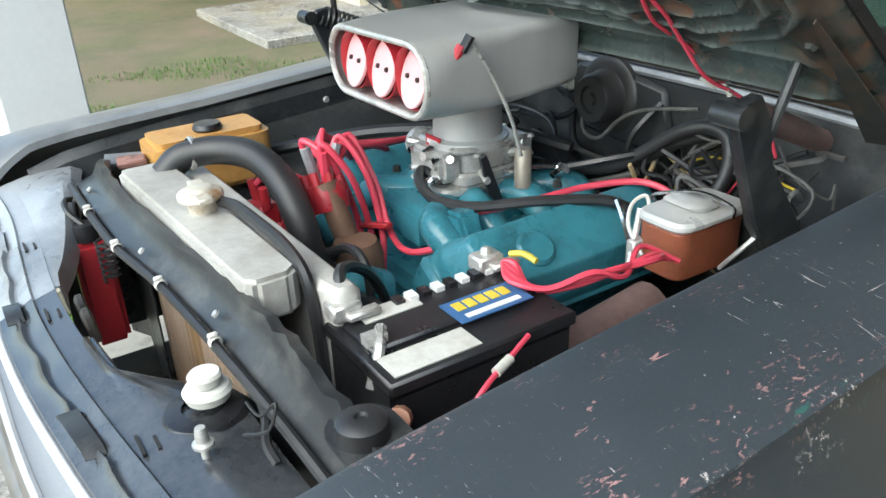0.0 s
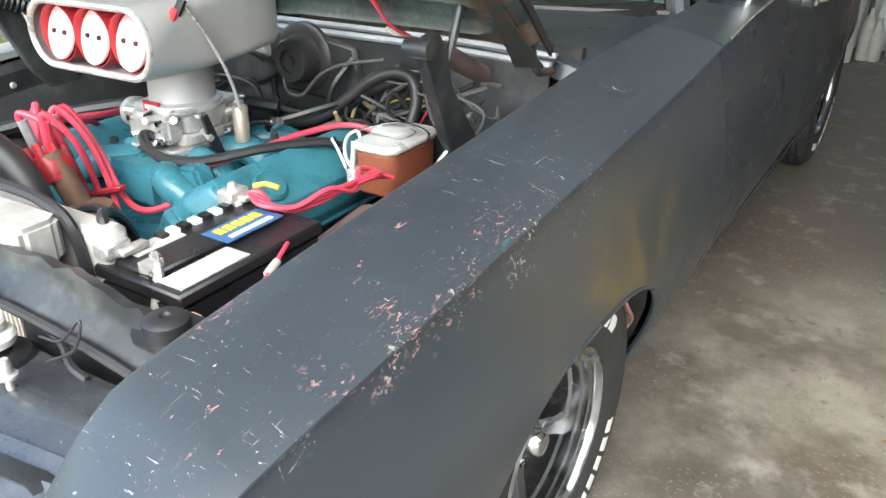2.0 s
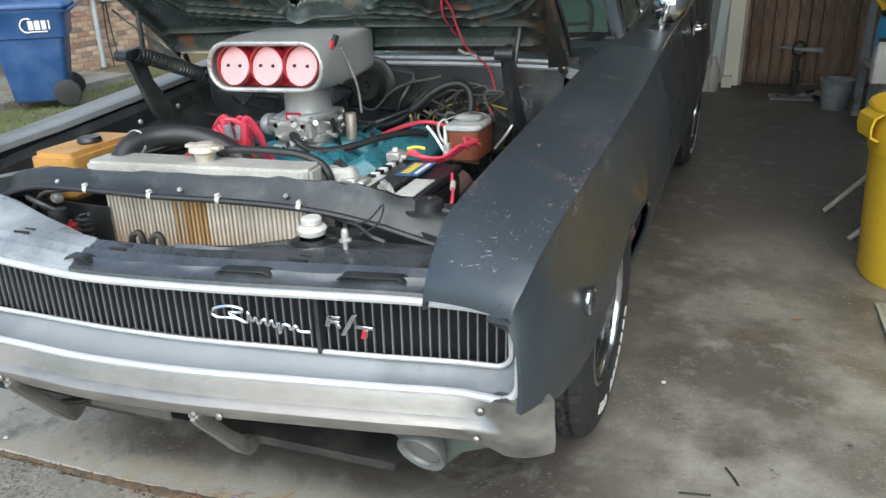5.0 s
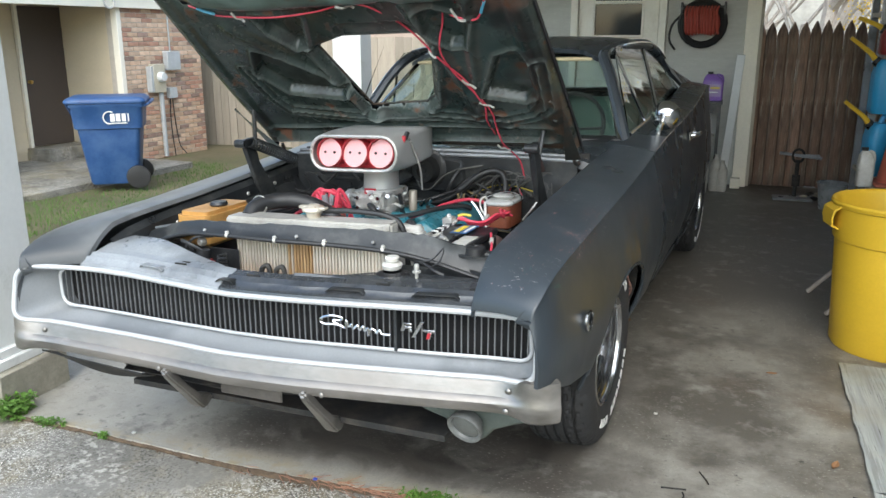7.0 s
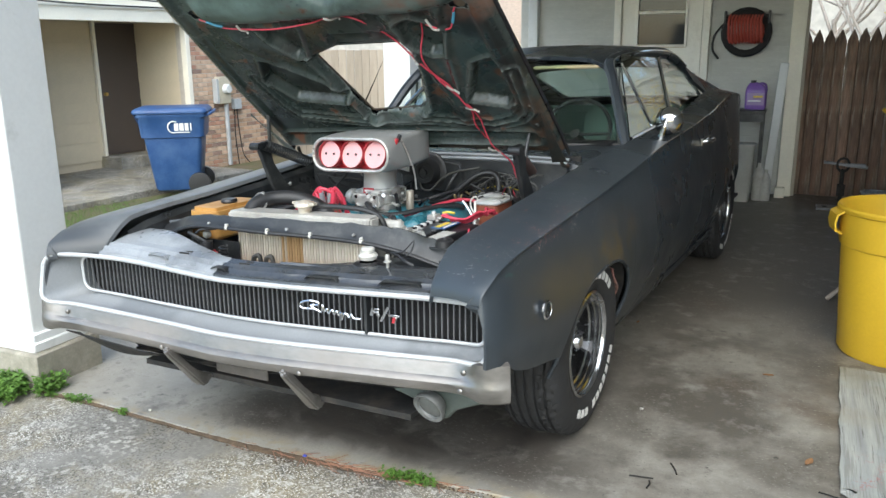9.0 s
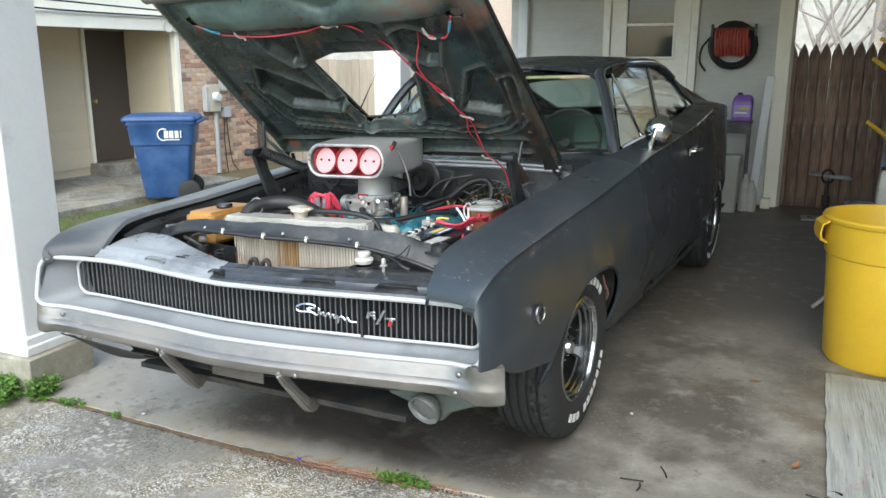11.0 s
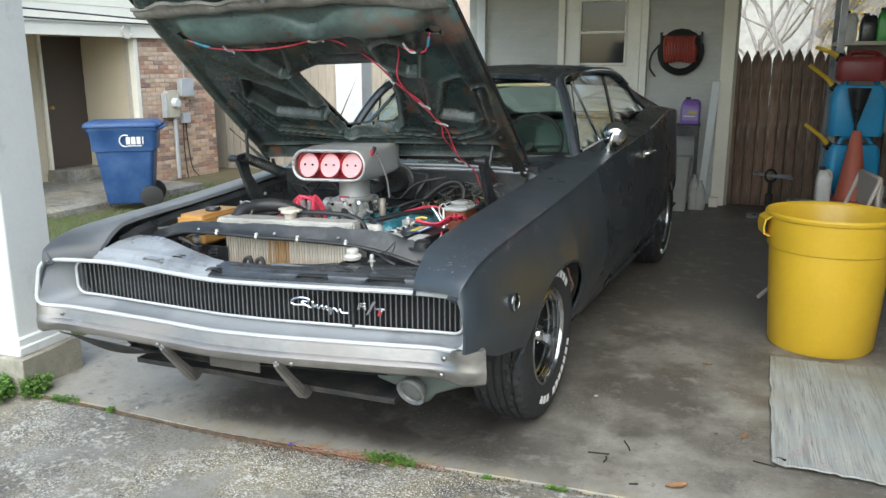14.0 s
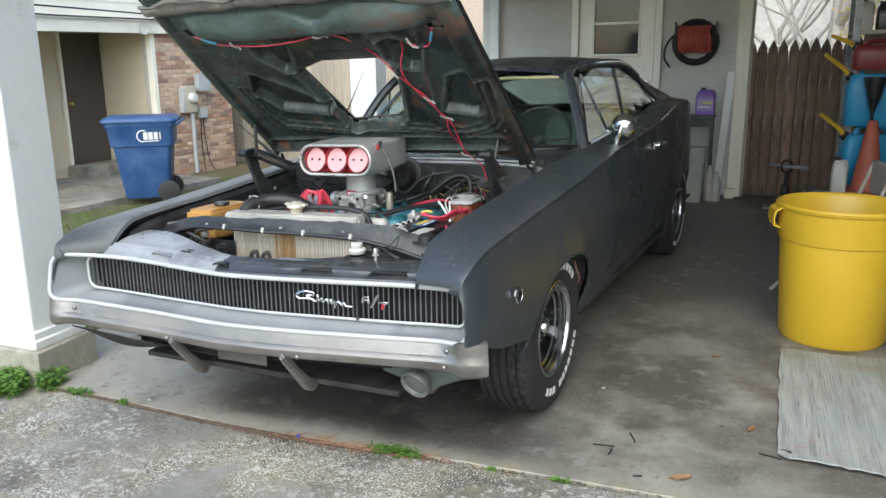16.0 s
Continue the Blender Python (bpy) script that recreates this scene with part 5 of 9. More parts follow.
def build_wheel(name, m):
    """A wheel that faces local +z."""
    w = new(name)
    w.parent = car
    w.matrix_local = m
    w["label"] = "chrome five-spoke wheel with a white-lettered tyre"
    part("tyre", tyre_mesh(), TYRE, w, "black tyre with raised white lettering", smooth=30)
    bm = B()
    lathe(bm, [(0.2, 0.098), (0.207, 0.11), (0.198, 0.114), (0.19, 0.104), (0.19, 0.094), (0.183, 0.09), (0.184, 0.078), (0.176, 0.074), (0.177, 0.056), (0.169, 0.05), (0.17, 0.02), (0.165, -0.05), (0.19, -0.08), (0.2, -0.1)], None, 56)
    rim = part("rim", bm, RIMMETAL, w, "polished chrome rim")
    bm = B()
    lathe(bm, [(0.0, 0.082), (0.022, 0.08), (0.03, 0.07), (0.034, 0.045), (0.055, 0.04), (0.062, 0.028), (0.062, -0.03)], None, 32)
    part("hub", bm, CHROME, w, "chrome centre cap")
    # dark drum face set forward, standing in for the shade between the spokes
    bm = B()
    lathe(bm, [(0.0, 0.004), (0.15, 0.004), (0.168, -0.01), (0.168, -0.055), (0.0, -0.055)], None, 32)
    part("brake_drum", bm, DARK, w)
    for k in range(5):
        a = radians(72 * k + 12)
        R = Matrix.Rotation(a, 4, "Z")
        bm = B()
        prof = [(0.045, 0.03, 0.026), (0.09, 0.04, 0.019), (0.14, 0.05, 0.02), (0.178, 0.056, 0.03)]
        sheet(bm, [[R @ Vector((x, -w2, z - 0.012)), R @ Vector((x, -w2 * 0.7, z)), R @ Vector((x, w2 * 0.7, z)), R @ Vector((x, w2, z - 0.012))] for x, z, w2 in prof for z in (z,)])
        thick(bm, 0.012)
        part("spoke", bm, SPOKE, rim)
        bm = B()
        cyl(bm, R @ Matrix.Rotation(radians(36), 4, "Z") @ Vector((0.047, 0, 0.03)), R @ Matrix.Rotation(radians(36), 4, "Z") @ Vector((0.047, 0, 0.055)), 0.008, seg=6)
        part("lug_nut", bm, CHROME, rim)
    # raised white marks on the sidewall: two runs of bars
    def arc(a0, a1, count, high, skip=()):
        for k in range(count):
            if k in skip:
                continue
            bm = B()
            a = radians(a0 + (a1 - a0) * (k + 0.5) / count)
            da = radians((a1 - a0) / count * 0.36)
            rows = []
            for r in (0.268 - high / 2, 0.268, 0.268 + high / 2):
                z = 0.1225
                rows.append([Vector((r * math.cos(a + t), r * math.sin(a + t), z + (0.001 if abs(r - 0.268) < 0.01 else -0.001))) for t in (-da, 0, da)])
            sheet(bm, rows)
            thick(bm, 0.0025)
            part("raised_mark", bm, LETTER, w, "white raised mark")
    arc(60, 162, 11, 0.032, skip=(3,))
    arc(221, 300, 8, 0.032)
    return w


KW = 0.033
for y in (0.965, 3.92):
    for s in (1, -1):
        z = 0.355 + (0 if s > 0 else KW * 1.7)
        build_wheel("wheel", pose(s * (0.785 if y < 2 else 0.737), y, z) @ Matrix.Rotation(radians(90 * s), 4, "Y") @ Matrix.Rotation(radians(-90 if s > 0 else 90), 4, "Z"))

# ---- engine bay ----
# inner fenders, firewall and shelf
for s in (1, -1):
    bm = B()
    rows = []
    for i in range(15):
        y = (0.27 if s > 0 else 0.2) + (1.07 if s > 0 else 1.14) * i / 14
        bulge = 0.2 * math.exp(-((y - 0.965) / 0.3) ** 2)
        zt = ZC(y) - 0.0
        rows.append([Vector((s * 0.693, y, zt)), Vector((s * 0.668, y, zt - 0.02)), Vector((s * 0.664, y, zt - 0.07)), Vector((s * (0.65 - 0.3 * bulge), y, zt - 0.11)), Vector((s * (0.61 - bulge), y, 0.66)), Vector((s * (0.56 - bulge * 0.8), y, 0.45))])
    sheet(bm, rows)
    thick(bm, 0.004)
    part("inner_fender", bm, BLACKMETAL if s < 0 else DARK, car, "black inner fender")
    for y in (0.3, 0.5, 0.72, 0.93, 1.12):
        bm = B()
        lathe(bm, [(0, 0.008), (0.007, 0.007), (0.009, 0.0)], pose(s * 0.664, y, ZC(y) - 0.05, 0, -90 * s, 0), 8)
        part("fender_bolt", bm, ALU, car)
bm = B()
rows = []
for x in [-0.66 + 0.066 * i for i in range(21)]:
    rows.append([Vector((x, 1.30 + (0.02 * math.sin(9 * x) if 0.5 < z < 0.9 else 0.0), z)) for z in (0.35, 0.5, 0.62, 0.74, 0.84, 0.94, 0.995)] + [Vector((x, 1.345, 1.01))])
sheet(bm, rows)
thick(bm, 0.006)
part("firewall", bm, BLACKMETAL, car, "grimy black firewall")
bm = boxes(((0, 0.75, 0.34), (1.2, 1.2, 0.02)))
part("splash_pan", bm, DARK, car)
# cowl lip with pale worn edge and bolts
for y, z in ((1.305, 1.005), (1.33, 1.018)):
    bm = B()
    tube(bm, [(-0.66, y, z - 0.012), (-0.3, y, z), (0.3, y, z), (0.66, y, z - 0.012)], 0.008, 6)
    part("cowl_lip", bm, GREYMETAL, car, "worn grey cowl lip")

# radiator support: a dark sloping channel across the bay, with a wiring tube along its front edge
FRONT = spline([(-0.66, 0.29, 0.80), (-0.54, 0.272, 0.83), (-0.40, 0.26, 0.868), (-0.227, 0.259, 0.872), (-0.045, 0.267, 0.866), (0.125, 0.292, 0.86), (0.332, 0.309, 0.85), (0.48, 0.325, 0.825), (0.60, 0.34, 0.79), (0.69, 0.345, 0.77)], 5)
BACK = spline([(-0.66, 0.36, 0.835), (-0.54, 0.335, 0.870), (-0.42, 0.312, 0.900), (-0.25, 0.305, 0.903), (0.0, 0.318, 0.903), (0.21, 0.342, 0.902), (0.41, 0.358, 0.895), (0.50, 0.362, 0.882), (0.60, 0.37, 0.855), (0.69, 0.375, 0.830)], 5)
rng = random.Random(21)
bm = B()
rows = []
for f, k in zip(FRONT, BACK):
    j = rng.uniform(-0.004, 0.004)
    n = Vector((0, -0.03, 0.04)).normalized()
    rows.append([f + Vector((0, 0.02, -0.016)), f + Vector((0, 0.004, -0.006)), f + (k - f) * 0.08 - n * 0.006, f + (k - f) * 0.5 - n * 0.014, f + (k - f) * 0.85 - n * 0.004, k + Vector((0, j, j)), k + Vector((0, 0.016 + j, -0.004)), k + Vector((0, 0.02, -0.03))])
sheet(bm, rows)
thick(bm, 0.003)
support = part("radiator_support", bm, BLACKMETAL, car, "black upper radiator support channel with a crinkled edge", smooth=50)
bm = B()
tube(bm, [f + Vector((0, -0.006, -0.002)) for f in FRONT[2:-3]], 0.0075, 8, step=0)
part("harness_tube", bm, RUBBER, support, "black wiring tube along the support")
for x, y, z in ((-0.227, 0.254, 0.872), (-0.045, 0.262, 0.866), (0.125, 0.287, 0.86), (0.325, 0.304, 0.853)):
    bm = B()
    lathe(bm, [(0.0078, -0.006), (0.01, -0.004), (0.01, 0.004), (0.0078, 0.006)], pose(x, y, z, 0, 90, 0), 12)
    box(bm, (x, y - 0.002, z + 0.011), (0.009, 0.014, 0.007))
    part("cable_clip", bm, WHITEP, support, "white cable clip", bevel=0.002)
for x, y, z in ((-0.34, 0.277, 0.876), (0.02, 0.288, 0.876), (0.28, 0.322, 0.868)):
    bm = B()
    lathe(bm, [(0.0, 0.004), (0.005, 0.0035), (0.0065, 0.0)], pose(x, y, z, 40, 0, 0), 8)
    part("support_bolt", bm, ALU, support)
for s, x0, x1 in ((-1, 0.25, 0.62), (1, 0.34, 0.64)):
    bm = B()
    sheet(bm, [[Vector((s * x, y, z)) for x, y in ((x0, 0.335), (x0 + 0.1, 0.34), (x1 - 0.06, 0.36), (x1, 0.33))] for z in (0.4, 0.6, 0.8)])
    thick(bm, 0.004)
    part("support_side", bm, BLACKMETAL, support)
bm = boxes(((0.02, 0.33, 0.42), (0.62, 0.05, 0.05)))
part("support_lower", bm, DARK, support)

# radiator
bm = boxes(((0.02, 0.375, 0.64), (0.575, 0.045, 0.44)))
radiator = part("radiator", bm, surf("stained_radiator_core", (0.6, 0.58, 0.52), 0.5, 0.1, var=0.2, scale=5, bump=0.1, stain=(0.45, 0.24, 0.09), amount=0.42, stain_scale=3.2, sharp=0.2, stretch=(2.5, 1, 0.3)), car, "radiator with a rust-streaked core")
bm = B()
box(bm, (0, 0.349, 0.64), (0.0058, 0.008, 0.435))
fin = part("fin", bm, surf("radiator_fin", (0.6, 0.585, 0.54), 0.45, 0.2, var=0.2, scale=6, bump=0.05, stain=(0.5, 0.25, 0.08), amount=0.4, stain_scale=4, sharp=0.3, rnd=0.2, stretch=(1, 1, 0.3)), radiator)
fin.location.x = -0.26
rusty = fin.data.copy()
rusty.materials[0] = surf("rust_streaked_fin", (0.5, 0.36, 0.2), 0.6, 0.1, var=0.35, scale=8, bump=0.05, stain=(0.4, 0.22, 0.09), amount=0.5, stain_scale=6, sharp=0.5, rnd=0.35, stretch=(1, 1, 0.4))
for i in range(1, 47):
    o = new("fin", rusty if 16 < i < 25 and i != 18 else fin.data)
    o.parent, o.location = radiator, (-0.26 + 0.0122 * i, 0, 0)
bm = B()
prism(bm, [(-0.285, 0.325), (0.30, 0.355), (0.318, 0.372), (0.318, 0.42), (0.30, 0.44), (-0.27, 0.425), (-0.295, 0.40), (-0.295, 0.335)], 0.85, 0.917, 2)
part("top_tank", bm, TANK, radiator, "whitish painted top tank", bevel=0.012, seg=2)
bm = B()
prism(bm, [(-0.30, 0.435), (0.32, 0.45), (0.375, 0.46), (0.375, 0.50), (-0.30, 0.49)], 0.45, 0.895, 2)
part("fan_shroud", bm, TANK, radiator, "whitish fan shroud", bevel=0.01)
bm = B()
lathe(bm, [(0.0, 0.03), (0.02, 0.03), (0.026, 0.024), (0.036, 0.022), (0.038, 0.01), (0.026, 0.006), (0.022, -0.02)], pose(0.018, 0.395, 0.93), 20)
for d in (-1, 1):
    box(bm, (0.018 + d * 0.036, 0.395 - d * 0.006, 0.95), (0.036, 0.024, 0.009))
part("radiator_cap", bm, surf("worn_cap", (0.6, 0.55, 0.46), 0.45, 0.4, stain=(0.4, 0.2, 0.07), amount=0.38, stain_scale=20), radiator, "worn pale radiator cap", bevel=0.002)
bm = B()
tube(bm, [(0.04, 0.42, 0.934), (0.09, 0.43, 0.937), (0.18, 0.435, 0.936), (0.26, 0.44, 0.928), (0.315, 0.443, 0.90), (0.335, 0.444, 0.82), (0.34, 0.444, 0.70)], 0.0095, 8)
part("overflow_hose", bm, RUBBER, radiator, "thin black overflow hose")
bm = B()
tube(bm, [(-0.25, 0.40, 0.90), (-0.245, 0.44, 0.93), (-0.21, 0.50, 0.94), (-0.14, 0.545, 0.935), (-0.05, 0.56, 0.905), (0.01, 0.56, 0.855), (0.035, 0.565, 0.79), (0.035, 0.60, 0.72)], 0.028, 14)
part("radiator_hose", bm, RUBBER, car, "thick black upper radiator hose")
bm = B()
lathe(bm, [(0.03, -0.006), (0.033, -0.004), (0.033, 0.004), (0.03, 0.006)], Matrix.Translation((-0.243, 0.455, 0.934)) @ Matrix.Rotation(radians(80), 4, "X"), 20)
part("hose_clamp", bm, ALU, car, "bright hose clamp")
# red canister with its lead, in the gap ahead of the support
bm = boxes(((-0.33, 0.25, 0.665), (0.055, 0.07, 0.23)))
horn = part("red_canister", bm, REDPAINT, car, "tall red canister beside the radiator", bevel=0.01, seg=2)
bm = B()
cyl(bm, (-0.33, 0.25, 0.78), (-0.33, 0.25, 0.815), 0.022)
part("canister_cap", bm, BLACKP, horn)
bm = B()
tube(bm, [(-0.33, 0.25, 0.81), (-0.36, 0.23, 0.835), (-0.40, 0.235, 0.845), (-0.42, 0.26, 0.83), (-0.40, 0.28, 0.80)], 0.006, 6)
part("canister_lead", bm, RUBBER, horn)
bm = B()
tube(bm, [(-0.27 + 0.016 * math.cos(i * 1.05), 0.27 + 0.016 * math.sin(i * 1.05), 0.80 - 0.0022 * i) for i in range(42)], 0.0035, 5, step=0)
part("coiled_lead", bm, RUBBER, car, "black coiled lead")
bm = B()
tube(bm, [(-0.30, 0.27, 0.86), (-0.36, 0.25, 0.855), (-0.40, 0.25, 0.82), (-0.42, 0.25, 0.78)], 0.005, 6)
part("loose_wire", bm, RUBBER, car)
for x, y, z, r in ((-0.37, 0.30, 0.83, 0.016), (-0.345, 0.285, 0.76, 0.012)):
    bm = B()
    lathe(bm, [(0.0, 0.02), (r * 0.6, 0.02), (r, 0.012), (r, 0.0)], pose(x, y, z, 90, 0, 0), 12)
    part("horn_terminal", bm, ALU if r > 0.015 else REDPAINT, car, bevel=0.002)
for x in (-0.035, 0.02):
    bm = B()
    tube(bm, [(x - 0.012, 0.19, 0.755), (x - 0.01, 0.185, 0.785), (x, 0.185, 0.80), (x + 0.018, 0.185, 0.80), (x + 0.022, 0.19, 0.755)], 0.008, 6)
    part("hood_latch", bm, DARK, car, "dark hood latch hook")

# overflow bottle with a white cap
bm = B()
lathe(bm, [(0.0, -0.16), (0.06, -0.16), (0.065, -0.14), (0.065, -0.05), (0.05, -0.03), (0.028, -0.025)], pose(0.378, 0.262, 0.825), 24)
bottle = part("overflow_bottle", bm, BLACKP, car, "black overflow bottle with a white cap")
bm = B()
lathe(bm, [(0.02, -0.03), (0.028, -0.026), (0.032, -0.014), (0.028, -0.008), (0.017, -0.005), (0.021, -0.002), (0.022, 0.008), (0.019, 0.012), (0.0, 0.013)], pose(0.372, 0.272, 0.832), 24)
part("bottle_cap", bm, WHITEP, bottle, "white plastic cap")
bm = B()
tube(bm, [(0.36, 0.31, 0.845), (0.40, 0.32, 0.83), (0.46, 0.315, 0.815), (0.5, 0.30, 0.80), (0.53, 0.30, 0.79)], 0.006, 6)
part("loose_wire", bm, RUBBER, car)
bm = B()
tube(bm, [(0.44, 0.30, 0.825), (0.49, 0.30, 0.835), (0.525, 0.31, 0.87), (0.515, 0.30, 0.83), (0.48, 0.28, 0.81)], 0.0022, 5)
part("loose_wire", bm, RUBBER, car)
bm = B()
prism(bm, rounded(0.13, 0.085, 0.04, 5), 0.835, 0.842, 2)
for v in bm.verts:
    v.co.x += 0.61
    v.co.y += 0.385
stop = part("stop_plate", bm, BLACKMETAL, car)
bm = B()
lathe(bm, [(0.0, 0.022), (0.006, 0.022), (0.008, 0.026), (0.022, 0.026), (0.03, 0.02), (0.032, 0.0)], pose(0.60, 0.378, 0.842), 20)
part("rubber_bumper", bm, RUBBER, stop, "round rubber hood stop")

# upper grille panel: grey on the passenger side, black on the driver's
def upper_strip(x0, x1, mat, label):
    bm = B()
    n = max(2, int((x1 - x0) / 0.03))
    rows = []
    for i in range(n + 1):
        x = x0 + (x1 - x0) * i / n
        notch = 0.006 * math.sin(21 * x) ** 4
        rows.append([Vector((x, NOSE(x) + y, z + tilt(x))) for y, z in ((0.002, 0.744), (0.006, 0.757), (0.02 + notch, 0.764), (0.03 + notch, 0.776), (0.036 + notch, 0.768), (0.062, 0.784), (0.066, 0.779), (0.10, 0.789))])
    sheet(bm, rows)
    thick(bm, 0.003)
    part("upper_panel", bm, mat, car, label)


def old_nose(x):
    """The line that the panels' rear edges follow."""
    return 0.035 + 0.03 * (abs(x) / 0.9) ** 2 - 0.058 * max(0.0, -x / 0.9)


upper_strip(-0.69, -0.12, GREYMETAL, "grey folded panel behind the grille top")
upper_strip(-0.118, 0.69, GLOSSBLACK, "black folded panel behind the grille top")
bm = B()
rows = []
for i in range(13):
    u = i / 12
    x = -0.69 + 0.56 * u
    dep = 0.20 * (1 - u) ** 0.55 + 0.01
    ridge = 0.026 * math.exp(-((u - 0.33) / 0.26) ** 2) + 0.012 * (1 - u)
    dep = max(0.02, dep + 0.095 + old_nose(x) - NOSE(x) - 0.095)
    rows.append([Vector((x, NOSE(x) + 0.095 + dep * j / 7, 0.787 + tilt(x) + ridge * math.sin(math.pi * min(1.0, j / 5) * 0.5) - 0.035 * max(0.0, (j - 5) / 2) * u - (0.012 if j == 7 else 0))) for j in range(8)])
sheet(bm, rows)
thick(bm, 0.003)
part("side_panel", bm, GREYMETAL, car, "grey creased sheet beside the radiator", smooth=22)
bm = B()
rows = []
for i in range(12):
    u = i / 11
    x = 0.09 + 0.60 * u
    dep = 0.17 * min(1.0, max(0.0, u - 0.12) / 0.3) ** 0.8 + 0.005
    dep = max(0.02, dep + old_nose(x) - NOSE(x))
    rows.append([Vector((x, NOSE(x) + 0.095 + dep * j / 5, 0.787 + 0.01 * j / 5 + 0.004 * noise.noise(Vector((i * 0.7, j, 0))) - (0.014 if j == 5 else 0) + 0.006 * math.sin(j * 1.3))) for j in range(6)])
sheet(bm, rows)
thick(bm, 0.003)
part("side_panel", bm, GLOSSBLACK, car, "flat dark sheet beside the radiator")
for x0, x1, mat in ((-0.46, -0.36, GREYMETAL), (-0.14, -0.07, BLACKMETAL), (0.24, 0.36, BLACKMETAL), (0.50, 0.64, BLACKMETAL)):
    x = (x0 + x1) / 2
    bm = B()
    sheet(bm, [[Vector((xx, NOSE(xx) + 0.03 + dy, 0.776 + tilt(xx) + dz)) for xx, dz in ((x0, -0.006), (x0 + 0.012, 0.003), (x1 - 0.012, 0.003), (x1, -0.006))] for dy in (-0.014, 0.012)])
    thick(bm, 0.003)
    part("panel_lug", bm, mat, car)
    for dx, dy, long in ((0.03, 0.073, 0.045), (0.04, 0.09, 0.03)):
        xx = x1 + dx
        part("panel_slot", boxes(((xx, NOSE(xx) + dy, 0.784 + tilt(xx) + 0.12 * (dy - 0.073)), (long, 0.004, 0.005))), DARK, car)
for x, y in ((-0.50, 0.245), (0.472, 0.235)):
    bm = B()
    cyl(bm, (x, y, 0.785), (x, y, 0.825), 0.005)
    lathe(bm, [(0.0, 0.05), (0.006, 0.05), (0.008, 0.042), (0.008, 0.03), (0.013, 0.028), (0.013, 0.024), (0, 0.024)], pose(x, y, 0.788), 10)
    part("hood_pin", bm, ALU, car)
# pink and grey scraps lying by the passenger inner fender
bm = B()
prism(bm, [(-0.64, 0.36), (-0.56, 0.34), (-0.54, 0.40), (-0.6, 0.44)], 0.845, 0.852, 2)
part("bracket_plate", bm, GREYMETAL, car)
bm = B()
prism(bm, [(-0.56, 0.37), (-0.50, 0.36), (-0.49, 0.42), (-0.54, 0.43)], 0.85, 0.866, 2)
part("primed_bracket", bm, bpy.data.materials["pink_primer"], car, "pink primed bracket", bevel=0.004)

# amber washer tank
bm = B()
prism(bm, rounded(0.15, 0.27, 0.03), 0.0, 0.13, 2)
for v in bm.verts:
    v.co = Vector((-0.535, 0.565, 0.765)) + Vector((v.co.x, v.co.y, v.co.z))
tankb = part("washer_tank", bm, AMBER, car, "yellowed translucent plastic washer tank", bevel=0.014, seg=2)
bm = B()
lathe(bm, [(0.0, 0.02), (0.03, 0.018), (0.034, 0.008), (0.03, 0.0)], pose(-0.52, 0.57, 0.893), 18)
part("tank_lid", bm, BLACKP, tankb, "black tank lid")

# engine block, heads, covers
engine = new("engine")
engine.parent = car
engine["label"] = "turquoise V8 engine under a tall aluminium scoop"
bm = B()
box(bm, (-0.02, 0.92, 0.53), (0.46, 0.56, 0.24))
box(bm, (-0.02, 1.0, 0.70), (0.34, 0.36, 0.12))
part("block", bm, TEAL, engine, bevel=0.02)
for s in (1, -1):
    xc = -0.02 + s * 0.27
    R = Matrix.Translation((xc, 0.965, 0.758)) @ Matrix.Rotation(radians(33 * s), 4, "Y")
    bm = B()
    box(bm, (-0.01 * s, 0, -0.07), (0.17, 0.50, 0.09), R)
    part("cylinder_head", bm, TEAL, engine, bevel=0.012)
    bm = B()
    prof = rounded(0.47, 0.175, 0.035, 6)
    loops = []
    for k, z in ((1.0, -0.03), (1.0, 0.006), (0.96, 0.014), (0.93, 0.018), (0.70, 0.056), (0.66, 0.062), (0.62, 0.064), (0.3, 0.066)):
        loops.append([R @ Vector((p[1] * k, p[0] * (1 - (1 - k) * 0.35), z)) for p in prof])
    rings(bm, loops)
    bmesh.ops.recalc_face_normals(bm, faces=bm.faces)
    vc = part("valve_cover", bm, TEAL, engine, "turquoise valve cover")
    bm = B()
    loops = []
    for k, z in ((1.02, -0.032), (1.05, -0.03), (1.05, -0.022), (1.02, -0.02)):
        loops.append([R @ Vector((p[1] * k * 1.04, p[0] * (1 + (k - 1) * 0.4), z)) for p in prof])
    rings(bm, loops)
    part("cover_flange", bm, TEAL, vc)
    bm = B()
    lathe(bm, [(0.036, 0.0), (0.036, 0.02), (0.03, 0.026), (0.0, 0.027)], R @ pose(0.01 * s, -0.10, 0.05), 24)
    part("cover_boss", bm, TEAL, vc)
    for y in (-0.2, 0.18):
        bm = B()
        box(bm, (s * 0.075, y, 0.01), (0.012, 0.05, 0.04), R)
        part("cover_rib", bm, TEAL, vc, bevel=0.003)
bm = boxes(((-0.03, 0.95, 0.775), (0.19, 0.34, 0.09)))
man = part("intake_manifold", bm, TEAL, engine, "turquoise intake manifold with cast runners", bevel=0.016, seg=2)
for y in (0.80, 0.90, 1.02, 1.12):
    for s in (1, -1):
        bm = B()
        tube(bm, [(-0.03 + s * 0.04, 0.95 + (y - 0.95) * 0.5, 0.795), (-0.03 + s * 0.11, y, 0.80), (-0.03 + s * 0.17, y, 0.765), (-0.03 + s * 0.2, y, 0.73)], lambda k: 0.036 - 0.006 * k, 10)
        part("runner", bm, TEAL, man)
bm = B()
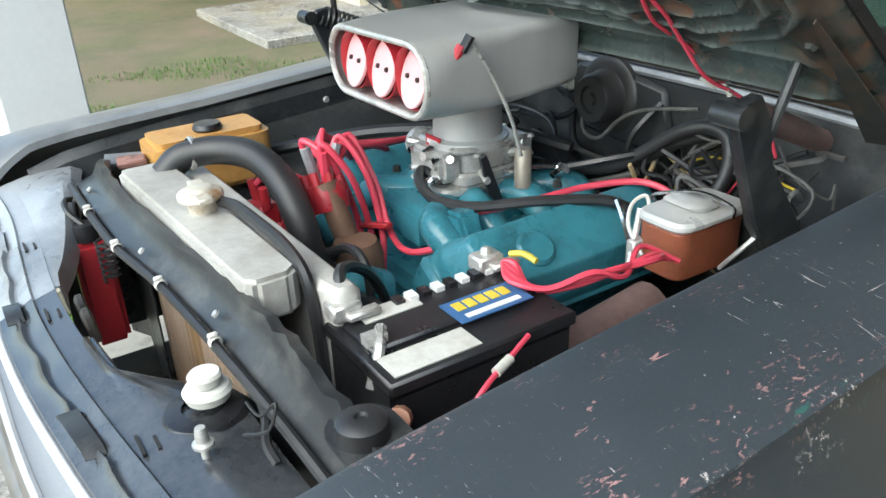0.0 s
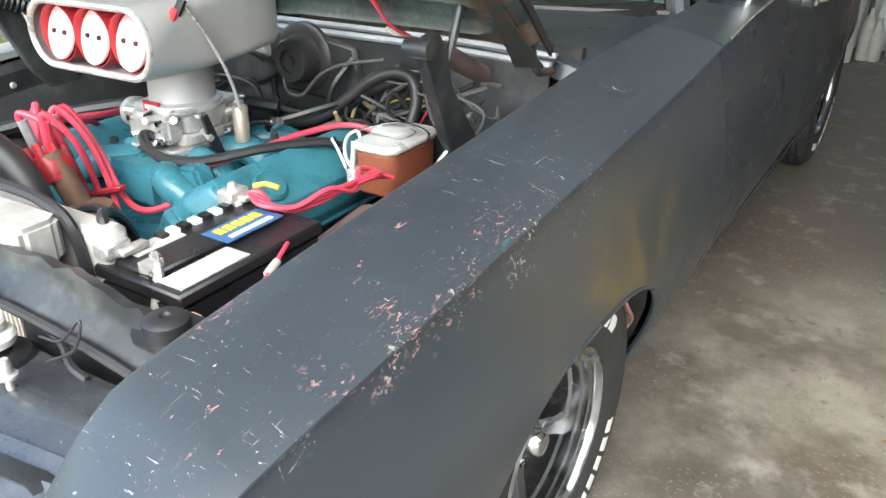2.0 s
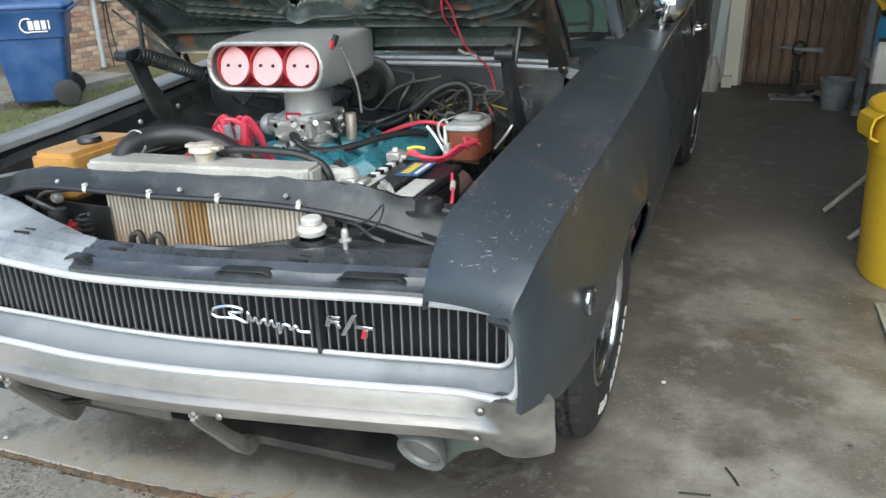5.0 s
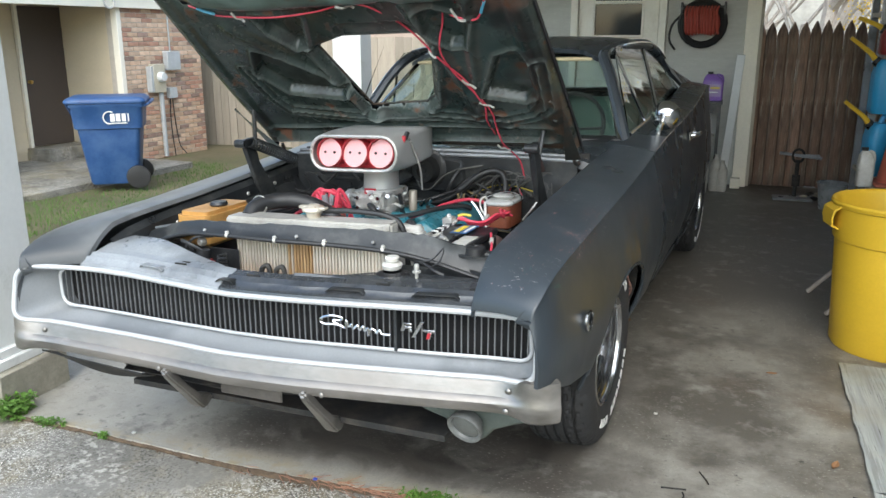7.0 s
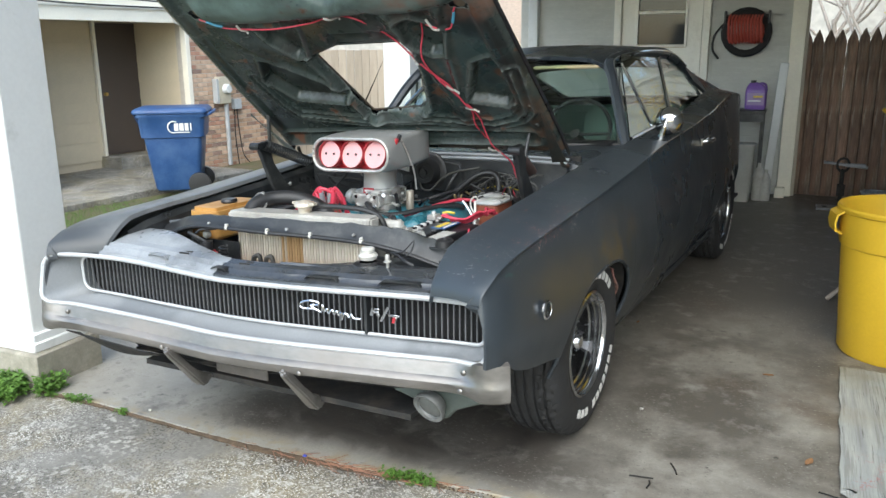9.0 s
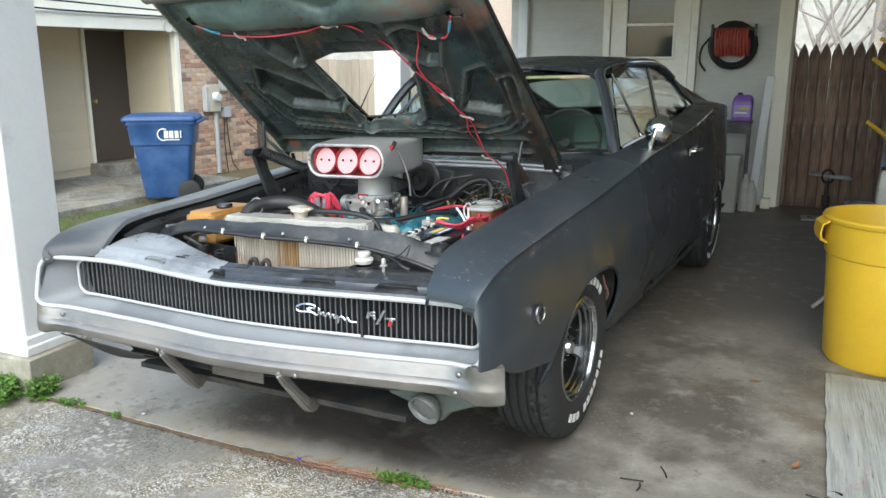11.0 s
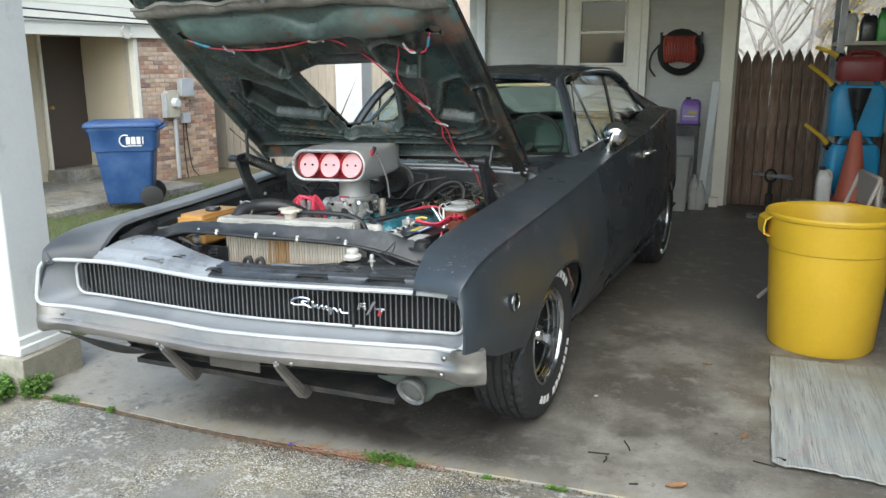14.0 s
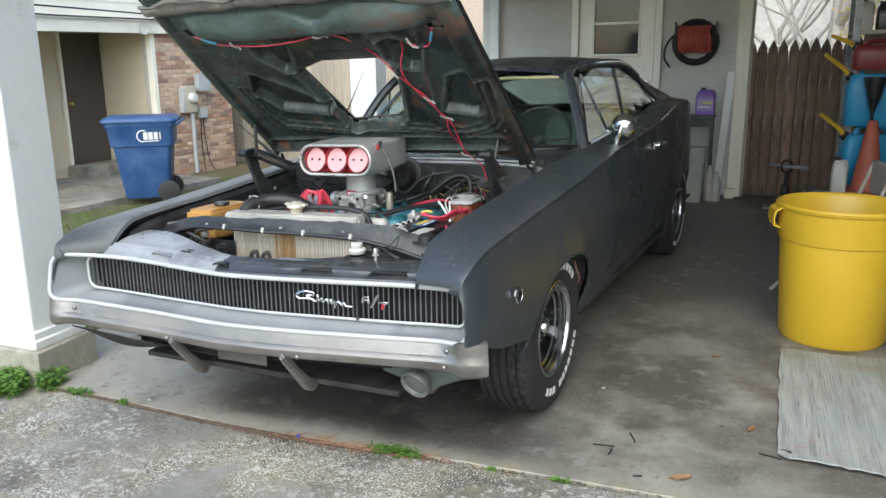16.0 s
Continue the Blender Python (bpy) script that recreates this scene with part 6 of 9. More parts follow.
prism(bm, [(0.05, 0.80), (0.10, 0.83), (0.145, 0.835), (0.17, 0.78), (0.16, 0.72), (0.04, 0.72)], 0.81, 0.855, 1)
part("runner_web", bm, TEAL, man, bevel=0.008, seg=2)
part("valley_cover", boxes(((0.0, 0.80, 0.64), (0.32, 0.12, 0.10))), TEAL, engine, bevel=0.02, seg=2)
for x, y in ((0.1, 0.86), (0.12, 1.06), (-0.17, 0.86)):
    bm = B()
    lathe(bm, [(0.0, 0.012), (0.008, 0.012), (0.01, 0.0)], pose(x, y, 0.822 if abs(x) > 0.06 and y > 0.8 else 0.793), 6)
    part("manifold_bolt", bm, DARK, man)
bm = B()
lathe(bm, [(0.0, 0.05), (0.04, 0.045), (0.05, 0.02), (0.05, -0.05)], pose(0.03, 0.655, 0.745), 18)
part("thermostat_housing", bm, surf("rusty_casting", (0.2, 0.12, 0.08), 0.7, 0.3, var=0.3, scale=14, bump=0.3), engine)
# exhaust manifolds and steering shaft
bm = B()
tube(bm, [(0.36, 0.60, 0.66), (0.41, 0.75, 0.67), (0.43, 0.95, 0.68), (0.42, 1.12, 0.64)], 0.04, 10)
part("exhaust_manifold", bm, surf("rusty_brown_iron", (0.17, 0.11, 0.10), 0.75, 0.2, var=0.3, scale=14, bump=0.3), engine, "dull brown exhaust manifold")
# carburettor
bm = B()
prism(bm, rounded(0.15, 0.22, 0.02, 3), 0.82, 0.836, 2)
for v in bm.verts:
    v.co += Vector((-0.035, 0.96, 0))
carb = part("carburettor", bm, ALU, engine, "bright four-barrel carburettor", bevel=0.004)
for nm, c, z in (("throttle_body", (0.16, 0.15), (0.836, 0.862)), ("main_body", (0.145, 0.13), (0.86, 0.905)), ("air_horn", (0.165, 0.165), (0.903, 0.917))):
    bm = B()
    prism(bm, rounded(c[0], c[1], 0.025, 4), z[0], z[1], 2)
    for v in bm.verts:
        v.co += Vector((-0.035, 0.96, 0))
    part(nm, bm, ALU, carb, bevel=0.005)
for y, d in ((0.875, -1), (1.05, 1)):
    part("float_bowl", boxes(((-0.035, y, 0.877), (0.125, 0.05, 0.06))), ALU, carb, "bright float bowl", bevel=0.01, seg=2)
    for dx in (-0.045, 0.045):
        for z in (0.858, 0.896):
            bm = B()
            cyl(bm, (-0.035 + dx, y + d * 0.022, z), (-0.035 + dx, y + d * 0.033, z), 0.007, seg=6)
            part("bowl_screw", bm, CHROME, carb)
bm = B()
lathe(bm, [(0.0, 0.035), (0.024, 0.034), (0.032, 0.022), (0.034, 0.004), (0.026, 0.0), (0.026, -0.03)], pose(-0.128, 0.905, 0.885, 0, -90, 0), 20)
part("choke_housing", bm, ALU, carb, "round bright choke housing")
bm = B()
lathe(bm, [(0.0, 0.03), (0.026, 0.028), (0.03, 0.01), (0.03, -0.02)], pose(-0.12, 0.985, 0.875, 0, -90, 0), 16)
part("vacuum_pot", bm, CHROME, carb)
bm = B()
lathe(bm, [(0.0, 0.04), (0.014, 0.04), (0.017, 0.036), (0.017, -0.04), (0.0, -0.04)], pose(0.08, 1.005, 0.865), 14)
part("solenoid", bm, surf("tan_metal", (0.38, 0.34, 0.28), 0.45, 0.4), carb, "tan upright solenoid")
bm = B()
prism(bm, [(0.912, 0.90), (0.925, 0.905), (0.965, 0.80), (0.95, 0.79), (0.935, 0.80)], 0.062, 0.07, 0)
part("throttle_lever", bm, BLACKP, carb, "black throttle lever")
rng = random.Random(5)
for k in range(34):
    a = rng.uniform(0, 6.28)
    p = Vector((-0.035 + 0.078 * math.cos(a), 0.96 + 0.10 * math.sin(a), rng.uniform(0.835, 0.915)))
    bm = B()
    q = Vector((math.cos(a), math.sin(a), rng.uniform(-0.4, 0.4))) * rng.uniform(0.015, 0.04)
    cyl(bm, p, p + q, rng.uniform(0.004, 0.011), seg=8)
    part("carb_fitting", bm, rng.choice((ALU, CHROME, ALU, DARK)), carb)
bm = B()
tube(bm, [(0.05, 0.98, 0.85), (0.07, 1.04, 0.852), (0.09, 1.10, 0.845)], 0.006, 6)
part("throttle_linkage", bm, CHROME, carb)
for d in (0.0, 0.035):
    bm = B()
    cyl(bm, (0.075 + d, 1.088 - d * 0.6, 0.828 + d * 0.4), (0.095 + d, 1.092 - d * 0.6, 0.85 + d * 0.3), 0.011, seg=8)
    part("linkage_end", bm, CHROME, carb)
bm = B()
tube(bm, [(0.09, 1.09, 0.845), (0.15, 1.14, 0.865), (0.2, 1.2, 0.88), (0.22, 1.27, 0.88)], 0.008, 6)
part("throttle_cable", bm, BLACKP, carb)
part("carb_tag", boxes(((-0.037, 0.873, 0.918), (0.05, 0.004, 0.022))), REDPAINT, carb, "small red tag")
part("tag_mark", boxes(((-0.037, 0.8702, 0.918), (0.036, 0.002, 0.008))), LETTER, carb, "pale bar on the tag")
# fuel line
bm = B()
tube(bm, [(0.0, 0.86, 0.85), (-0.02, 0.835, 0.872), (0.01, 0.81, 0.862), (0.05, 0.82, 0.835), (0.12, 0.86, 0.832), (0.2, 0.95, 0.845), (0.27, 1.04, 0.845), (0.30, 1.075, 0.83)], 0.0105, 8)
part("breather_hose", bm, RUBBER, engine, "black hose over the valve cover")
bm = B()
tube(bm, [(0.325, 1.02, 0.868), (0.35, 1.012, 0.845), (0.385, 1.0, 0.80), (0.39, 0.995, 0.77)], 0.006, 6)
part("dipstick_tube", bm, CHROME, engine)

# scoop with three pink butterflies
scoop = part("scoop_neck", lathe(B(), [(0.082, 0.0), (0.082, 0.015), (0.07, 0.02), (0.068, 0.07), (0.075, 0.11), (0.075, 0.13)], pose(-0.03, 0.95, 0.905), 32), SCOOP, engine, "aluminium scoop neck")
SC = (-0.042, -0.022, 1.078)
bm = B()
loops = []
for y, w, h, r, dz in ((0.782, 0.365, 0.128, 0.062, 0.0), (0.80, 0.368, 0.131, 0.06, 0.0), (0.84, 0.362, 0.132, 0.045, 0.001), (0.90, 0.352, 0.132, 0.026, 0.003), (0.98, 0.342, 0.128, 0.016, 0.005), (1.06, 0.336, 0.122, 0.014, 0.008), (1.105, 0.332, 0.118, 0.014, 0.010), (1.115, 0.322, 0.108, 0.012, 0.010)):
    loops.append([Vector((SC[0] + px, y + SC[1], SC[2] + dz + pz)) for px, pz in rounded(w, h, r, 6)])
vs = rings(bm, loops)
bm.faces.remove(next(f for f in bm.faces if len(f.verts) > 10 and abs(f.calc_center_median().y - 0.76) < 0.01))
thick(bm, -0.004)
sb = part("scoop_body", bm, SCOOP, engine, "brushed aluminium air scoop", smooth=35)
bm = B()
tube(bm, [(SC[0] + px, 0.76, SC[2] + pz) for px, pz in rounded(0.36, 0.125, 0.06, 7)], 0.007, 8, step=0, closed=True)
part("scoop_rim", bm, ALU, sb, "rounded pale scoop lip")
bm = B()
prism(bm, rounded(0.355, 0.121, 0.058, 6), 0.815, 0.825, 1)
for v in bm.verts:
    v.co = Vector((v.co.x + SC[0], v.co.y, v.co.z + SC[2]))
part("scoop_plate", bm, REDPAINT, sb, "red plate behind the butterflies")
for k in (-1, 0, 1):
    cx = SC[0] + 0.108 * k
    m = pose(cx, 0.778, SC[2], 76, 0, -8)
    bm = B()
    lathe(bm, [(0.0, 0.003), (0.0525, 0.003), (0.0535, 0.0), (0.0525, -0.003), (0.0, -0.003)], m, 36)
    bf = part("butterfly", bm, PINK, sb, "pale pink round butterfly valve")
    for d in (-0.022, 0.022):
        bm = B()
        lathe(bm, [(0.0, 0.008), (0.004, 0.008), (0.005, 0.003)], m @ pose(d, 0, 0), 8)
        part("rivet", bm, DARK, bf)
    bm = B()
    lathe(bm, [(0.0538, -0.03), (0.0538, 0.008), (0.0555, 0.008), (0.0555, -0.03), (0.0538, -0.03)], pose(cx, 0.778, SC[2], 90, 0, 0), 36)
    part("bore_ring", bm, REDPAINT, sb)
bm = B()
cyl(bm, (0.125, 0.79, 1.07), (0.135, 0.83, 1.135), 0.009, seg=8)
part("linkage_rod", bm, REDPAINT, sb, "red linkage rod")
for p, q in (((0.135, 0.83, 1.125), (0.14, 0.845, 1.15)), ((0.118, 0.79, 1.06), (0.125, 0.79, 1.075))):
    bm = B()
    cyl(bm, p, q, 0.009, seg=8)
    part("rod_end", bm, BLACKP, sb)
bm = B()
tube(bm, [(0.138, 0.845, 1.145), (0.15, 0.88, 1.08), (0.158, 0.915, 1.0), (0.15, 0.945, 0.92)], 0.0035, 6)
part("throttle_rod", bm, ALU, sb)
bm = boxes(((-0.12, 1.28, 0.96), (0.05, 0.03, 0.05)))
part("bracket_box", bm, WHITEP, sb, bevel=0.004)

# distributor with red cap and plug leads
bm = B()
cyl(bm, (0.0, 0.66, 0.76), (-0.05, 0.64, 0.885), 0.024)
dist = part("distributor", bm, bpy.data.materials["rusty_casting"], engine)
CAPM = Matrix.Translation((-0.055, 0.645, 0.85)) @ Matrix.Rotation(radians(-24), 4, "Y")
bm = B()
lathe(bm, [(0.038, -0.025), (0.042, 0.01), (0.039, 0.026), (0.02, 0.034), (0.0, 0.034)], CAPM, 20)
cap = part("distributor_cap", bm, REDPAINT, dist, "red distributor cap")
for k in range(8):
    a = k * math.pi / 4
    bm = B()
    cyl(bm, CAPM @ Vector((0.032 * math.cos(a), 0.032 * math.sin(a), 0.024)), CAPM @ Vector((0.034 * math.cos(a), 0.034 * math.sin(a), 0.052)), 0.0085, seg=8)
    part("cap_tower", bm, REDPAINT, cap)
bm = boxes(((-0.20, 0.565, 0.79), (0.07, 0.06, 0.06)))
coil = part("ignition_coil", bm, REDPAINT, engine, "red ignition coil", bevel=0.01)
for d in (-0.02, 0.03):
    bm = B()
    cyl(bm, (-0.20 + d, 0.565, 0.815), (-0.205 + d * 1.3, 0.56, 0.86), 0.011, 0.009, seg=10)
    part("coil_tower", bm, REDPAINT, coil)
for d in (0.0, 0.05):
    bm = B()
    tube(bm, [(-0.205 + d, 0.575, 0.78), (-0.16 + d, 0.58, 0.75), (-0.125 + d, 0.585, 0.79), (-0.11 + d, 0.59, 0.83)], 0.012, 8)
    part("coil_boot", bm, REDPAINT, coil)
# the driver-side leads rise from the cap, arch over and run down through a comb
LEADS = (((-0.085, 0.635, 0.895), (-0.085, 0.62, 0.962), (-0.04, 0.655, 0.925), (-0.082, 0.712, 0.80), (-0.069, 0.72, 0.70), (-0.036, 0.70, 0.63)),
         ((-0.05, 0.645, 0.895), (-0.03, 0.635, 0.966), (-0.015, 0.68, 0.895), (-0.05, 0.728, 0.765), (-0.025, 0.72, 0.70), (0.0, 0.7, 0.64)),
         ((-0.09, 0.67, 0.89), (-0.10, 0.70, 0.95), (-0.055, 0.728, 0.885), (-0.016, 0.735, 0.775), (0.007, 0.72, 0.70), (0.02, 0.70, 0.65)),
         ((-0.10, 0.68, 0.885), (-0.12, 0.73, 0.943), (-0.06, 0.75, 0.857), (0.0, 0.745, 0.772), (0.066, 0.75, 0.751), (0.15, 0.80, 0.785)))
for k, pts in enumerate(LEADS):
    lead = part("plug_lead", tube(B(), pts, 0.0066, 8), REDWIRE, dist, "red plug lead")
    p0, p1 = Vector(pts[0]), Vector(pts[1])
    part("lead_boot", tube(B(), [p0 - (p1 - p0) * 0.2, p0 + (p1 - p0) * 0.3, p0 + (p1 - p0) * 0.8], 0.0105, 8), GREYMETAL if k in (0, 2) else REDWIRE, dist, "grey boot" if k in (0, 2) else "red boot")
comb = part("lead_separator", boxes(((-0.028, 0.724, 0.782), (0.13, 0.018, 0.012))), REDPAINT, dist, "red lead comb", bevel=0.003)
for v in comb.data.vertices:
    v.co.z += 0.32 * (v.co.x + 0.028)
for k in range(4):
    bm = B()
    tube(bm, [(-0.09 - 0.012 * k, 0.65 + 0.01 * k, 0.89), (-0.13 - 0.012 * k, 0.68, 0.955 - 0.012 * k), (-0.20, 0.72 + 0.03 * k, 0.915 - 0.01 * k), (-0.27, 0.80 + 0.09 * k, 0.84), (-0.32, 0.84 + 0.1 * k, 0.76)], 0.0066, 8)
    part("plug_lead", bm, REDWIRE, dist, "red plug lead")
bm = B()
tube(bm, [(0.06, 0.80, 0.79), (0.11, 0.86, 0.815), (0.16, 0.94, 0.83), (0.2, 1.06, 0.845), (0.26, 1.15, 0.85), (0.33, 1.17, 0.83), (0.36, 1.16, 0.79)], 0.0066, 8)
part("plug_lead", bm, REDWIRE, dist, "red plug lead over the valve cover")
bm = B()
tube(bm, [(-0.08, 0.61, 0.89), (-0.14, 0.58, 0.90), (-0.2, 0.56, 0.86)], 0.0066, 8)
part("coil_lead", bm, REDWIRE, dist, "red coil lead")
# belt drive and accessories at the front, dark and cluttered
for x, z, r, d in ((-0.02, 0.58, 0.085, 0.03), (-0.02, 0.70, 0.06, 0.03), (0.20, 0.64, 0.055, 0.06), (-0.28, 0.70, 0.06, 0.08)):
    bm = B()
    cyl(bm, (x, 0.635 - d / 2, z), (x, 0.635 + d / 2, z), r, seg=22)
    part("pulley", bm, DARK, engine, bevel=0.004)
bm = B()
cyl(bm, (-0.02, 0.60, 0.64), (-0.02, 0.615, 0.64), 0.03)
for k in range(5):
    R = Matrix.Translation((-0.02, 0.612, 0.64)) @ Matrix.Rotation(radians(72 * k), 4, "Y") @ Matrix.Rotation(radians(20), 4, "X")
    box(bm, (0, 0, 0.1), (0.07, 0.004, 0.16), R)
part("fan", bm, DARK, engine)
bm = B()
tube(bm, [(0.014, 0.6, 0.70), (0.02, 0.6, 0.745), (0.068, 0.6, 0.80), (0.142, 0.6, 0.828), (0.187, 0.6, 0.80), (0.19, 0.6, 0.72)], 0.009, 8)
part("heater_return", bm, RUBBER, engine, "looped black hose")
bm = B()
tube(bm, [(0.0, 0.62, 0.70), (0.1, 0.6, 0.725), (0.22, 0.59, 0.76), (0.3, 0.58, 0.76)], 0.012, 6)
part("black_lead", bm, RUBBER, engine)
for x, y, z, r in ((0.10, 0.62, 0.73, 0.045), (0.06, 0.56, 0.66, 0.05), (0.24, 0.63, 0.68, 0.05)):
    bm = B()
    lathe(bm, [(0.0, 0.05), (r * 0.5, 0.048), (r * 0.9, 0.03), (r, 0.0), (r, -0.05)], pose(x, y, z, 60, 0, 0), 18)
    part("water_pump", bm, TEAL, engine)

# battery
bay = set(bpy.data.objects)
bm = B()
box(bm, (0.475, 0.545, 0.725), (0.185, 0.29, 0.19))
battery = part("battery", bm, BLACKP, car, "black battery with a blue label and clamped leads", bevel=0.008, seg=2)
bm = boxes(((0.475, 0.545, 0.828), (0.192, 0.298, 0.022)), ((0.455, 0.545, 0.842), (0.09, 0.27, 0.012)))
part("battery_lid", bm, BLACKP, battery, bevel=0.004)
lab = part("label", boxes(((0.485, 0.60, 0.8485), (0.06, 0.12, 0.002))), surf("blue_label", (0.045, 0.12, 0.27), 0.5, var=0.2, scale=20), battery, "blue label")
for i in range(5):
    part("mark", boxes(((0.475, 0.56 + 0.019 * i, 0.8502), (0.022, 0.014, 0.0014))), surf("yellow_mark", (0.6, 0.45, 0.05), 0.5) if i == 0 else bpy.data.materials["yellow_mark"], lab, "yellow bar")
part("mark", boxes(((0.503, 0.60, 0.8502), (0.01, 0.09, 0.0014))), LETTER, lab, "pale bar")
part("sticker", boxes(((0.535, 0.475, 0.8405), (0.05, 0.13, 0.002))), WHITEP, battery, "white sticker")
part("sticker", boxes(((0.42, 0.48, 0.8495), (0.035, 0.09, 0.002))), WHITEP, battery, "white sticker")
for i in range(9):
    part("vent_cap", boxes(((0.41, 0.5 + 0.022 * i, 0.852), (0.02, 0.014, 0.008))), LETTER if i % 2 else BLACKP, battery)
for y in (0.42, 0.66):
    bm = B()
    box(bm, (0.40, y, 0.862), (0.035, 0.045, 0.025))
    cyl(bm, (0.40, y, 0.85), (0.40, y, 0.885), 0.009, seg=8)
    box(bm, (0.42, y + 0.02, 0.858), (0.02, 0.05, 0.012))
    part("terminal_clamp", bm, ALU, battery, "grey lead terminal clamp", bevel=0.004)
bm = B()
box(bm, (0.48, 0.425, 0.845), (0.02, 0.03, 0.03))
tube(bm, [(0.47, 0.44, 0.86), (0.5, 0.42, 0.845), (0.51, 0.40, 0.80)], 0.008, 6)
part("hold_down", bm, ALU, battery)
bm = B()
tube(bm, [(0.40, 0.42, 0.87), (0.36, 0.44, 0.90), (0.31, 0.50, 0.86), (0.27, 0.55, 0.78), (0.28, 0.56, 0.70)], 0.009, 8)
part("earth_cable", bm, RUBBER, battery)
rng = random.Random(3)
for k in range(4):
    w = 0.012 * (k - 1.5)
    bm = B()
    tube(bm, [(0.43, 0.67, 0.867), (0.465 + w, 0.66 - w, 0.868), (0.505 + w, 0.68, 0.85 + w * 0.5), (0.53 + w, 0.74, 0.858 + w), (0.545 + 0.4 * w, 0.80, 0.862 + rng.uniform(-0.01, 0.012)), (0.53 - w, 0.87, 0.858 + rng.uniform(-0.012, 0.01)), (0.52 + w, 0.93, 0.83)], 0.0045 if k else 0.006, 6)
    part("red_lead", bm, REDWIRE, battery, "loose red lead")
bm = B()
tube(bm, [(0.42, 0.69, 0.872), (0.44, 0.70, 0.876), (0.465, 0.705, 0.872)], 0.005, 6)
part("yellow_sleeve", bm, surf("yellow_sleeve", (0.6, 0.48, 0.05), 0.5), battery, "yellow sleeve")
bm = B()
tube(bm, [(0.58, 0.60, 0.84), (0.60, 0.55, 0.83), (0.62, 0.50, 0.82), (0.63, 0.45, 0.78)], 0.004, 6)
part("red_lead", bm, REDWIRE, battery, "loose red lead")
part("fuse_sleeve", cyl(B(), (0.60, 0.555, 0.832), (0.61, 0.525, 0.828), 0.007), WHITEP, battery, "white inline fuse")
part("clamp_bolt", cyl(B(), (0.585, 0.40, 0.80), (0.605, 0.385, 0.815), 0.016, seg=10), surf("copper_tan", (0.4, 0.2, 0.13), 0.5), battery, "copper-coloured clip")

for o in [o for o in bpy.data.objects if o not in bay]:
    if o.parent is car and o.name.startswith("battery"):
        o.location = (-0.035, 0.052, 0.0)

# master cylinder with brown reservoir and steel lid
bm = B()
prism(bm, rounded(0.10, 0.16, 0.025, 4), 0.77, 0.86, 2)
for v in bm.verts:
    v.co.x += 0.435
    v.co.y += 1.085
mc = part("master_cylinder", bm, BROWN, car, "brown brake fluid reservoir with a shiny steel lid", bevel=0.006)
bm = B()
prism(bm, rounded(0.112, 0.172, 0.03, 4), 0.858, 0.876, 2)
prism(bm, rounded(0.075, 0.06, 0.02, 4), 0.876, 0.894, 2)
for v in bm.verts:
    v.co.x += 0.435
    v.co.y += 1.085 if v.co.z < 0.8765 else 1.07
part("lid", bm, surf("dull_zinc_lid", (0.6, 0.6, 0.58), 0.35, 0.35, var=0.12, scale=14, bump=0.08), mc, "shiny steel lid", bevel=0.006)
bm = B()
tube(bm, [(0.46, 1.19, 0.80), (0.46, 1.25, 0.80), (0.46, 1.31, 0.80)], 0.05, 14)
part("push_rod_housing", bm, BLACKMETAL, mc)
bm = B()
tube(bm, [(0.52, 1.06, 0.80), (0.56, 1.05, 0.85), (0.58, 1.10, 0.90), (0.55, 1.18, 0.91), (0.52, 1.25, 0.87)], 0.004, 6)
part("brake_line", bm, ALU, mc)
bm = B()
tube(bm, [(0.41, 1.0, 0.80), (0.375, 1.0, 0.84), (0.36, 1.02, 0.872), (0.372, 1.04, 0.885), (0.39, 1.03, 0.86), (0.40, 1.01, 0.82)], 0.0036, 6)
part("brake_line", bm, WHITEP, mc, "white looped hose")
bm = B()
tube(bm, [(0.385, 1.05, 0.872), (0.375, 1.055, 0.885), (0.44, 1.085, 0.902), (0.49, 1.11, 0.885), (0.492, 1.115, 0.865)], 0.003, 5)
part("lid_bail", bm, CHROME, mc, "wire bail over the lid")
bm = B()
box(bm, (0.395, 1.0, 0.80), (0.02, 0.03, 0.05))
cyl(bm, (0.38, 1.02, 0.87), (0.40, 0.98, 0.78), 0.006)
part("line_block", bm, ALU, mc, bevel=0.003)

# heater blower and fittings on the firewall
bm = B()
prism(bm, [(-0.13, 0.86), (0.12, 0.845), (0.19, 0.90), (0.17, 0.985), (0.05, 1.005), (-0.08, 1.005), (-0.15, 0.95)], 1.285, 1.306, 1)
hbox = part("heater_plate", bm, BLACKMETAL, car, "angular black heater cover on the firewall", bevel=0.01)
bm = B()
lathe(bm, [(0.085, -0.005), (0.085, 0.006), (0.078, 0.012), (0.06, 0.014), (0.056, 0.02), (0.054, 0.05), (0.048, 0.058), (0.03, 0.058), (0.028, 0.052), (0.014, 0.052), (0.012, 0.06), (0.0, 0.06)], pose(0.015, 1.29, 0.945, 90, 0, 0), 30)
part("heater_blower", bm, RUBBER, hbox, "round black heater blower motor")
bm = B()
tube(bm, [(0.17, 1.28, 0.96), (0.14, 1.24, 0.90), (0.10, 1.25, 0.82), (0.0, 1.26, 0.80), (-0.07, 1.27, 0.83), (-0.08, 1.27, 0.9)], 0.008, 6)
part("vacuum_line", bm, RUBBER, car)
bm = B()
tube(bm, [(0.05, 1.15, 0.82), (0.14, 1.18, 0.84), (0.2, 1.2, 0.88), (0.27, 1.22, 0.935), (0.325, 1.234, 0.955), (0.37, 1.235, 0.945), (0.39, 1.22, 0.90), (0.385, 1.19, 0.83)], 0.0135, 10)
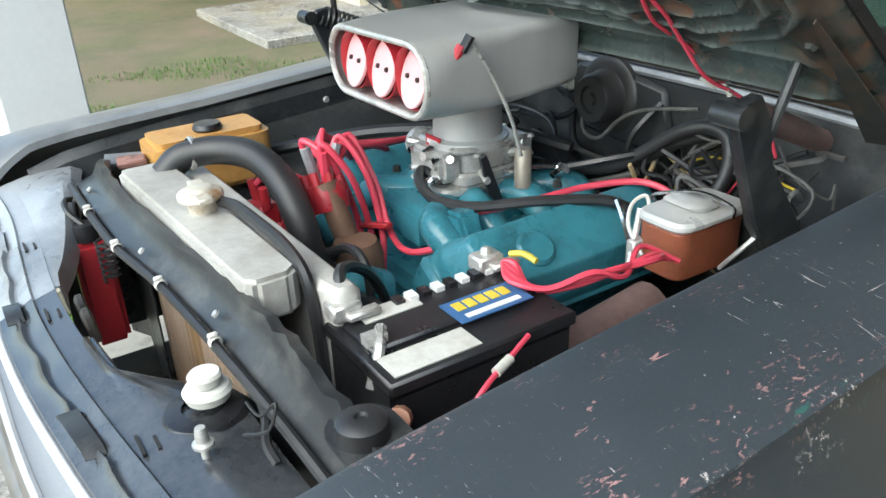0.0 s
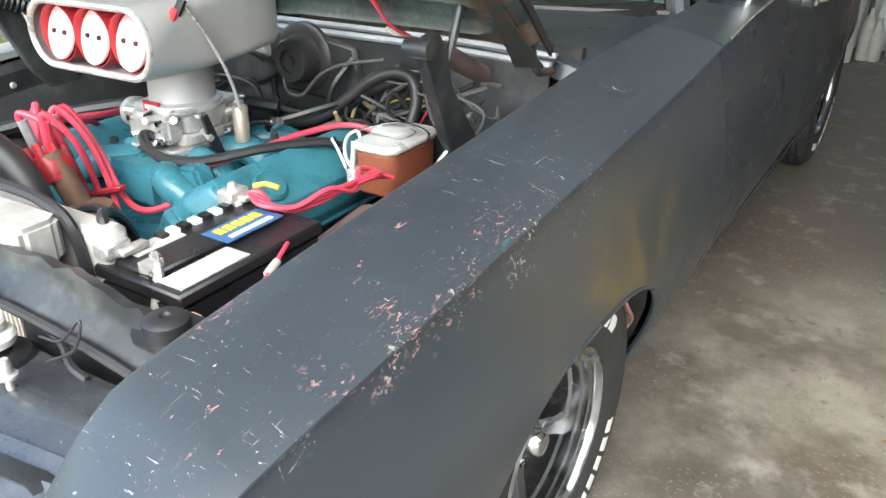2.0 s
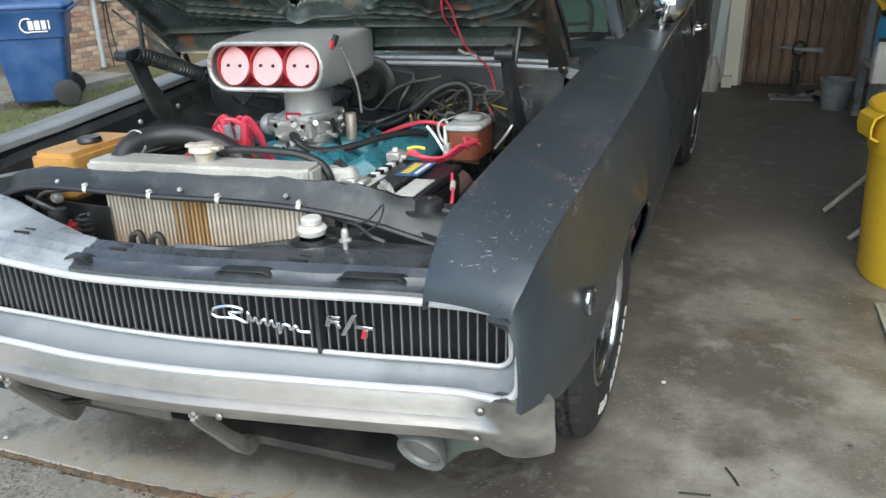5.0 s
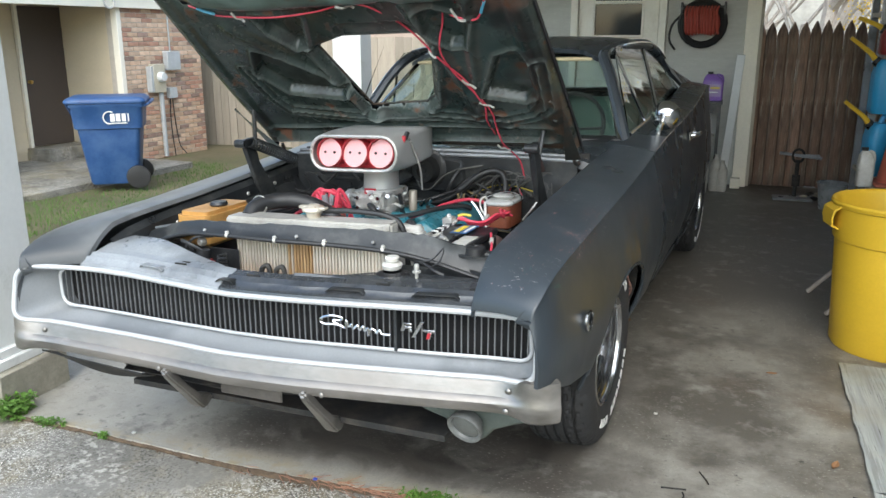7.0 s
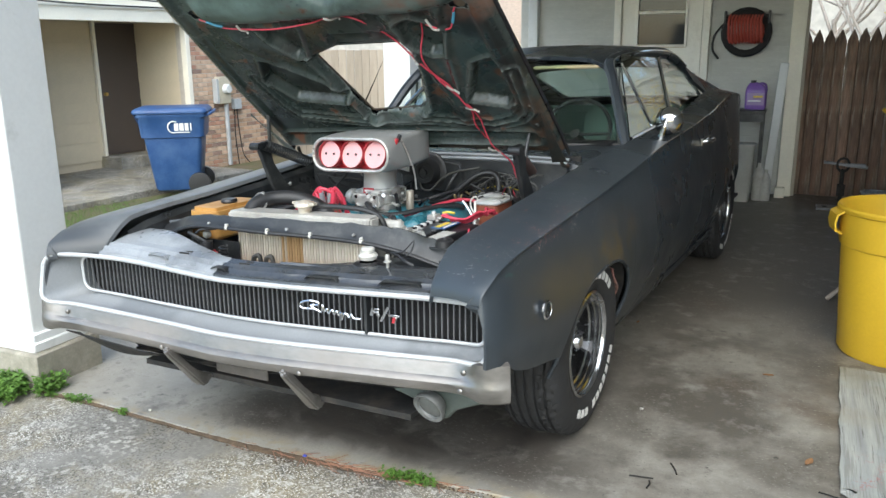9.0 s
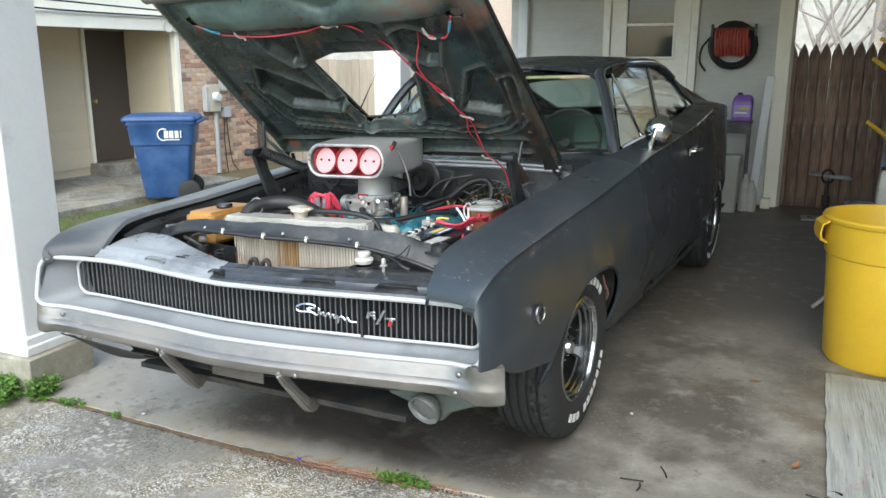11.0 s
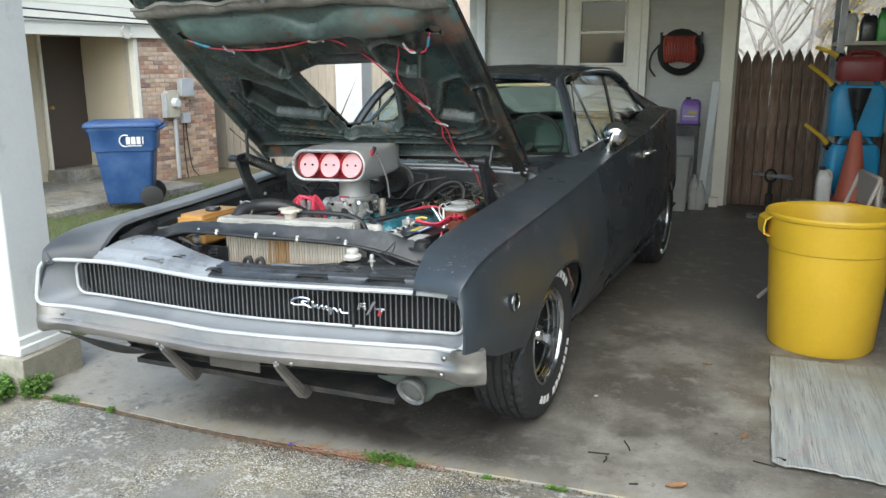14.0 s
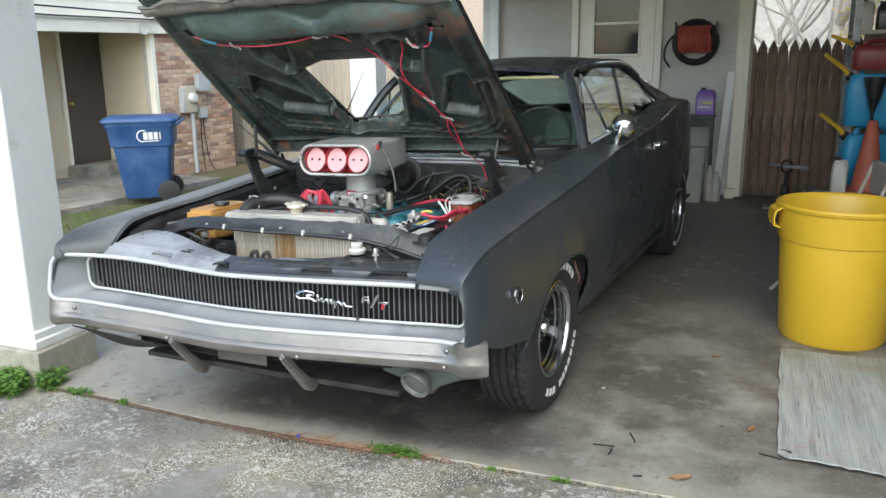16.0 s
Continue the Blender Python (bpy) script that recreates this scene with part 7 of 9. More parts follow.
part("heater_hose", bm, RUBBER, car, "fat black heater hose")
bm = B()
tube(bm, [(0.06, 1.18, 0.80), (0.17, 1.22, 0.85), (0.25, 1.25, 0.905), (0.33, 1.27, 0.94)], 0.0125, 10)
part("heater_hose", bm, RUBBER, car, "fat black heater hose")
rng = random.Random(11)
GREYWIRE = surf("dusty_grey_wire", (0.085, 0.083, 0.078), 0.6, var=0.3, scale=30)
WIRES = (RUBBER, RUBBER, RUBBER, GREYWIRE, GREYWIRE, GREYWIRE, RUBBER, bpy.data.materials["yellow_mark"], REDWIRE, surf("tan_wire", (0.35, 0.26, 0.13), 0.6), surf("grey_wire", (0.14, 0.14, 0.135), 0.6))
for k in range(34):
    x0 = rng.uniform(0.18, 0.56)
    pts = [(x0, 1.27, rng.uniform(0.78, 0.95))]
    for i in range(rng.randint(3, 5)):
        px, py, pz = pts[-1]
        pts.append((min(0.57, max(0.2, px + rng.uniform(-0.12, 0.12))), min(1.28, max(1.17, py + rng.uniform(-0.08, 0.06))), min(0.945, max(0.72, pz + rng.uniform(-0.10, 0.07)))))
    bm = B()
    tube(bm, pts, rng.choice((0.0025, 0.003, 0.004, 0.005)), 5, step=5)
    part("loose_wire", bm, rng.choice(WIRES), car)
for k in range(12):
    pts = [(rng.uniform(-0.5, 0.1), 1.27, rng.uniform(0.78, 0.93))]
    for i in range(4):
        px, py, pz = pts[-1]
        pts.append((px + rng.uniform(-0.14, 0.14), min(1.28, max(1.15, py + rng.uniform(-0.06, 0.04))), min(0.95, max(0.74, pz + rng.uniform(-0.07, 0.05)))))
    bm = B()
    tube(bm, pts, rng.choice((0.004, 0.006)), 5, step=5)
    part("loose_wire", bm, RUBBER, car)
for pts, r in (([(-0.22, 1.24, 0.69), (-0.06, 1.24, 0.73), (0.13, 1.23, 0.81), (0.23, 1.24, 0.90), (0.31, 1.26, 0.95)], 0.008), ([(-0.21, 1.26, 0.82), (-0.07, 1.25, 0.82), (0.11, 1.24, 0.83), (0.21, 1.25, 0.91), (0.31, 1.27, 0.96)], 0.006),
               ([(-0.03, 1.26, 0.95), (0.0, 1.23, 0.88), (0.05, 1.23, 0.87), (0.1, 1.24, 0.92), (0.16, 1.25, 0.95), (0.27, 1.27, 0.97)], 0.004), ([(-0.3, 1.2, 0.74), (-0.1, 1.16, 0.74), (0.05, 1.15, 0.78), (0.2, 1.2, 0.84)], 0.006)):
    part("dusty_hose", tube(B(), pts, r, 7), GREYWIRE, car, "dusty grey hose along the firewall")
for k in range(16):
    x, z = rng.uniform(-0.2, 0.08), rng.uniform(0.70, 0.79)
    d = Vector((rng.uniform(-1, 1), rng.uniform(-0.4, 0.4), rng.uniform(-0.5, 0.5))).normalized() * rng.uniform(0.015, 0.035)
    c = Vector((x, rng.uniform(1.1, 1.2), z))
    part("hose_fitting", cyl(B(), tuple(c - d), tuple(c + d), rng.uniform(0.005, 0.011), seg=8), rng.choice((ALU, CHROME, GREYWIRE, DARK)), car)
bm = B()
tube(bm, [(-0.56, 0.72, 0.80), (-0.40, 0.95, 0.84), (-0.15, 1.12, 0.86), (0.0, 1.2, 0.84)], 0.016, 8)
tube(bm, [(-0.6, 0.8, 0.78), (-0.45, 1.0, 0.80), (-0.2, 1.2, 0.82)], 0.016, 8)
part("heater_hose", bm, RUBBER, car, "black hose across the bay")
bm = B()
cyl(bm, (0.42, 1.02, 0.70), (0.44, 0.60, 0.66), 0.045, seg=16)
part("brown_canister", bm, bpy.data.materials["rusty_brown_iron"], car)

# hinges, struts and prop rods
for s in (1, -1):
    hx = 0.575 if s > 0 else -0.655
    dy = 0.06 if s > 0 else 0.0
    bm = B()
    prism(bm, [(y + dy, z) for y, z in ((0.905, 1.07), (0.92, 1.10), (0.955, 1.105), (0.98, 1.07), (1.0, 1.0), (1.06, 0.92), (1.12, 0.84), (1.04, 0.82), (0.98, 0.90), (0.94, 0.99))], hx - 0.011, hx + 0.011, 0)
    hg = part("hood_hinge", bm, BLACKMETAL, car, "black curved hood hinge arm", bevel=0.004)
    bm = B()
    cyl(bm, (hx - s * 0.02, 0.90 + dy, 1.085), (hx + s * 0.03, 0.90 + dy, 1.085), 0.017, seg=14)
    part("hinge_pivot", bm, BLACKMETAL, hg)
    bm = B()
    if s > 0:
        cyl(bm, (hx - s * 0.012, 0.96 + dy, 1.075), (hx - s * 0.075, 1.27 + dy, 0.945), 0.02, seg=16)
    else:
        p0, p1 = Vector((hx + 0.02, 0.93, 1.09)), Vector((hx + 0.075, 1.17, 0.985))
        u, v, _ = frame_of(p1 - p0)
        tube(bm, [p0 + (p1 - p0) * (i / 260) + 0.022 * (math.cos(i * 0.5) * u + math.sin(i * 0.5) * v) for i in range(261)], 0.0042, 5, step=0)
    part("hinge_strut", bm, bpy.data.materials["rusty_brown_iron"] if s > 0 else BLACKMETAL, hg, "rusty brown strut" if s > 0 else "black coil spring")
    bm = B()
    tube(bm, [(hx, 1.04, 1.0), (0.585, 1.085, 1.15)] if s > 0 else [(-0.635, 0.965, 1.07), (-0.628, 0.957, 1.235)], 0.008, 8, step=0)
    part("prop_rod", bm, BLACKMETAL, hg, "thin black hood support rod")
    bm = B()
    tube(bm, [(s * 0.665, 1.30, 0.985), (s * 0.668, 1.23, 1.0), (s * 0.668, 1.20, 1.05)], 0.008, 8)
    part("hinge_link", bm, RUST, hg)

# wiring clipped to the underside of the hood
def hp(x, y, off=0.006):
    return Vector((x, y, crown(x, y) - under(x, y) - off))


bm = B()
tube(bm, [hp(-0.498, 0.99), hp(-0.44, 0.95), hp(-0.396, 0.928), hp(-0.2, 0.918), hp(-0.035, 0.921), hp(0.05, 0.94), hp(0.1, 0.95), hp(0.177, 0.93), hp(0.25, 0.80), hp(0.335, 0.667), hp(0.382, 0.553), hp(0.405, 0.45), hp(0.405, 0.38), hp(0.39, 0.3), hp(0.385, 0.2), hp(0.40, 0.09, 0.02)], 0.0032, 6)
tube(bm, [hp(0.575, 0.95), hp(0.562, 0.93), hp(0.517, 0.855), hp(0.46, 0.88), hp(0.40, 0.86), hp(0.375, 0.80), hp(0.352, 0.728), hp(0.357, 0.62), hp(0.38, 0.52), hp(0.41, 0.41), hp(0.42, 0.33), hp(0.415, 0.26), hp(0.42, 0.17, 0.01), hp(0.43, 0.09, 0.03), hp(0.45, 0.02, 0.03), hp(0.46, -0.05, 0.06)], 0.0032, 6)
wire = part("hood_wire", bm, REDWIRE, hood, "red wire clipped to the hood underside")
for x, y in ((-0.34, 0.922), (0.1, 0.955), (0.46, 0.885), (0.30, 0.715), (0.385, 0.535), (0.41, 0.40), (0.40, 0.12)):
    bm = B()
    tube(bm, [hp(x - 0.012, y + 0.02), hp(x, y, 0.012), hp(x + 0.012, y - 0.014), hp(x + 0.035, y - 0.006, 0.02)], 0.0042, 5)
    part("cable_tie", bm, WHITEP, wire, "white cable tie")
for s, x, y in ((1, 0.595, 0.962), (-1, -0.49, 1.012)):
    part("blue_splice", tube(B(), [hp(x - 0.03, y - 0.03), hp(x - 0.045, y - 0.06), hp(x - 0.055, y - 0.08)] if s > 0 else [hp(-0.475, 0.975), hp(-0.45, 0.955), hp(-0.42, 0.94)], 0.005, 6), surf("blue_splice", (0.1, 0.4, 0.6), 0.5) if s > 0 else bpy.data.materials["blue_splice"], wire, "blue splice")
    bm = B()
    cyl(bm, hp(x, y, -0.03), hp(x, y, -0.005), 0.02)
    part("signal_socket", bm, surf("brass_socket", (0.25, 0.2, 0.15), 0.4, 0.7), hood)
bm = B()
tube(bm, [hp(0.02, 1.19, 0.03), hp(0.05, 1.22, 0.045), hp(0.085, 1.265, 0.03)], 0.014, 8)
box(bm, hp(0.10, 1.275, 0.012), (0.05, 0.045, 0.03))
part("latch_striker", bm, GREYMETAL, hood, "bare metal hood latch striker", bevel=0.004)
for x, y in ((-0.22, 1.33), (-0.19, 1.345), (0.12, 1.30), (0.34, 1.31), (0.5, 1.245), (-0.40, 1.25)):
    bm = B()
    lathe(bm, [(0.0, 0.004), (0.008, 0.004), (0.011, 0.0)], Matrix.Translation(hp(x, y, 0.0)) @ Matrix.Rotation(math.pi, 4, "X"), 10)
    part("panel_hole", bm, DARK if x < 0.4 else ALU, hood)
bm = B()
tube(bm, [hp(-0.06, 1.245, 0.01), hp(-0.05, 1.23, 0.03), hp(-0.02, 1.215, 0.02)], 0.005, 6)
part("safety_hook", bm, DARK, hood)


# ---- the car leans to its passenger side on the sloping slab, but its upright faces stay plumb ----
def plumb(root, slope):
    done = set()

    def visit(ob, m):
        for child in [o for o in bpy.data.objects if o.parent is ob]:
            mc = m @ child.matrix_basis
            if child.type == "MESH" and child.data.name not in done:
                done.add(child.data.name)
                back = mc.inverted()
                for v in child.data.vertices:
                    p = mc @ v.co
                    p.x += slope * p.z
                    v.co = back @ p
            visit(child, mc)

    visit(root, Matrix())


plumb(car, 0.033)

# ---- the neighbouring house ----
BRICKS = [surf("brick_%s" % n, c, 0.85, var=0.2, scale=9, fine=70, bump=0.35, rnd=0.18) for n, c in (("tan", (0.52, 0.36, 0.25)), ("buff", (0.56, 0.41, 0.3)), ("red", (0.42, 0.24, 0.17)), ("brown", (0.29, 0.2, 0.16)))]
MORTAR = surf("pale_mortar", (0.52, 0.47, 0.4), 0.95, var=0.15, scale=8, bump=0.4)
NB = -0.36


def build_neighbour():
    S = lambda name, items, mat, label, cat, bev=0.004: tagged(link(name, boxes(*items), mat, bevel=bev), label, cat, kind="structure")
    S("wall_brick", [((-7.62, 7.83, 0.78), (0.2, 1.68, 2.3))], MORTAR, "tan and brown brick wall of the neighbouring house", "wall", 0)
    S("wall_behind", [((-8.78, 7.6, 0.9), (0.14, 7.0, 2.5))], BEIGE, "beige wall in the neighbour's recessed porch", "wall", 0)
    S("wall_return", [((-8.12, 7.10, 0.85), (1.18, 0.1, 2.2))], BEIGE, "beige siding return wall of the porch", "wall", 0)
    S("wall_left_return", [((-8.1, 4.55, 0.85), (1.2, 0.12, 2.4))], BEIGE, "beige porch end wall", "wall", 0)
    S("trim_brick_corner", [((-7.545, 7.0, 0.78), (0.11, 0.08, 2.2))], CREAM, "cream corner board beside the brick", "trim")
    S("trim_fascia", [((-7.46, 6.0, 1.93), (0.08, 8.0, 0.17))], CREAM, "cream fascia board", "trim")
    S("ceiling_porch", [((-8.1, 5.6, 2.03), (1.4, 3.2, 0.03))], CEIL, "porch soffit", "ceiling")
    S("wall_upper", [((-7.56, 6.0, 3.1), (0.12, 8.0, 2.2))], CREAM, "cream boarded upper wall", "wall")
    S("floor_porch", [((-7.6, 5.0, -0.345), (2.3, 4.2, 0.14))], DRIVE, "pale concrete porch slab", "floor", 0.01)
    S("step_door", [((-8.5, 6.7, -0.19), (0.5, 0.95, 0.18))], DRIVE, "concrete door step", "step", 0.008)
    S("roof_neighbour", [((-9.6, 6.0, 4.25), (4.6, 9.0, 0.12))], surf("grey_shingle", (0.2, 0.19, 0.18), 0.9, bump=0.4), "grey shingled roof", "roof")
    S("wall_far", [((-11.5, 6.0, 1.9), (0.2, 9.0, 4.6))], BEIGE, "far side of the neighbour's house", "wall", 0)
    for name, y, z0, n, wide in (("siding_upper", 2.0, 2.03, 9, 8.0),):
        clapboards(name, wide, n * 0.23, 0.23, pose(-7.49, y, z0, 0, 0, 90), CREAM, "cream lap siding on the upper wall")
    clapboards("siding_return", 1.1, 2.2, 0.29, pose(-8.68, 7.045, -0.16), BEIGE, "beige lap siding beside the door")
    clapboards("siding_porch", 1.55, 2.2, 0.29, pose(-8.70, 4.7, -0.16, 0, 0, 90), BEIGE, "beige lap siding in the porch")
    door = thing("door_2", pose(-8.69, 6.68, -0.1, 0, 0, 90), "dark brown front door with a brass knob", "door", kind="structure")
    part("door_leaf", boxes(((0, 0, 0.99), (0.74, 0.045, 1.96))), BROWNDOOR, door, bevel=0.004)
    part("door_frame", boxes(((-0.395, -0.02, 1.0), (0.05, 0.06, 2.0)), ((0.395, -0.02, 1.0), (0.05, 0.06, 2.0))), CREAM, door, bevel=0.004)
    bm = B()
    lathe(bm, [(0, 0.06), (0.022, 0.058), (0.03, 0.045), (0.022, 0.028), (0.012, 0.02), (0.012, 0.0), (0.032, -0.005)], pose(-0.30, -0.025, 0.93, 90, 0, 0), 14)
    part("door_knob", bm, surf("brass", (0.6, 0.42, 0.15), 0.3, 1.0), door, "brass knob")
    # meter, boxes, conduit
    mt = thing("electric_meter", pose(-7.5, 7.55, 0.85, 0, 0, 90), "grey electric meter box with a glass dial", "meter")
    part("meter_box", boxes(((0.06, -0.05, 0), (0.25, 0.1, 0.42))), surf("beige_box", (0.5, 0.46, 0.36), 0.5), mt, bevel=0.01)
    part("box_side", boxes(((-0.09, -0.05, -0.01), (0.05, 0.1, 0.38))), surf("grey_box", (0.42, 0.44, 0.45), 0.5), mt, bevel=0.006)
    bm = B()
    lathe(bm, [(0.075, 0.0), (0.075, 0.05), (0.06, 0.08), (0.0, 0.085)], pose(0.07, -0.10, 0.02, 90, 0, 0), 24)
    part("dial", bm, surf("pale_dial", (0.6, 0.62, 0.62), 0.25), mt, "round glass meter dial")
    part("conduit", cyl(B(), (0.12, -0.04, -0.2), (0.12, -0.04, -1.18), 0.035, seg=14), surf("grey_conduit", (0.4, 0.42, 0.43), 0.5), mt, "grey conduit pipe")
    jb = thing("junction_box", pose(-7.5, 7.94, 1.1, 0, 0, 90), "grey wall-mounted junction box", "box")
    part("box_body", boxes(((0, -0.05, 0), (0.28, 0.1, 0.28))), bpy.data.materials["grey_box"], jb, bevel=0.008)
    part("feed_pipe", cyl(B(), (0.0, -0.03, 0.14), (0.0, -0.03, 0.8), 0.012), bpy.data.materials["grey_conduit"], jb)
    jb = thing("telephone_box", pose(-7.5, 7.90, 0.62, 0, 0, 90), "small grey cable box", "box")
    part("box_body", boxes(((0, -0.04, 0), (0.16, 0.08, 0.16))), bpy.data.materials["grey_box"], jb, bevel=0.006)
    part("cable", tube(B(), [(0.02, -0.02, -0.08), (0.04, -0.02, -0.4), (0.09, -0.03, -0.8), (0.2, -0.05, -0.96)], 0.008, 6), RUBBER, jb)
    part("cable", tube(B(), [(-0.03, -0.02, -0.08), (-0.05, -0.02, -0.5), (-0.02, -0.03, -0.97)], 0.008, 6), RUBBER, jb)
    for k, (z0, z1, z2) in enumerate(((2.13, 2.05, 2.04), (2.20, 2.16, 2.10))):
        cb = tagged(link("overhead_cable", tube(B(), [(-7.36, 3.0, z0), (-7.36, 5.0, z1), (-7.36, 7.4, z2), (-7.36, 9.0, z2 - 0.05)], 0.012, 6), RUBBER), "black cable sagging along the fascia", "cable")
    tagged(link("cable_loop", tube(B(), [(-7.38, 6.75 + 0.09 * math.cos(radians(a)), 1.92 + 0.09 * math.sin(radians(a))) for a in range(0, 400, 40)], 0.012, 6), WHITEP), "coil of white cable hung on the fascia", "cable")


build_neighbour()

# bricks of the neighbour's wall
def build_bricks():
    wall = bpy.data.objects["wall_brick"]
    rng = random.Random(21)
    bm = B()
    box(bm, (0, 0, 0), (0.012, 0.194, 0.057))
    first = part("brick", bm, BRICKS[0], wall, bevel=0.003)
    meshes = [first.data]
    for m in BRICKS[1:]:
        me = first.data.copy()
        me.materials[0] = m
        meshes.append(me)
    used = False
    for row in range(33):
        z = -0.36 + 0.0335 + row * 0.067
        y = 7.05 - (0.1 if row % 2 else 0.0)
        while y < 8.62:
            a, b = max(y, 7.045), min(y + 0.194, 8.66)
            if b - a > 0.05:
                if used:
                    ob = new("brick", rng.choices(meshes, (4, 4, 2, 2))[0])
                    ob.parent = wall
                else:
                    ob, used = first, True
                ob.location = (-7.515 + rng.uniform(-0.002, 0.002), (a + b) / 2, z)
                ob.scale = (1, (b - a) / 0.194, 1)
            y += 0.204


# ---- fences and trees ----
PICKET = surf("weathered_brown_pickets", (0.3, 0.185, 0.13), 0.8, var=0.5, scale=3, fine=40, bump=0.5, stretch=(6, 6, 0.6), rnd=0.3, stain=(0.13, 0.085, 0.062), amount=0.46, stain_scale=5, sharp=0.3)
over(PICKET, (0.33, 0.27, 0.21), 5, 0.5, 0.66, stretch=(5, 5, 0.5))
over(PICKET, (0.045, 0.032, 0.026), 9, 0.64, 0.69, stretch=(2, 2, 0.8))
over(PICKET, (0.09, 0.062, 0.048), 2.5, 0.46, 0.66, stretch=(3, 3, 0.6))
GREYWOOD = surf("silvered_fence_boards", (0.36, 0.31, 0.25), 0.85, var=0.25, scale=3, fine=40, bump=0.4, stretch=(6, 6, 0.6), rnd=0.15)


def build_fences():
    f = thing("picket_fence", HOUSE @ pose(1.53, 6.42, 0), "brown weathered pointed picket fence closing the carport's rear opening", "fence")
    bm = B()
    loops = []
    for z, k in ((0.0, 1.0), (1.47, 1.0), (1.52, 0.8), (1.585, 0.22), (1.60, 0.1)):
        loops.append([Vector((0.0497 * k * math.cos(radians(a)), -0.026 * k * math.sin(radians(a)) if 0 < a < 180 else 0.008 * k, z)) for a in (0, 30, 60, 90, 120, 150, 180)])
    rings(bm, loops)
    bmesh.ops.recalc_face_normals(bm, faces=bm.faces)
    b0 = part("picket", bm, PICKET, f)
    rng = random.Random(8)
    for i in range(22):
        o = b0 if i == 0 else new("picket", b0.data)
        o.parent = f
        o.matrix_local = pose(0.05 + 0.0985 * i + rng.uniform(-0.0012, 0.0012), 0.008 * rng.uniform(-1, 1), rng.uniform(-0.012, 0.012), 0, rng.uniform(-0.1, 0.1), rng.uniform(-2, 2))
    part("fence_rail", boxes(((1.05, 0.03, 0.4), (2.2, 0.04, 0.09))), PICKET, f)
    part("fence_rail", boxes(((1.05, 0.03, 1.3), (2.2, 0.04, 0.09))), PICKET, f)
    g = thing("board_fence", pose(-8.3, 9.2, NB, 0, 0, 6), "silvery grey board fence behind the brick wall", "fence")
    bm = B()
    box(bm, (0, 0, 0.9), (0.138, 0.018, 1.8))
    b0 = part("board", bm, GREYWOOD, g, bevel=0.003)
    for i in range(44):
        o = b0 if i == 0 else new("board", b0.data)
        o.parent = g
        o.matrix_local = pose(0.145 * i, 0.004 * rng.uniform(-1, 1), rng.uniform(-0.01, 0.01), 0, rng.uniform(-0.4, 0.4), rng.uniform(-1, 1))
    part("fence_rail", boxes(((3.1, 0.03, 0.5), (6.3, 0.04, 0.09))), GREYWOOD, g)
    part("fence_post", boxes(((0.9, 0.08, 0.95), (0.1, 0.1, 1.9))), GREYWOOD, g)
    # a white post seen beyond the car
    p = thing("yard_post", HOUSE @ pose(-2.9, 6.6, 0), "white painted yard post beyond the car", "post")
    part("shaft", boxes(((0, 0, 1.2), (0.36, 0.3, 3.2))), WHITEPAINT, p, bevel=0.006)


build_fences()


def build_tree(base, high, seed, spread=1.0, stout=0.009):
    """A bare tree: a tapered trunk that forks again and again into twigs."""
    rng = random.Random(seed)
    t = thing("bare_tree", Matrix.Translation(base), "leafless grey tree with fine twigs behind the fence", "tree", group="bare trees behind the fence")
    wood, twigs = B(), B()

    def grow(p, d, length, r, depth):
        q = p + d * length
        mid = (p + q) / 2 + Vector((rng.uniform(-1, 1), rng.uniform(-1, 1), rng.uniform(-0.4, 0.4))) * length * 0.08
        tube(wood if depth < 2 else twigs, [p, mid, q], lambda k: r * (1 - 0.35 * k), 7 if depth < 2 else 4, step=3 if depth < 3 else 1)
        if depth >= 7 or r < 0.0014:
            return
        for _ in range(rng.choice((2, 3, 3, 4)) if depth else 5):
            nd = (d + Vector((rng.uniform(-1, 1), rng.uniform(-1, 1), rng.uniform(-0.5, 0.6))) * 0.75 * spread).normalized()
            grow(p + (q - p) * rng.uniform(0.6, 1.0), nd, length * rng.uniform(0.6, 0.8), r * rng.uniform(0.45, 0.62), depth + 1)

    grow(Vector((0, 0, -0.1)), Vector((0.05, 0, 1)), high * 0.3, high * stout, 0)
    part("trunk", wood, BARK, t)
    part("crown", twigs, BARK, t, "bare grey twigs")
    return t


for base, high, seed in (((1.2, 13.2, -0.2), 6.5, 1), ((2.6, 14.8, -0.2), 7.0, 4), ((0.4, 16.5, -0.2), 7.5, 2), ((3.9, 16.0, -0.2), 7, 3), ((2.0, 18.0, -0.2), 7, 6)):
    build_tree(base, high, seed)
build_tree((1.55, 12.2, -0.2), 7.5, 9, 1.15, 0.022)
build_tree((2.9, 13.0, -0.2), 5.0, 12, 1.3, 0.007)
# a plain pale backdrop behind the trees, with distance haze in its colour
tagged(link("backdrop", boxes(((0.0, 30, 2.5), (46, 0.3, 6.5))), surf("hazy_far_backdrop", (0.42, 0.40, 0.36), 0.95, var=0.35, scale=0.6, fine=4, bump=0)), "hazy pale distance behind the yard", "backdrop", kind="backdrop")
# house with brick seen beyond the carport's side
tagged(link("wall_far_brick", boxes(((-5.6, 13.5, 1.5), (4.2, 0.3, 4.0))), surf("far_brick", (0.5, 0.4, 0.33), 0.85, var=0.25, scale=14, fine=60, stretch=(1, 1, 3), bump=0.2)), "distant brick house wall", "wall", kind="structure")
bush = B()
rng = random.Random(31)
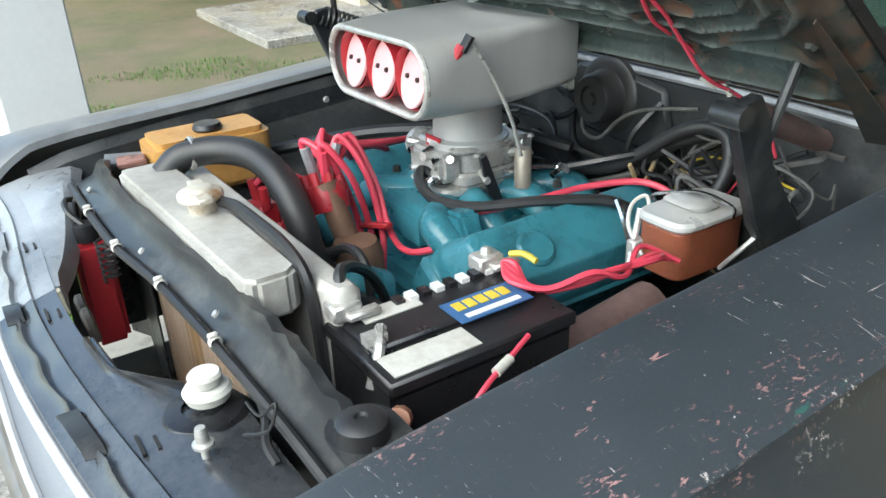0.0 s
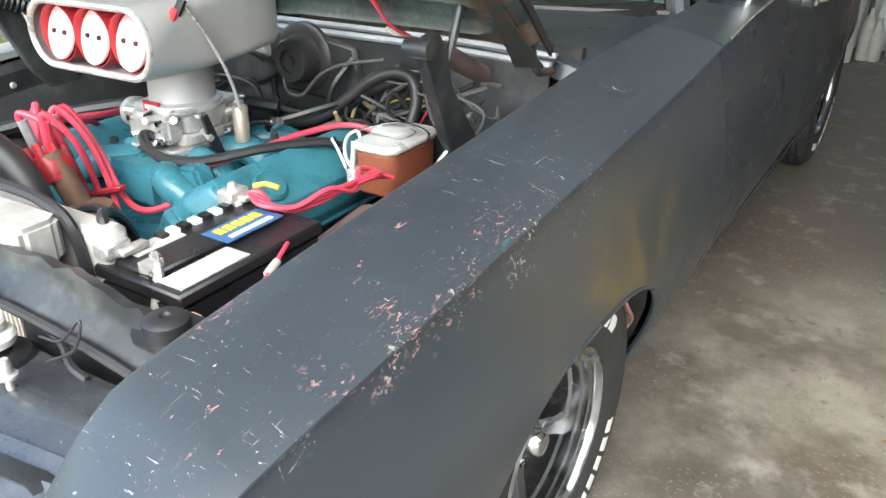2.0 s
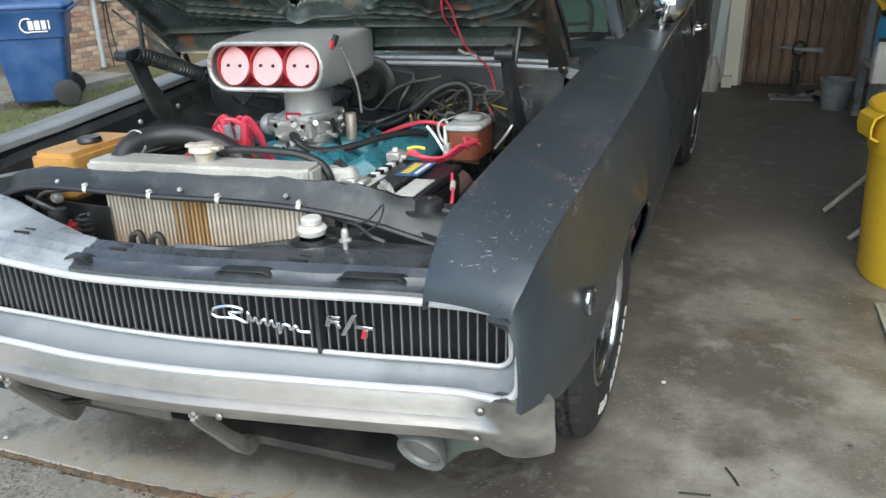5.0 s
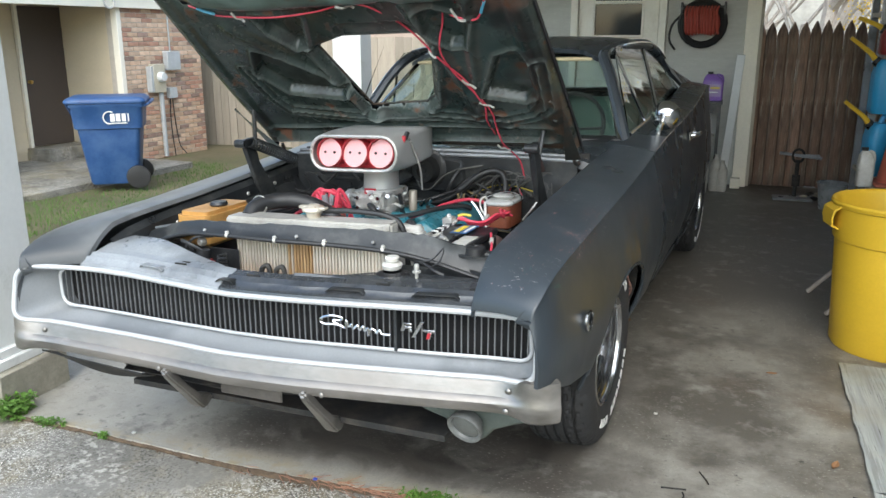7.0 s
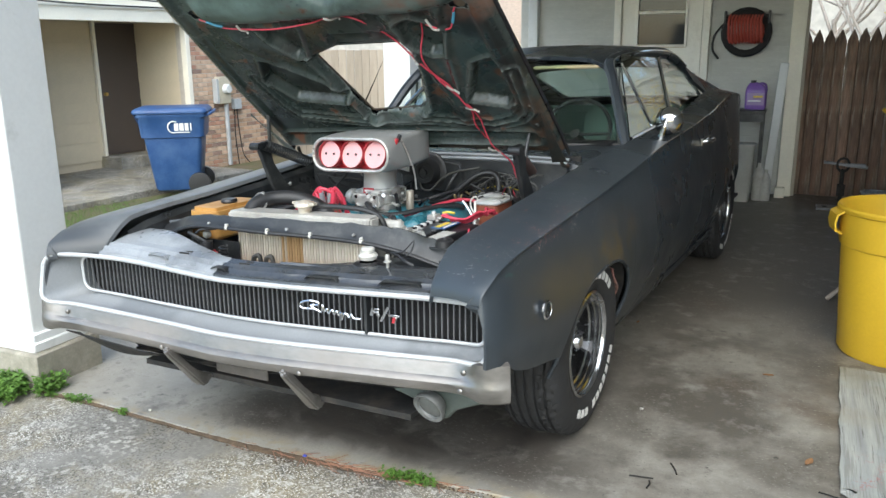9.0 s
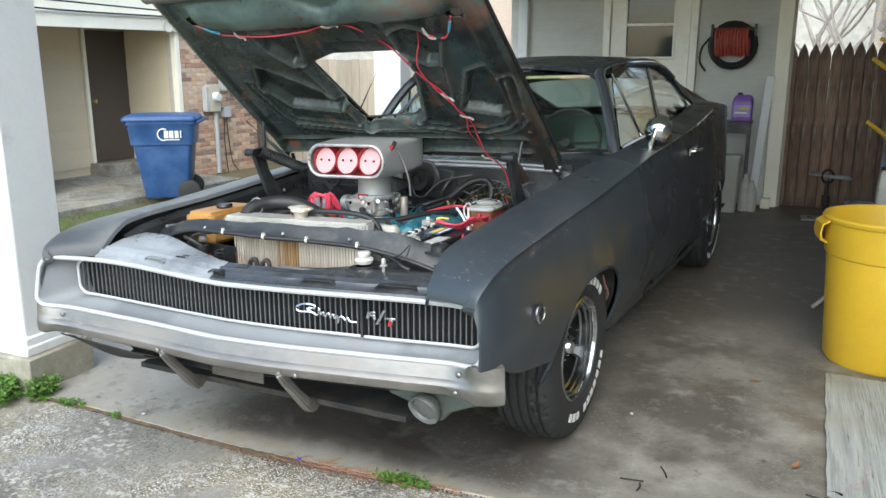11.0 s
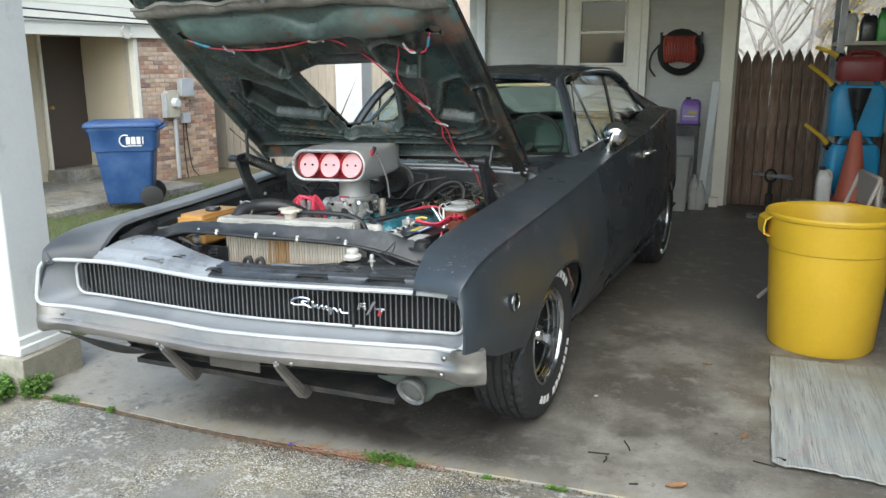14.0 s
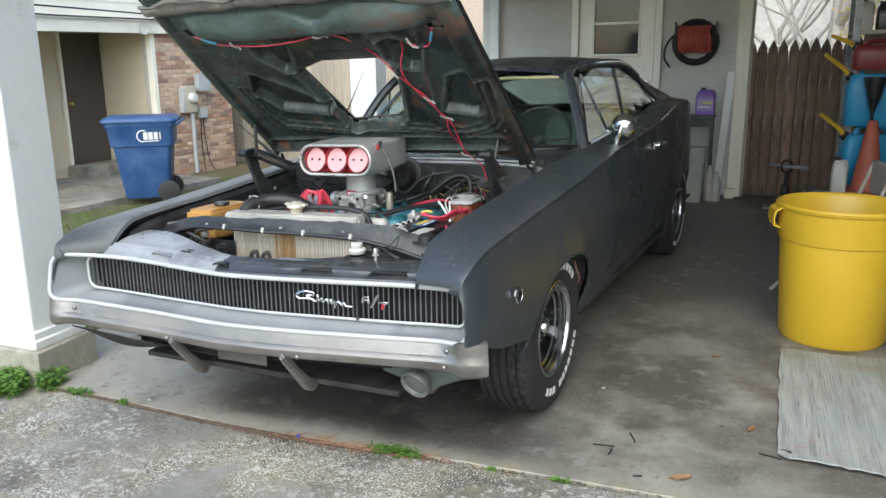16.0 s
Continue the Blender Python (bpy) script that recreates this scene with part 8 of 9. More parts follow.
for i in range(700):
    p = Vector((2.05 + rng.gauss(0, 0.16), 8.2 + rng.gauss(0, 0.16), 1.75 + rng.gauss(0, 0.2)))
    a, b = rng.uniform(0, 6.28), rng.uniform(-1, 1)
    u = Vector((math.cos(a), math.sin(a), b)).normalized() * 0.015
    v = u.cross(Vector((rng.uniform(-1, 1), rng.uniform(-1, 1), rng.uniform(-1, 1)))).normalized() * 0.011
    bush.faces.new([bush.verts.new(q) for q in (p - u, p + v, p + u, p - v)])
sh = thing("forsythia_shrub", Matrix(), "yellow flowering shrub behind the fence", "shrub")
part("stem", tube(B(), [(2.0, 8.2, -0.1), (2.03, 8.2, 0.9), (2.05, 8.2, 1.8)], lambda k: 0.02 - 0.012 * k, 6), BARK, sh)
part("blossom", bush, surf("yellow_blossom", (0.75, 0.5, 0.03), 0.7, var=0.2), sh, "yellow blossom")

# ---- things round the car ----
YELLOW = surf("yellow_bin_plastic", (0.64, 0.41, 0.028), 0.42, var=0.08, scale=4, fine=70, bump=0.05, stain=(0.54, 0.34, 0.028), amount=0.36, stain_scale=3, sharp=0.5)
BLUE = surf("blue_cart_plastic", (0.022, 0.07, 0.2), 0.45, var=0.15, scale=4, fine=60, bump=0.06, stain=(0.05, 0.11, 0.24), amount=0.42, stain_scale=4, sharp=0.3)
CAN = surf("blue_can_plastic", (0.03, 0.27, 0.5), 0.4, var=0.12, scale=5, fine=60, bump=0.05)


def yellow_bin():
    t = thing("trash_can", HOUSE @ pose(2.13, 1.95, 0), "large round yellow plastic trash can with side handles", "trash can")
    bm = B()
    lathe(bm, [(0.0, 0.012), (0.235, 0.012), (0.25, 0.0), (0.262, 0.02), (0.293, 0.53), (0.302, 0.535), (0.305, 0.545), (0.311, 0.69), (0.322, 0.695), (0.326, 0.71), (0.32, 0.72), (0.311, 0.716), (0.303, 0.70), (0.285, 0.53), (0.25, 0.04), (0.0, 0.03)], None, 72)
    part("body", bm, YELLOW, t)
    for a in (190, 10):
        R = Matrix.Rotation(radians(a), 4, "Z")
        bm = B()
        rows = [[R @ Vector((r, y * w, z)) for y in (-0.075, -0.05, 0, 0.05, 0.075)] for r, z, w in ((0.315, 0.70, 1.0), (0.345, 0.68, 1.0), (0.352, 0.64, 0.95), (0.345, 0.60, 0.85), (0.312, 0.585, 0.8))]
        sheet(bm, rows)
        thick(bm, 0.008)
        part("handle", bm, YELLOW, t)
    return t


yellow_bin()


def board_sheet():
    bm = B()
    rng = random.Random(4)
    rows = []
    n, m = 40, 46
    for j in range(m + 1):
        v = j / m
        row = []
        for i in range(n + 1):
            u = i / n
            x, y = 1.845 + 0.95 * u + 0.03 * v, 0.40 + 1.20 * v
            if j in (0, m):
                y += 0.02 * noise.noise(Vector((u * 7, j, 1))) + 0.012 * noise.noise(Vector((u * 25, j, 1))) - (0.05 * u if j == 0 else 0)
            if i == 0:
                x += 0.012 * noise.noise(Vector((v * 9, 3, 1)))
            if i == 0 and j == 0:
                x, y = x + 0.02, y + 0.04
            z = 0.004 + 0.004 * noise.noise(Vector((u * 4, v * 3, 0))) + 0.0018 * math.sin(u * 95) + 0.006 * max(0, 1 - v / 0.06)
            row.append(Vector((x, y, z + 0.006)))
        rows.append(row)
    sheet(bm, rows)
    thick(bm, 0.006)
    m = surf("worn_grey_board", (0.42, 0.435, 0.4), 0.75, var=0.15, scale=4, fine=60, bump=0.3, stretch=(7, 0.5, 1), stain=(0.26, 0.27, 0.27), amount=0.45, stain_scale=3, sharp=0.3)
    over(m, (0.25, 0.255, 0.235), 26, 0.5, 0.62, stretch=(5, 0.1, 1), detail=3.0)
    over(m, (0.12, 0.12, 0.11), 30, 0.63, 0.68, stretch=(5, 0.1, 1), detail=3.0)
    over(m, (0.26, 0.25, 0.19), 2, 0.4, 0.62, zlim=[(1, 0.9, 1.5)])
    over(m, (0.33, 0.38, 0.39), 1.6, 0.52, 0.68)
    over(m, (0.1, 0.09, 0.085), 60, 0.66, 0.70, mask_scale=3, mask=(0.45, 0.6))
    over(m, (0.4, 0.15, 0.15), 90, 0.53, 0.6, mask_scale=9, mask=(0.45, 0.6), zlim=[(0, 2.2, 2.0), (0, 1.86, 1.93), (1, 0.75, 0.62)])
    over(m, (0.36, 0.34, 0.27), 2.5, 0.52, 0.8, stretch=(1, 1, 1))
    ob = link("floor_mat", bm, m)
    ob.matrix_world = HOUSE
    tagged(ob, "worn grey streaked sheet lying on the concrete", "mat")


board_sheet()


def wheelie_bin():
    t = thing("wheelie_bin", pose(-6.19, 5.46, NB + 0.10, 0, 0, 40), "blue plastic wheeled trash cart with a closed lid", "trash cart")
    bm = B()
    loops = []
    for z, w, d, o in ((0.0, 0.50, 0.52, 0.0), (0.03, 0.53, 0.55, 0.0), (0.66, 0.62, 0.70, -0.01), (0.67, 0.66, 0.76, -0.01), (0.90, 0.68, 0.80, -0.01), (0.92, 0.71, 0.84, -0.01), (0.96, 0.71, 0.84, -0.01)):
        loops.append([Vector((px + o, py, z)) for px, py in rounded(d, w, 0.06, 4)])
    rings(bm, loops)
    part("body", bm, BLUE, t)
    bm = B()
    loops = []
    for z, k in ((0.965, 1.0), (0.985, 1.01), (1.01, 0.98), (1.03, 0.9), (1.035, 0.7)):
        loops.append([Vector((px * k - 0.02, py * k, z)) for px, py in rounded(0.90, 0.74, 0.07, 4)])
    rings(bm, loops)
    part("lid", bm, BLUE, t, "closed blue lid")
    bm = B()
    sheet(bm, [[Vector((-0.46 + 0.03 * k, y * (1 - 0.12 * k), 0.98 - 0.085 * k)) for y in (-0.34, -0.2, 0.0, 0.2, 0.34)] for k in (0, 1, 2)])
    thick(bm, 0.01)
    part("lid_lip", bm, BLUE, t)
    bm = B()
    tube(bm, [(0.41, -0.3, 0.93), (0.47, -0.27, 0.96), (0.47, 0.27, 0.96), (0.40, 0.3, 0.93)], 0.018, 8)
    part("handle", bm, BLUE, t)
    for y in (-0.28, 0.28):
        bm = B()
        lathe(bm, [(0.0, -0.03), (0.10, -0.03), (0.135, -0.025), (0.14, 0.0), (0.135, 0.025), (0.10, 0.03), (0.0, 0.03)], pose(0.27, y, 0.08, 90, 0, 0), 24)
        part("wheel", bm, RUBBER, t, "black wheel")
    # pale logo: ring and bars
    bm = B()
    tube(bm, [(0.02 + 0.07 * math.cos(radians(a)), -0.36, 0.80 + 0.07 * math.sin(radians(a))) for a in range(60, 300, 20)], 0.008, 5)
    part("logo_ring", bm, LETTER, t, "white ring mark")
    for k, (w, h) in enumerate(((0.05, 0.09), (0.05, 0.09), (0.045, 0.09), (0.014, 0.09))):
        bm = boxes(((0.05 + 0.062 * k - (0.012 if k == 3 else 0), -0.352, 0.80), (w, 0.006, h)))
        part("logo_bar", bm, LETTER, t, "white bar")
    part("logo_line", boxes(((0.12, -0.35, 0.735), (0.17, 0.006, 0.012))), LETTER, t)
    return t


wheelie_bin()


def hose_hanger():
    t = thing("hose_reel", HOUSE @ pose(1.03, 6.28, 1.60), "red air hose and black hose coiled on a wall hook", "hose")
    for k in range(9):
        r = 0.225 - 0.006 * k
        bm = B()
        tube(bm, [(r * math.cos(radians(a)), -0.04 - 0.006 * (k % 3) , r * 1.0 * math.sin(radians(a)) - 0.02) for a in range(0, 360, 18)], 0.012, 6, step=0, closed=True)
        part("black_hose", bm, RUBBER, t, "black rubber hose coil")
    part("black_tail", tube(B(), [(-0.22, -0.05, 0.05), (-0.29, -0.05, -0.05), (-0.30, -0.05, -0.18), (-0.24, -0.05, -0.27)], 0.012, 6), RUBBER, t)
    red = surf("faded_red_hose", (0.42, 0.07, 0.05), 0.5, var=0.15, scale=14, bump=0.05)
    for k in range(11):
        x = -0.15 + 0.029 * k
        bm = B()
        tube(bm, [(x, -0.05, 0.14), (x - 0.012, -0.10, 0.10), (x - 0.008, -0.11, 0.0), (x, -0.10, -0.09 - 0.02 * math.sin(k)), (x + 0.01, -0.06, -0.11), (x + 0.012, -0.03, 0.0), (x, -0.05, 0.14)], 0.012, 6, step=4)
        part("red_hose", bm, red, t, "faded red hose loop")
    part("hook_bar", cyl(B(), (-0.2, -0.05, 0.13), (0.2, -0.05, 0.13), 0.018), BLACKMETAL, t)
    for x in (-0.2, 0.2):
        part("hook_plate", boxes(((x, -0.04, 0.12), (0.02, 0.09, 0.12))), BLACKMETAL, t, bevel=0.004)


hose_hanger()


def jug(t, w, d, h, body, cap, label_col=None):
    bm = B()
    loops = []
    for z, k in ((0, 0.94), (0.02, 1.0), (h * 0.62, 1.0), (h * 0.78, 0.85), (h * 0.9, 0.5), (h * 0.93, 0.3)):
        loops.append([Vector((px * k - (0.18 * w * (1 - k)), py * k, z)) for px, py in rounded(w, d, 0.02, 3)])
    rings(bm, loops)
    b = part("body", bm, body, t)
    part("handle", tube(B(), [(w * 0.12, 0, h * 0.9), (w * 0.38, 0, h * 0.86), (w * 0.46, 0, h * 0.68), (w * 0.42, 0, h * 0.6)], 0.012, 8), body, t)
    part("cap", cyl(B(), (-w * 0.16, 0, h * 0.92), (-w * 0.16, 0, h), 0.024), cap, t)
    if label_col:
        part("label", boxes(((0, -d / 2 - 0.002, h * 0.36), (w * 0.8, 0.003, h * 0.42))), label_col, t, "pale label with bars")
        part("label_bar", boxes(((0.02, -d / 2 - 0.005, h * 0.45), (w * 0.45, 0.003, h * 0.07))), bpy.data.materials["yellow_mark"], t)
        part("label_bar", boxes(((-0.01, -d / 2 - 0.005, h * 0.3), (w * 0.6, 0.003, h * 0.05))), LETTER, t)


PURPLE = surf("purple_plastic", (0.2, 0.1, 0.38), 0.4, var=0.15, scale=8)
t = thing("coolant_jug", HOUSE @ pose(1.18, 6.02, 0.862), "purple plastic jug with a label on the bench", "jug")
jug(t, 0.19, 0.12, 0.27, PURPLE, BLACKP, surf("lilac_label", (0.3, 0.22, 0.42), 0.5))
bench = thing("work_bench", HOUSE @ pose(1.14, 6.05, 0), "narrow dark-topped work bench against the wall", "bench")
part("top", boxes(((0, 0, 0.845), (0.28, 0.34, 0.03))), BLACKMETAL, bench, bevel=0.004)
part("apron", boxes(((0, -0.14, 0.79), (0.25, 0.02, 0.08))), BLACKMETAL, bench)
for x in (-0.115, 0.115):
    for y in (-0.04, 0.13):
        part("leg", boxes(((x, y, 0.415), (0.03, 0.03, 0.83))), BLACKMETAL, bench)
t = thing("white_bucket_bin", HOUSE @ pose(1.10, 5.84, 0), "tall off-white plastic bin under the bench", "bin")
bm = B()
rings(bm, [[Vector((px * k, py * k, z)) for px, py in rounded(0.24, 0.2, 0.03, 4)] for z, k in ((0, 0.8), (0.01, 0.84), (0.5, 1.0), (0.51, 1.06), (0.55, 1.07), (0.555, 1.0))])
part("body", bm, surf("offwhite_plastic", (0.5, 0.5, 0.46), 0.5, var=0.1), t)
for x, h in ((1.27, 0.36), (1.33, 0.3)):
    t = thing("white_bottle", HOUSE @ pose(x, 5.93, 0), "white plastic bottle on the floor", "bottle", group="bottles under the bench")
    bm = B()
    lathe(bm, [(0, 0), (0.05, 0.0), (0.055, 0.02), (0.055, h * 0.65), (0.03, h * 0.85), (0.018, h * 0.9), (0.018, h)], None, 16)
    part("body", bm, WHITEP, t)
t = thing("leaning_board", HOUSE @ pose(1.33, 6.08, 0, 4, 3.5, 0), "white painted board leaning against the wall", "board")
part("plank", boxes(((0, 0, 0.65), (0.075, 0.02, 1.3))), WHITEPAINT, t, bevel=0.003)
t = thing("scrap_block", HOUSE @ pose(1.46, 6.15, 0), "small pale block of scrap timber on the floor", "block")
part("block", boxes(((0, 0, 0.05), (0.09, 0.08, 0.1))), CREAM, t, bevel=0.004)


def stacked_cans():
    sh = thing("storage_shelf", HOUSE @ pose(2.72, 4.9, 0), "cluttered open shelf of dull painted boards", "shelf")
    for z in (0.42, 1.62):
        part("shelf_board", boxes(((0.05, 0, z), (0.86, 0.5, 0.03))), BEAM, sh)
    for x, y in ((-0.36, -0.23), (-0.36, 0.23), (0.46, -0.23), (0.46, 0.23)):
        part("upright", boxes(((x, y, 1.1), (0.05, 0.05, 2.2))), GREYMETAL if x < 0 else BEAM, sh)
    part("back_panel", boxes(((0.1, 0.24, 1.25), (0.72, 0.015, 0.72))), BEAM, sh, "tan back panel")
    def can(z, w, h, rz, mat, name, label):
        t = thing(name, HOUSE @ pose(2.52, 4.62, z, 0, 0, rz), label, "fuel can", group="fuel cans on the shelf")
        bm = B()
        rings(bm, [[Vector((px * k, py * k, zz)) for px, py in rounded(w, 0.2, 0.05, 5)] for zz, k in ((0, 0.93), (0.02, 1.0), (h * 0.62, 1.0), (h * 0.8, 0.93), (h * 0.86, 0.82))])
        part("body", bm, mat, t)
        part("handle", tube(B(), [(-w * 0.28, 0, h * 0.82), (-w * 0.2, 0, h * 0.97), (0, 0, h), (w * 0.25, 0, h * 0.97), (w * 0.42, 0, h * 0.75)], 0.019, 8), mat, t)
        part("spout_collar", cyl(B(), (-w * 0.40, 0, h * 0.78), (-w * 0.5, 0, h * 0.86), 0.035), BLACKP, t)
        part("spout", tube(B(), [(-w * 0.48, 0, h * 0.85), (-w * 0.6, 0, h * 0.97), (-w * 0.95, 0, h * 1.2)], lambda k: 0.022 - 0.008 * k, 8), bpy.data.materials["yellow_bin_plastic"], t, "yellow pouring spout")
        return t
    can(0.435, 0.40, 0.46, 12, CAN, "water_can", "blue plastic can with a yellow spout")
    can(0.90, 0.40, 0.46, 4, CAN, "water_can", "blue plastic can stacked on another")
    t = can(1.33, 0.36, 0.22, 0, surf("dark_red_plastic", (0.2, 0.02, 0.02), 0.45), "fuel_can", "dark red fuel can on top of the stack")
    t = thing("funnel", HOUSE @ pose(2.50, 4.42, 1.0), "long black plastic funnel hung upside on the cans", "funnel")
    bm = B()
    lathe(bm, [(0.085, 0.28), (0.085, 0.27), (0.012, 0.0), (0.01, -0.12), (0.006, -0.12), (0.008, 0.0), (0.078, 0.268)], None, 20)
    part("cone", bm, BLACKP, t)
    t = thing("traffic_cone", HOUSE @ pose(2.50, 4.30, 0.43), "faded orange traffic cone", "cone")
    bm = B()
    lathe(bm, [(0.115, 0.0), (0.11, 0.02), (0.035, 0.52), (0.028, 0.53), (0.0, 0.53)], None, 24)
    part("cone", bm, surf("faded_orange", (0.4, 0.1, 0.06), 0.6, var=0.15, scale=8), t)
    part("base", boxes(((0, 0, -0.01), (0.28, 0.28, 0.025))), surf("orange_base", (0.3, 0.09, 0.06), 0.7), t, bevel=0.008)
    tb = thing("side_table", HOUSE @ pose(2.55, 4.28, 0), "low scuffed white stand holding a cone", "stand")
    part("top", boxes(((0, 0, 0.39), (0.42, 0.4, 0.025))), WHITEP, tb)
    for x in (-0.18, 0.18):
        for y in (-0.16, 0.16):
            part("leg", boxes(((x, y, 0.19), (0.04, 0.04, 0.38))), WHITEP, tb)
    for x, y, h, m, n in ((2.30, 4.25, 0.28, WHITEP, "white jug on the stand"), (2.64, 4.12, 0.2, WHITEP, "white bottle beside the cone")):
        t = thing("plastic_jug", HOUSE @ pose(x, y, 0.403), n, "jug")
        jug(t, 0.11, 0.10, h, m, BLACKP)
    for x, h, m in ((2.42, 0.24, WHITEP), (2.56, 0.22, BLACKP), (2.68, 0.26, surf("green_plastic", (0.05, 0.3, 0.05), 0.4)), (2.84, 0.2, CAN)):
        t = thing("shelf_jug", HOUSE @ pose(x, 4.82, 1.635), "plastic bottle on the top shelf", "bottle", group="bottles on the top shelf")
        jug(t, 0.12, 0.1, h, m, BLACKP)
    for k in range(3):
        t = thing("timber_offcut", HOUSE @ pose(2.72 + 0.06 * k, 4.12 + 0.05 * k, 0.0, 0, 14 + 9 * k, 30), "dark weathered board leaning by the shelf", "board", group="leaning boards")
        part("plank", boxes(((0, 0, 0.42), (0.14, 0.025, 0.84 - 0.1 * k))), (GREYWOOD, BEAM, PICKET)[k], t, bevel=0.003)
    t = thing("blue_crate", HOUSE @ pose(2.60, 3.75, 0.0), "dark blue plastic crate on the floor", "crate")
    bm = boxes(((0, 0, 0.02), (0.4, 0.3, 0.03)), ((-0.19, 0, 0.15), (0.02, 0.3, 0.25)), ((0.19, 0, 0.15), (0.02, 0.3, 0.25)), ((0, -0.14, 0.15), (0.36, 0.02, 0.25)), ((0, 0.14, 0.15), (0.36, 0.02, 0.25)))
    part("tub", bm, surf("navy_plastic", (0.02, 0.05, 0.14), 0.45), t, bevel=0.004)


stacked_cans()


def folding_chair():
    t = thing("folding_chair", HOUSE @ pose(2.16, 2.55, 0, 0, 0, 8), "tan folding chair pushed behind the trash can", "chair")
    tan = surf("tan_metal", (0.36, 0.31, 0.27), 0.5, var=0.15)
    part("seat", boxes(((0, 0, 0.43), (0.38, 0.38, 0.025))), tan, t, bevel=0.01)
    for y in (-0.2, 0.2):
        part("leg", cyl(B(), (-0.30, y, 0.012), (0.10, y, 0.44), 0.012), tan, t)
        part("leg", cyl(B(), (0.28, y, 0.012), (-0.02, y, 0.44), 0.012), tan, t)
    part("backrest", boxes(((0.22, 0, 0.75), (0.03, 0.38, 0.2))), tan, t, bevel=0.01)
    for y in (-0.19, 0.19):
        part("back_tube", cyl(B(), (0.08, y, 0.43), (0.22, y, 0.84), 0.012), tan, t)


folding_chair()


def jack_stand():
    t = thing("pump_sprayer", HOUSE @ pose(1.98, 5.75, 0), "greasy black stand with a cross bar on a flat foot", "stand")
    bm = B()
    cyl(bm, (0, 0, 0.02), (0, 0, 0.36), 0.018)
    cyl(bm, (0, 0, 0.12), (0, 0, 0.22), 0.035)
    part("column", bm, DARK, t)
    bm = B()
    tube(bm, [(0.05 * math.cos(radians(a)), 0, 0.40 + 0.06 * math.sin(radians(a))) for a in range(0, 360, 30)], 0.012, 6, step=0, closed=True)
    part("ring", bm, DARK, t)
    part("cross_bar", cyl(B(), (-0.16, 0, 0.42), (0.2, 0.02, 0.38), 0.014), GREYMETAL, t)
    part("cross_bar", boxes(((0.1, 0.0, 0.40), (0.16, 0.04, 0.03))), GREYMETAL, t, bevel=0.004)
    part("foot", boxes(((-0.02, -0.05, 0.012), (0.34, 0.2, 0.02))), GREYMETAL, t, bevel=0.006)
    rng = random.Random(9)
    for k in range(9):
        d = thing("yard_debris", HOUSE @ pose(2.08 + rng.uniform(-0.06, 0.24), 5.78 + rng.uniform(-0.12, 0.2), 0.0, 0, 0, rng.uniform(0, 360)), "small rusty odds and ends on the floor", "debris", group="odds and ends by the fence")
        bm = B()
        bmesh.ops.create_icosphere(bm, subdivisions=1, radius=0.035)
        for v in bm.verts:
            v.co = Vector((v.co.x * rng.uniform(0.7, 1.4), v.co.y * rng.uniform(0.7, 1.3), max(0, 0.02 + v.co.z * 0.7)))
        part("lump", bm, rng.choice((DARK, BROWN, GREYMETAL, BEAM)), d)
    t = thing("grey_bucket", HOUSE @ pose(2.24, 5.35, 0), "dented grey bucket by the fence", "bucket")
    bm = B()
    lathe(bm, [(0, 0.01), (0.09, 0.0), (0.12, 0.22), (0.128, 0.225), (0.128, 0.235), (0.118, 0.23), (0.088, 0.02), (0, 0.02)], None, 24)
    part("pail", bm, GREYMETAL, t)


jack_stand()

# ---- plants and litter ----
GRASS = surf("fresh_grass", (0.08, 0.15, 0.025), 0.7, var=0.3, scale=6, bump=0)
WEED = surf("bright_weeds", (0.1, 0.2, 0.03), 0.65, var=0.3, scale=8, bump=0)


def blades(name, spots, mat, label, high, wide, seed):
    rng = random.Random(seed)
    V, F = [], []
    for x, y, z in spots:
        a, h = rng.uniform(0, 6.28), high * rng.uniform(0.5, 1.3)
        lean = rng.uniform(0.2, 0.8) * h
        dx, dy = math.cos(a), math.sin(a)
        px, py = -dy * wide, dx * wide
        n = len(V)
        V += [(x - px, y - py, z), (x + px, y + py, z), (x + px * 0.7 + dx * lean * 0.4, y + py * 0.7 + dy * lean * 0.4, z + h * 0.65), (x - px * 0.7 + dx * lean * 0.4, y - py * 0.7 + dy * lean * 0.4, z + h * 0.65), (x + dx * lean, y + dy * lean, z + h)]
        F += [(n, n + 1, n + 2, n + 3), (n + 3, n + 2, n + 4)]
    me = bpy.data.meshes.new(name)
    me.from_pydata(V, [], F)
    me.materials.append(mat)
    ob = new(name, me)
    return tagged(ob, label, "grass", kind="stuff")


rng = random.Random(77)
spots = []
while len(spots) < 26000:
    x, y = rng.uniform(-7.4, -1.8), rng.uniform(-2.0, 7.5)
    if noise.noise(Vector((x * 0.8, y * 0.8, 5))) > -0.12 + 0.25 * rng.random() - (0.25 if x > -3.5 else 0) and not (x < -6.4 and y < 7.12):
        spots.append((x, y, lawn_z(x) - 0.005))
blades("grass", spots, GRASS, "patchy spring grass beside the carport", 0.045, 0.0035, 1)
spots = []
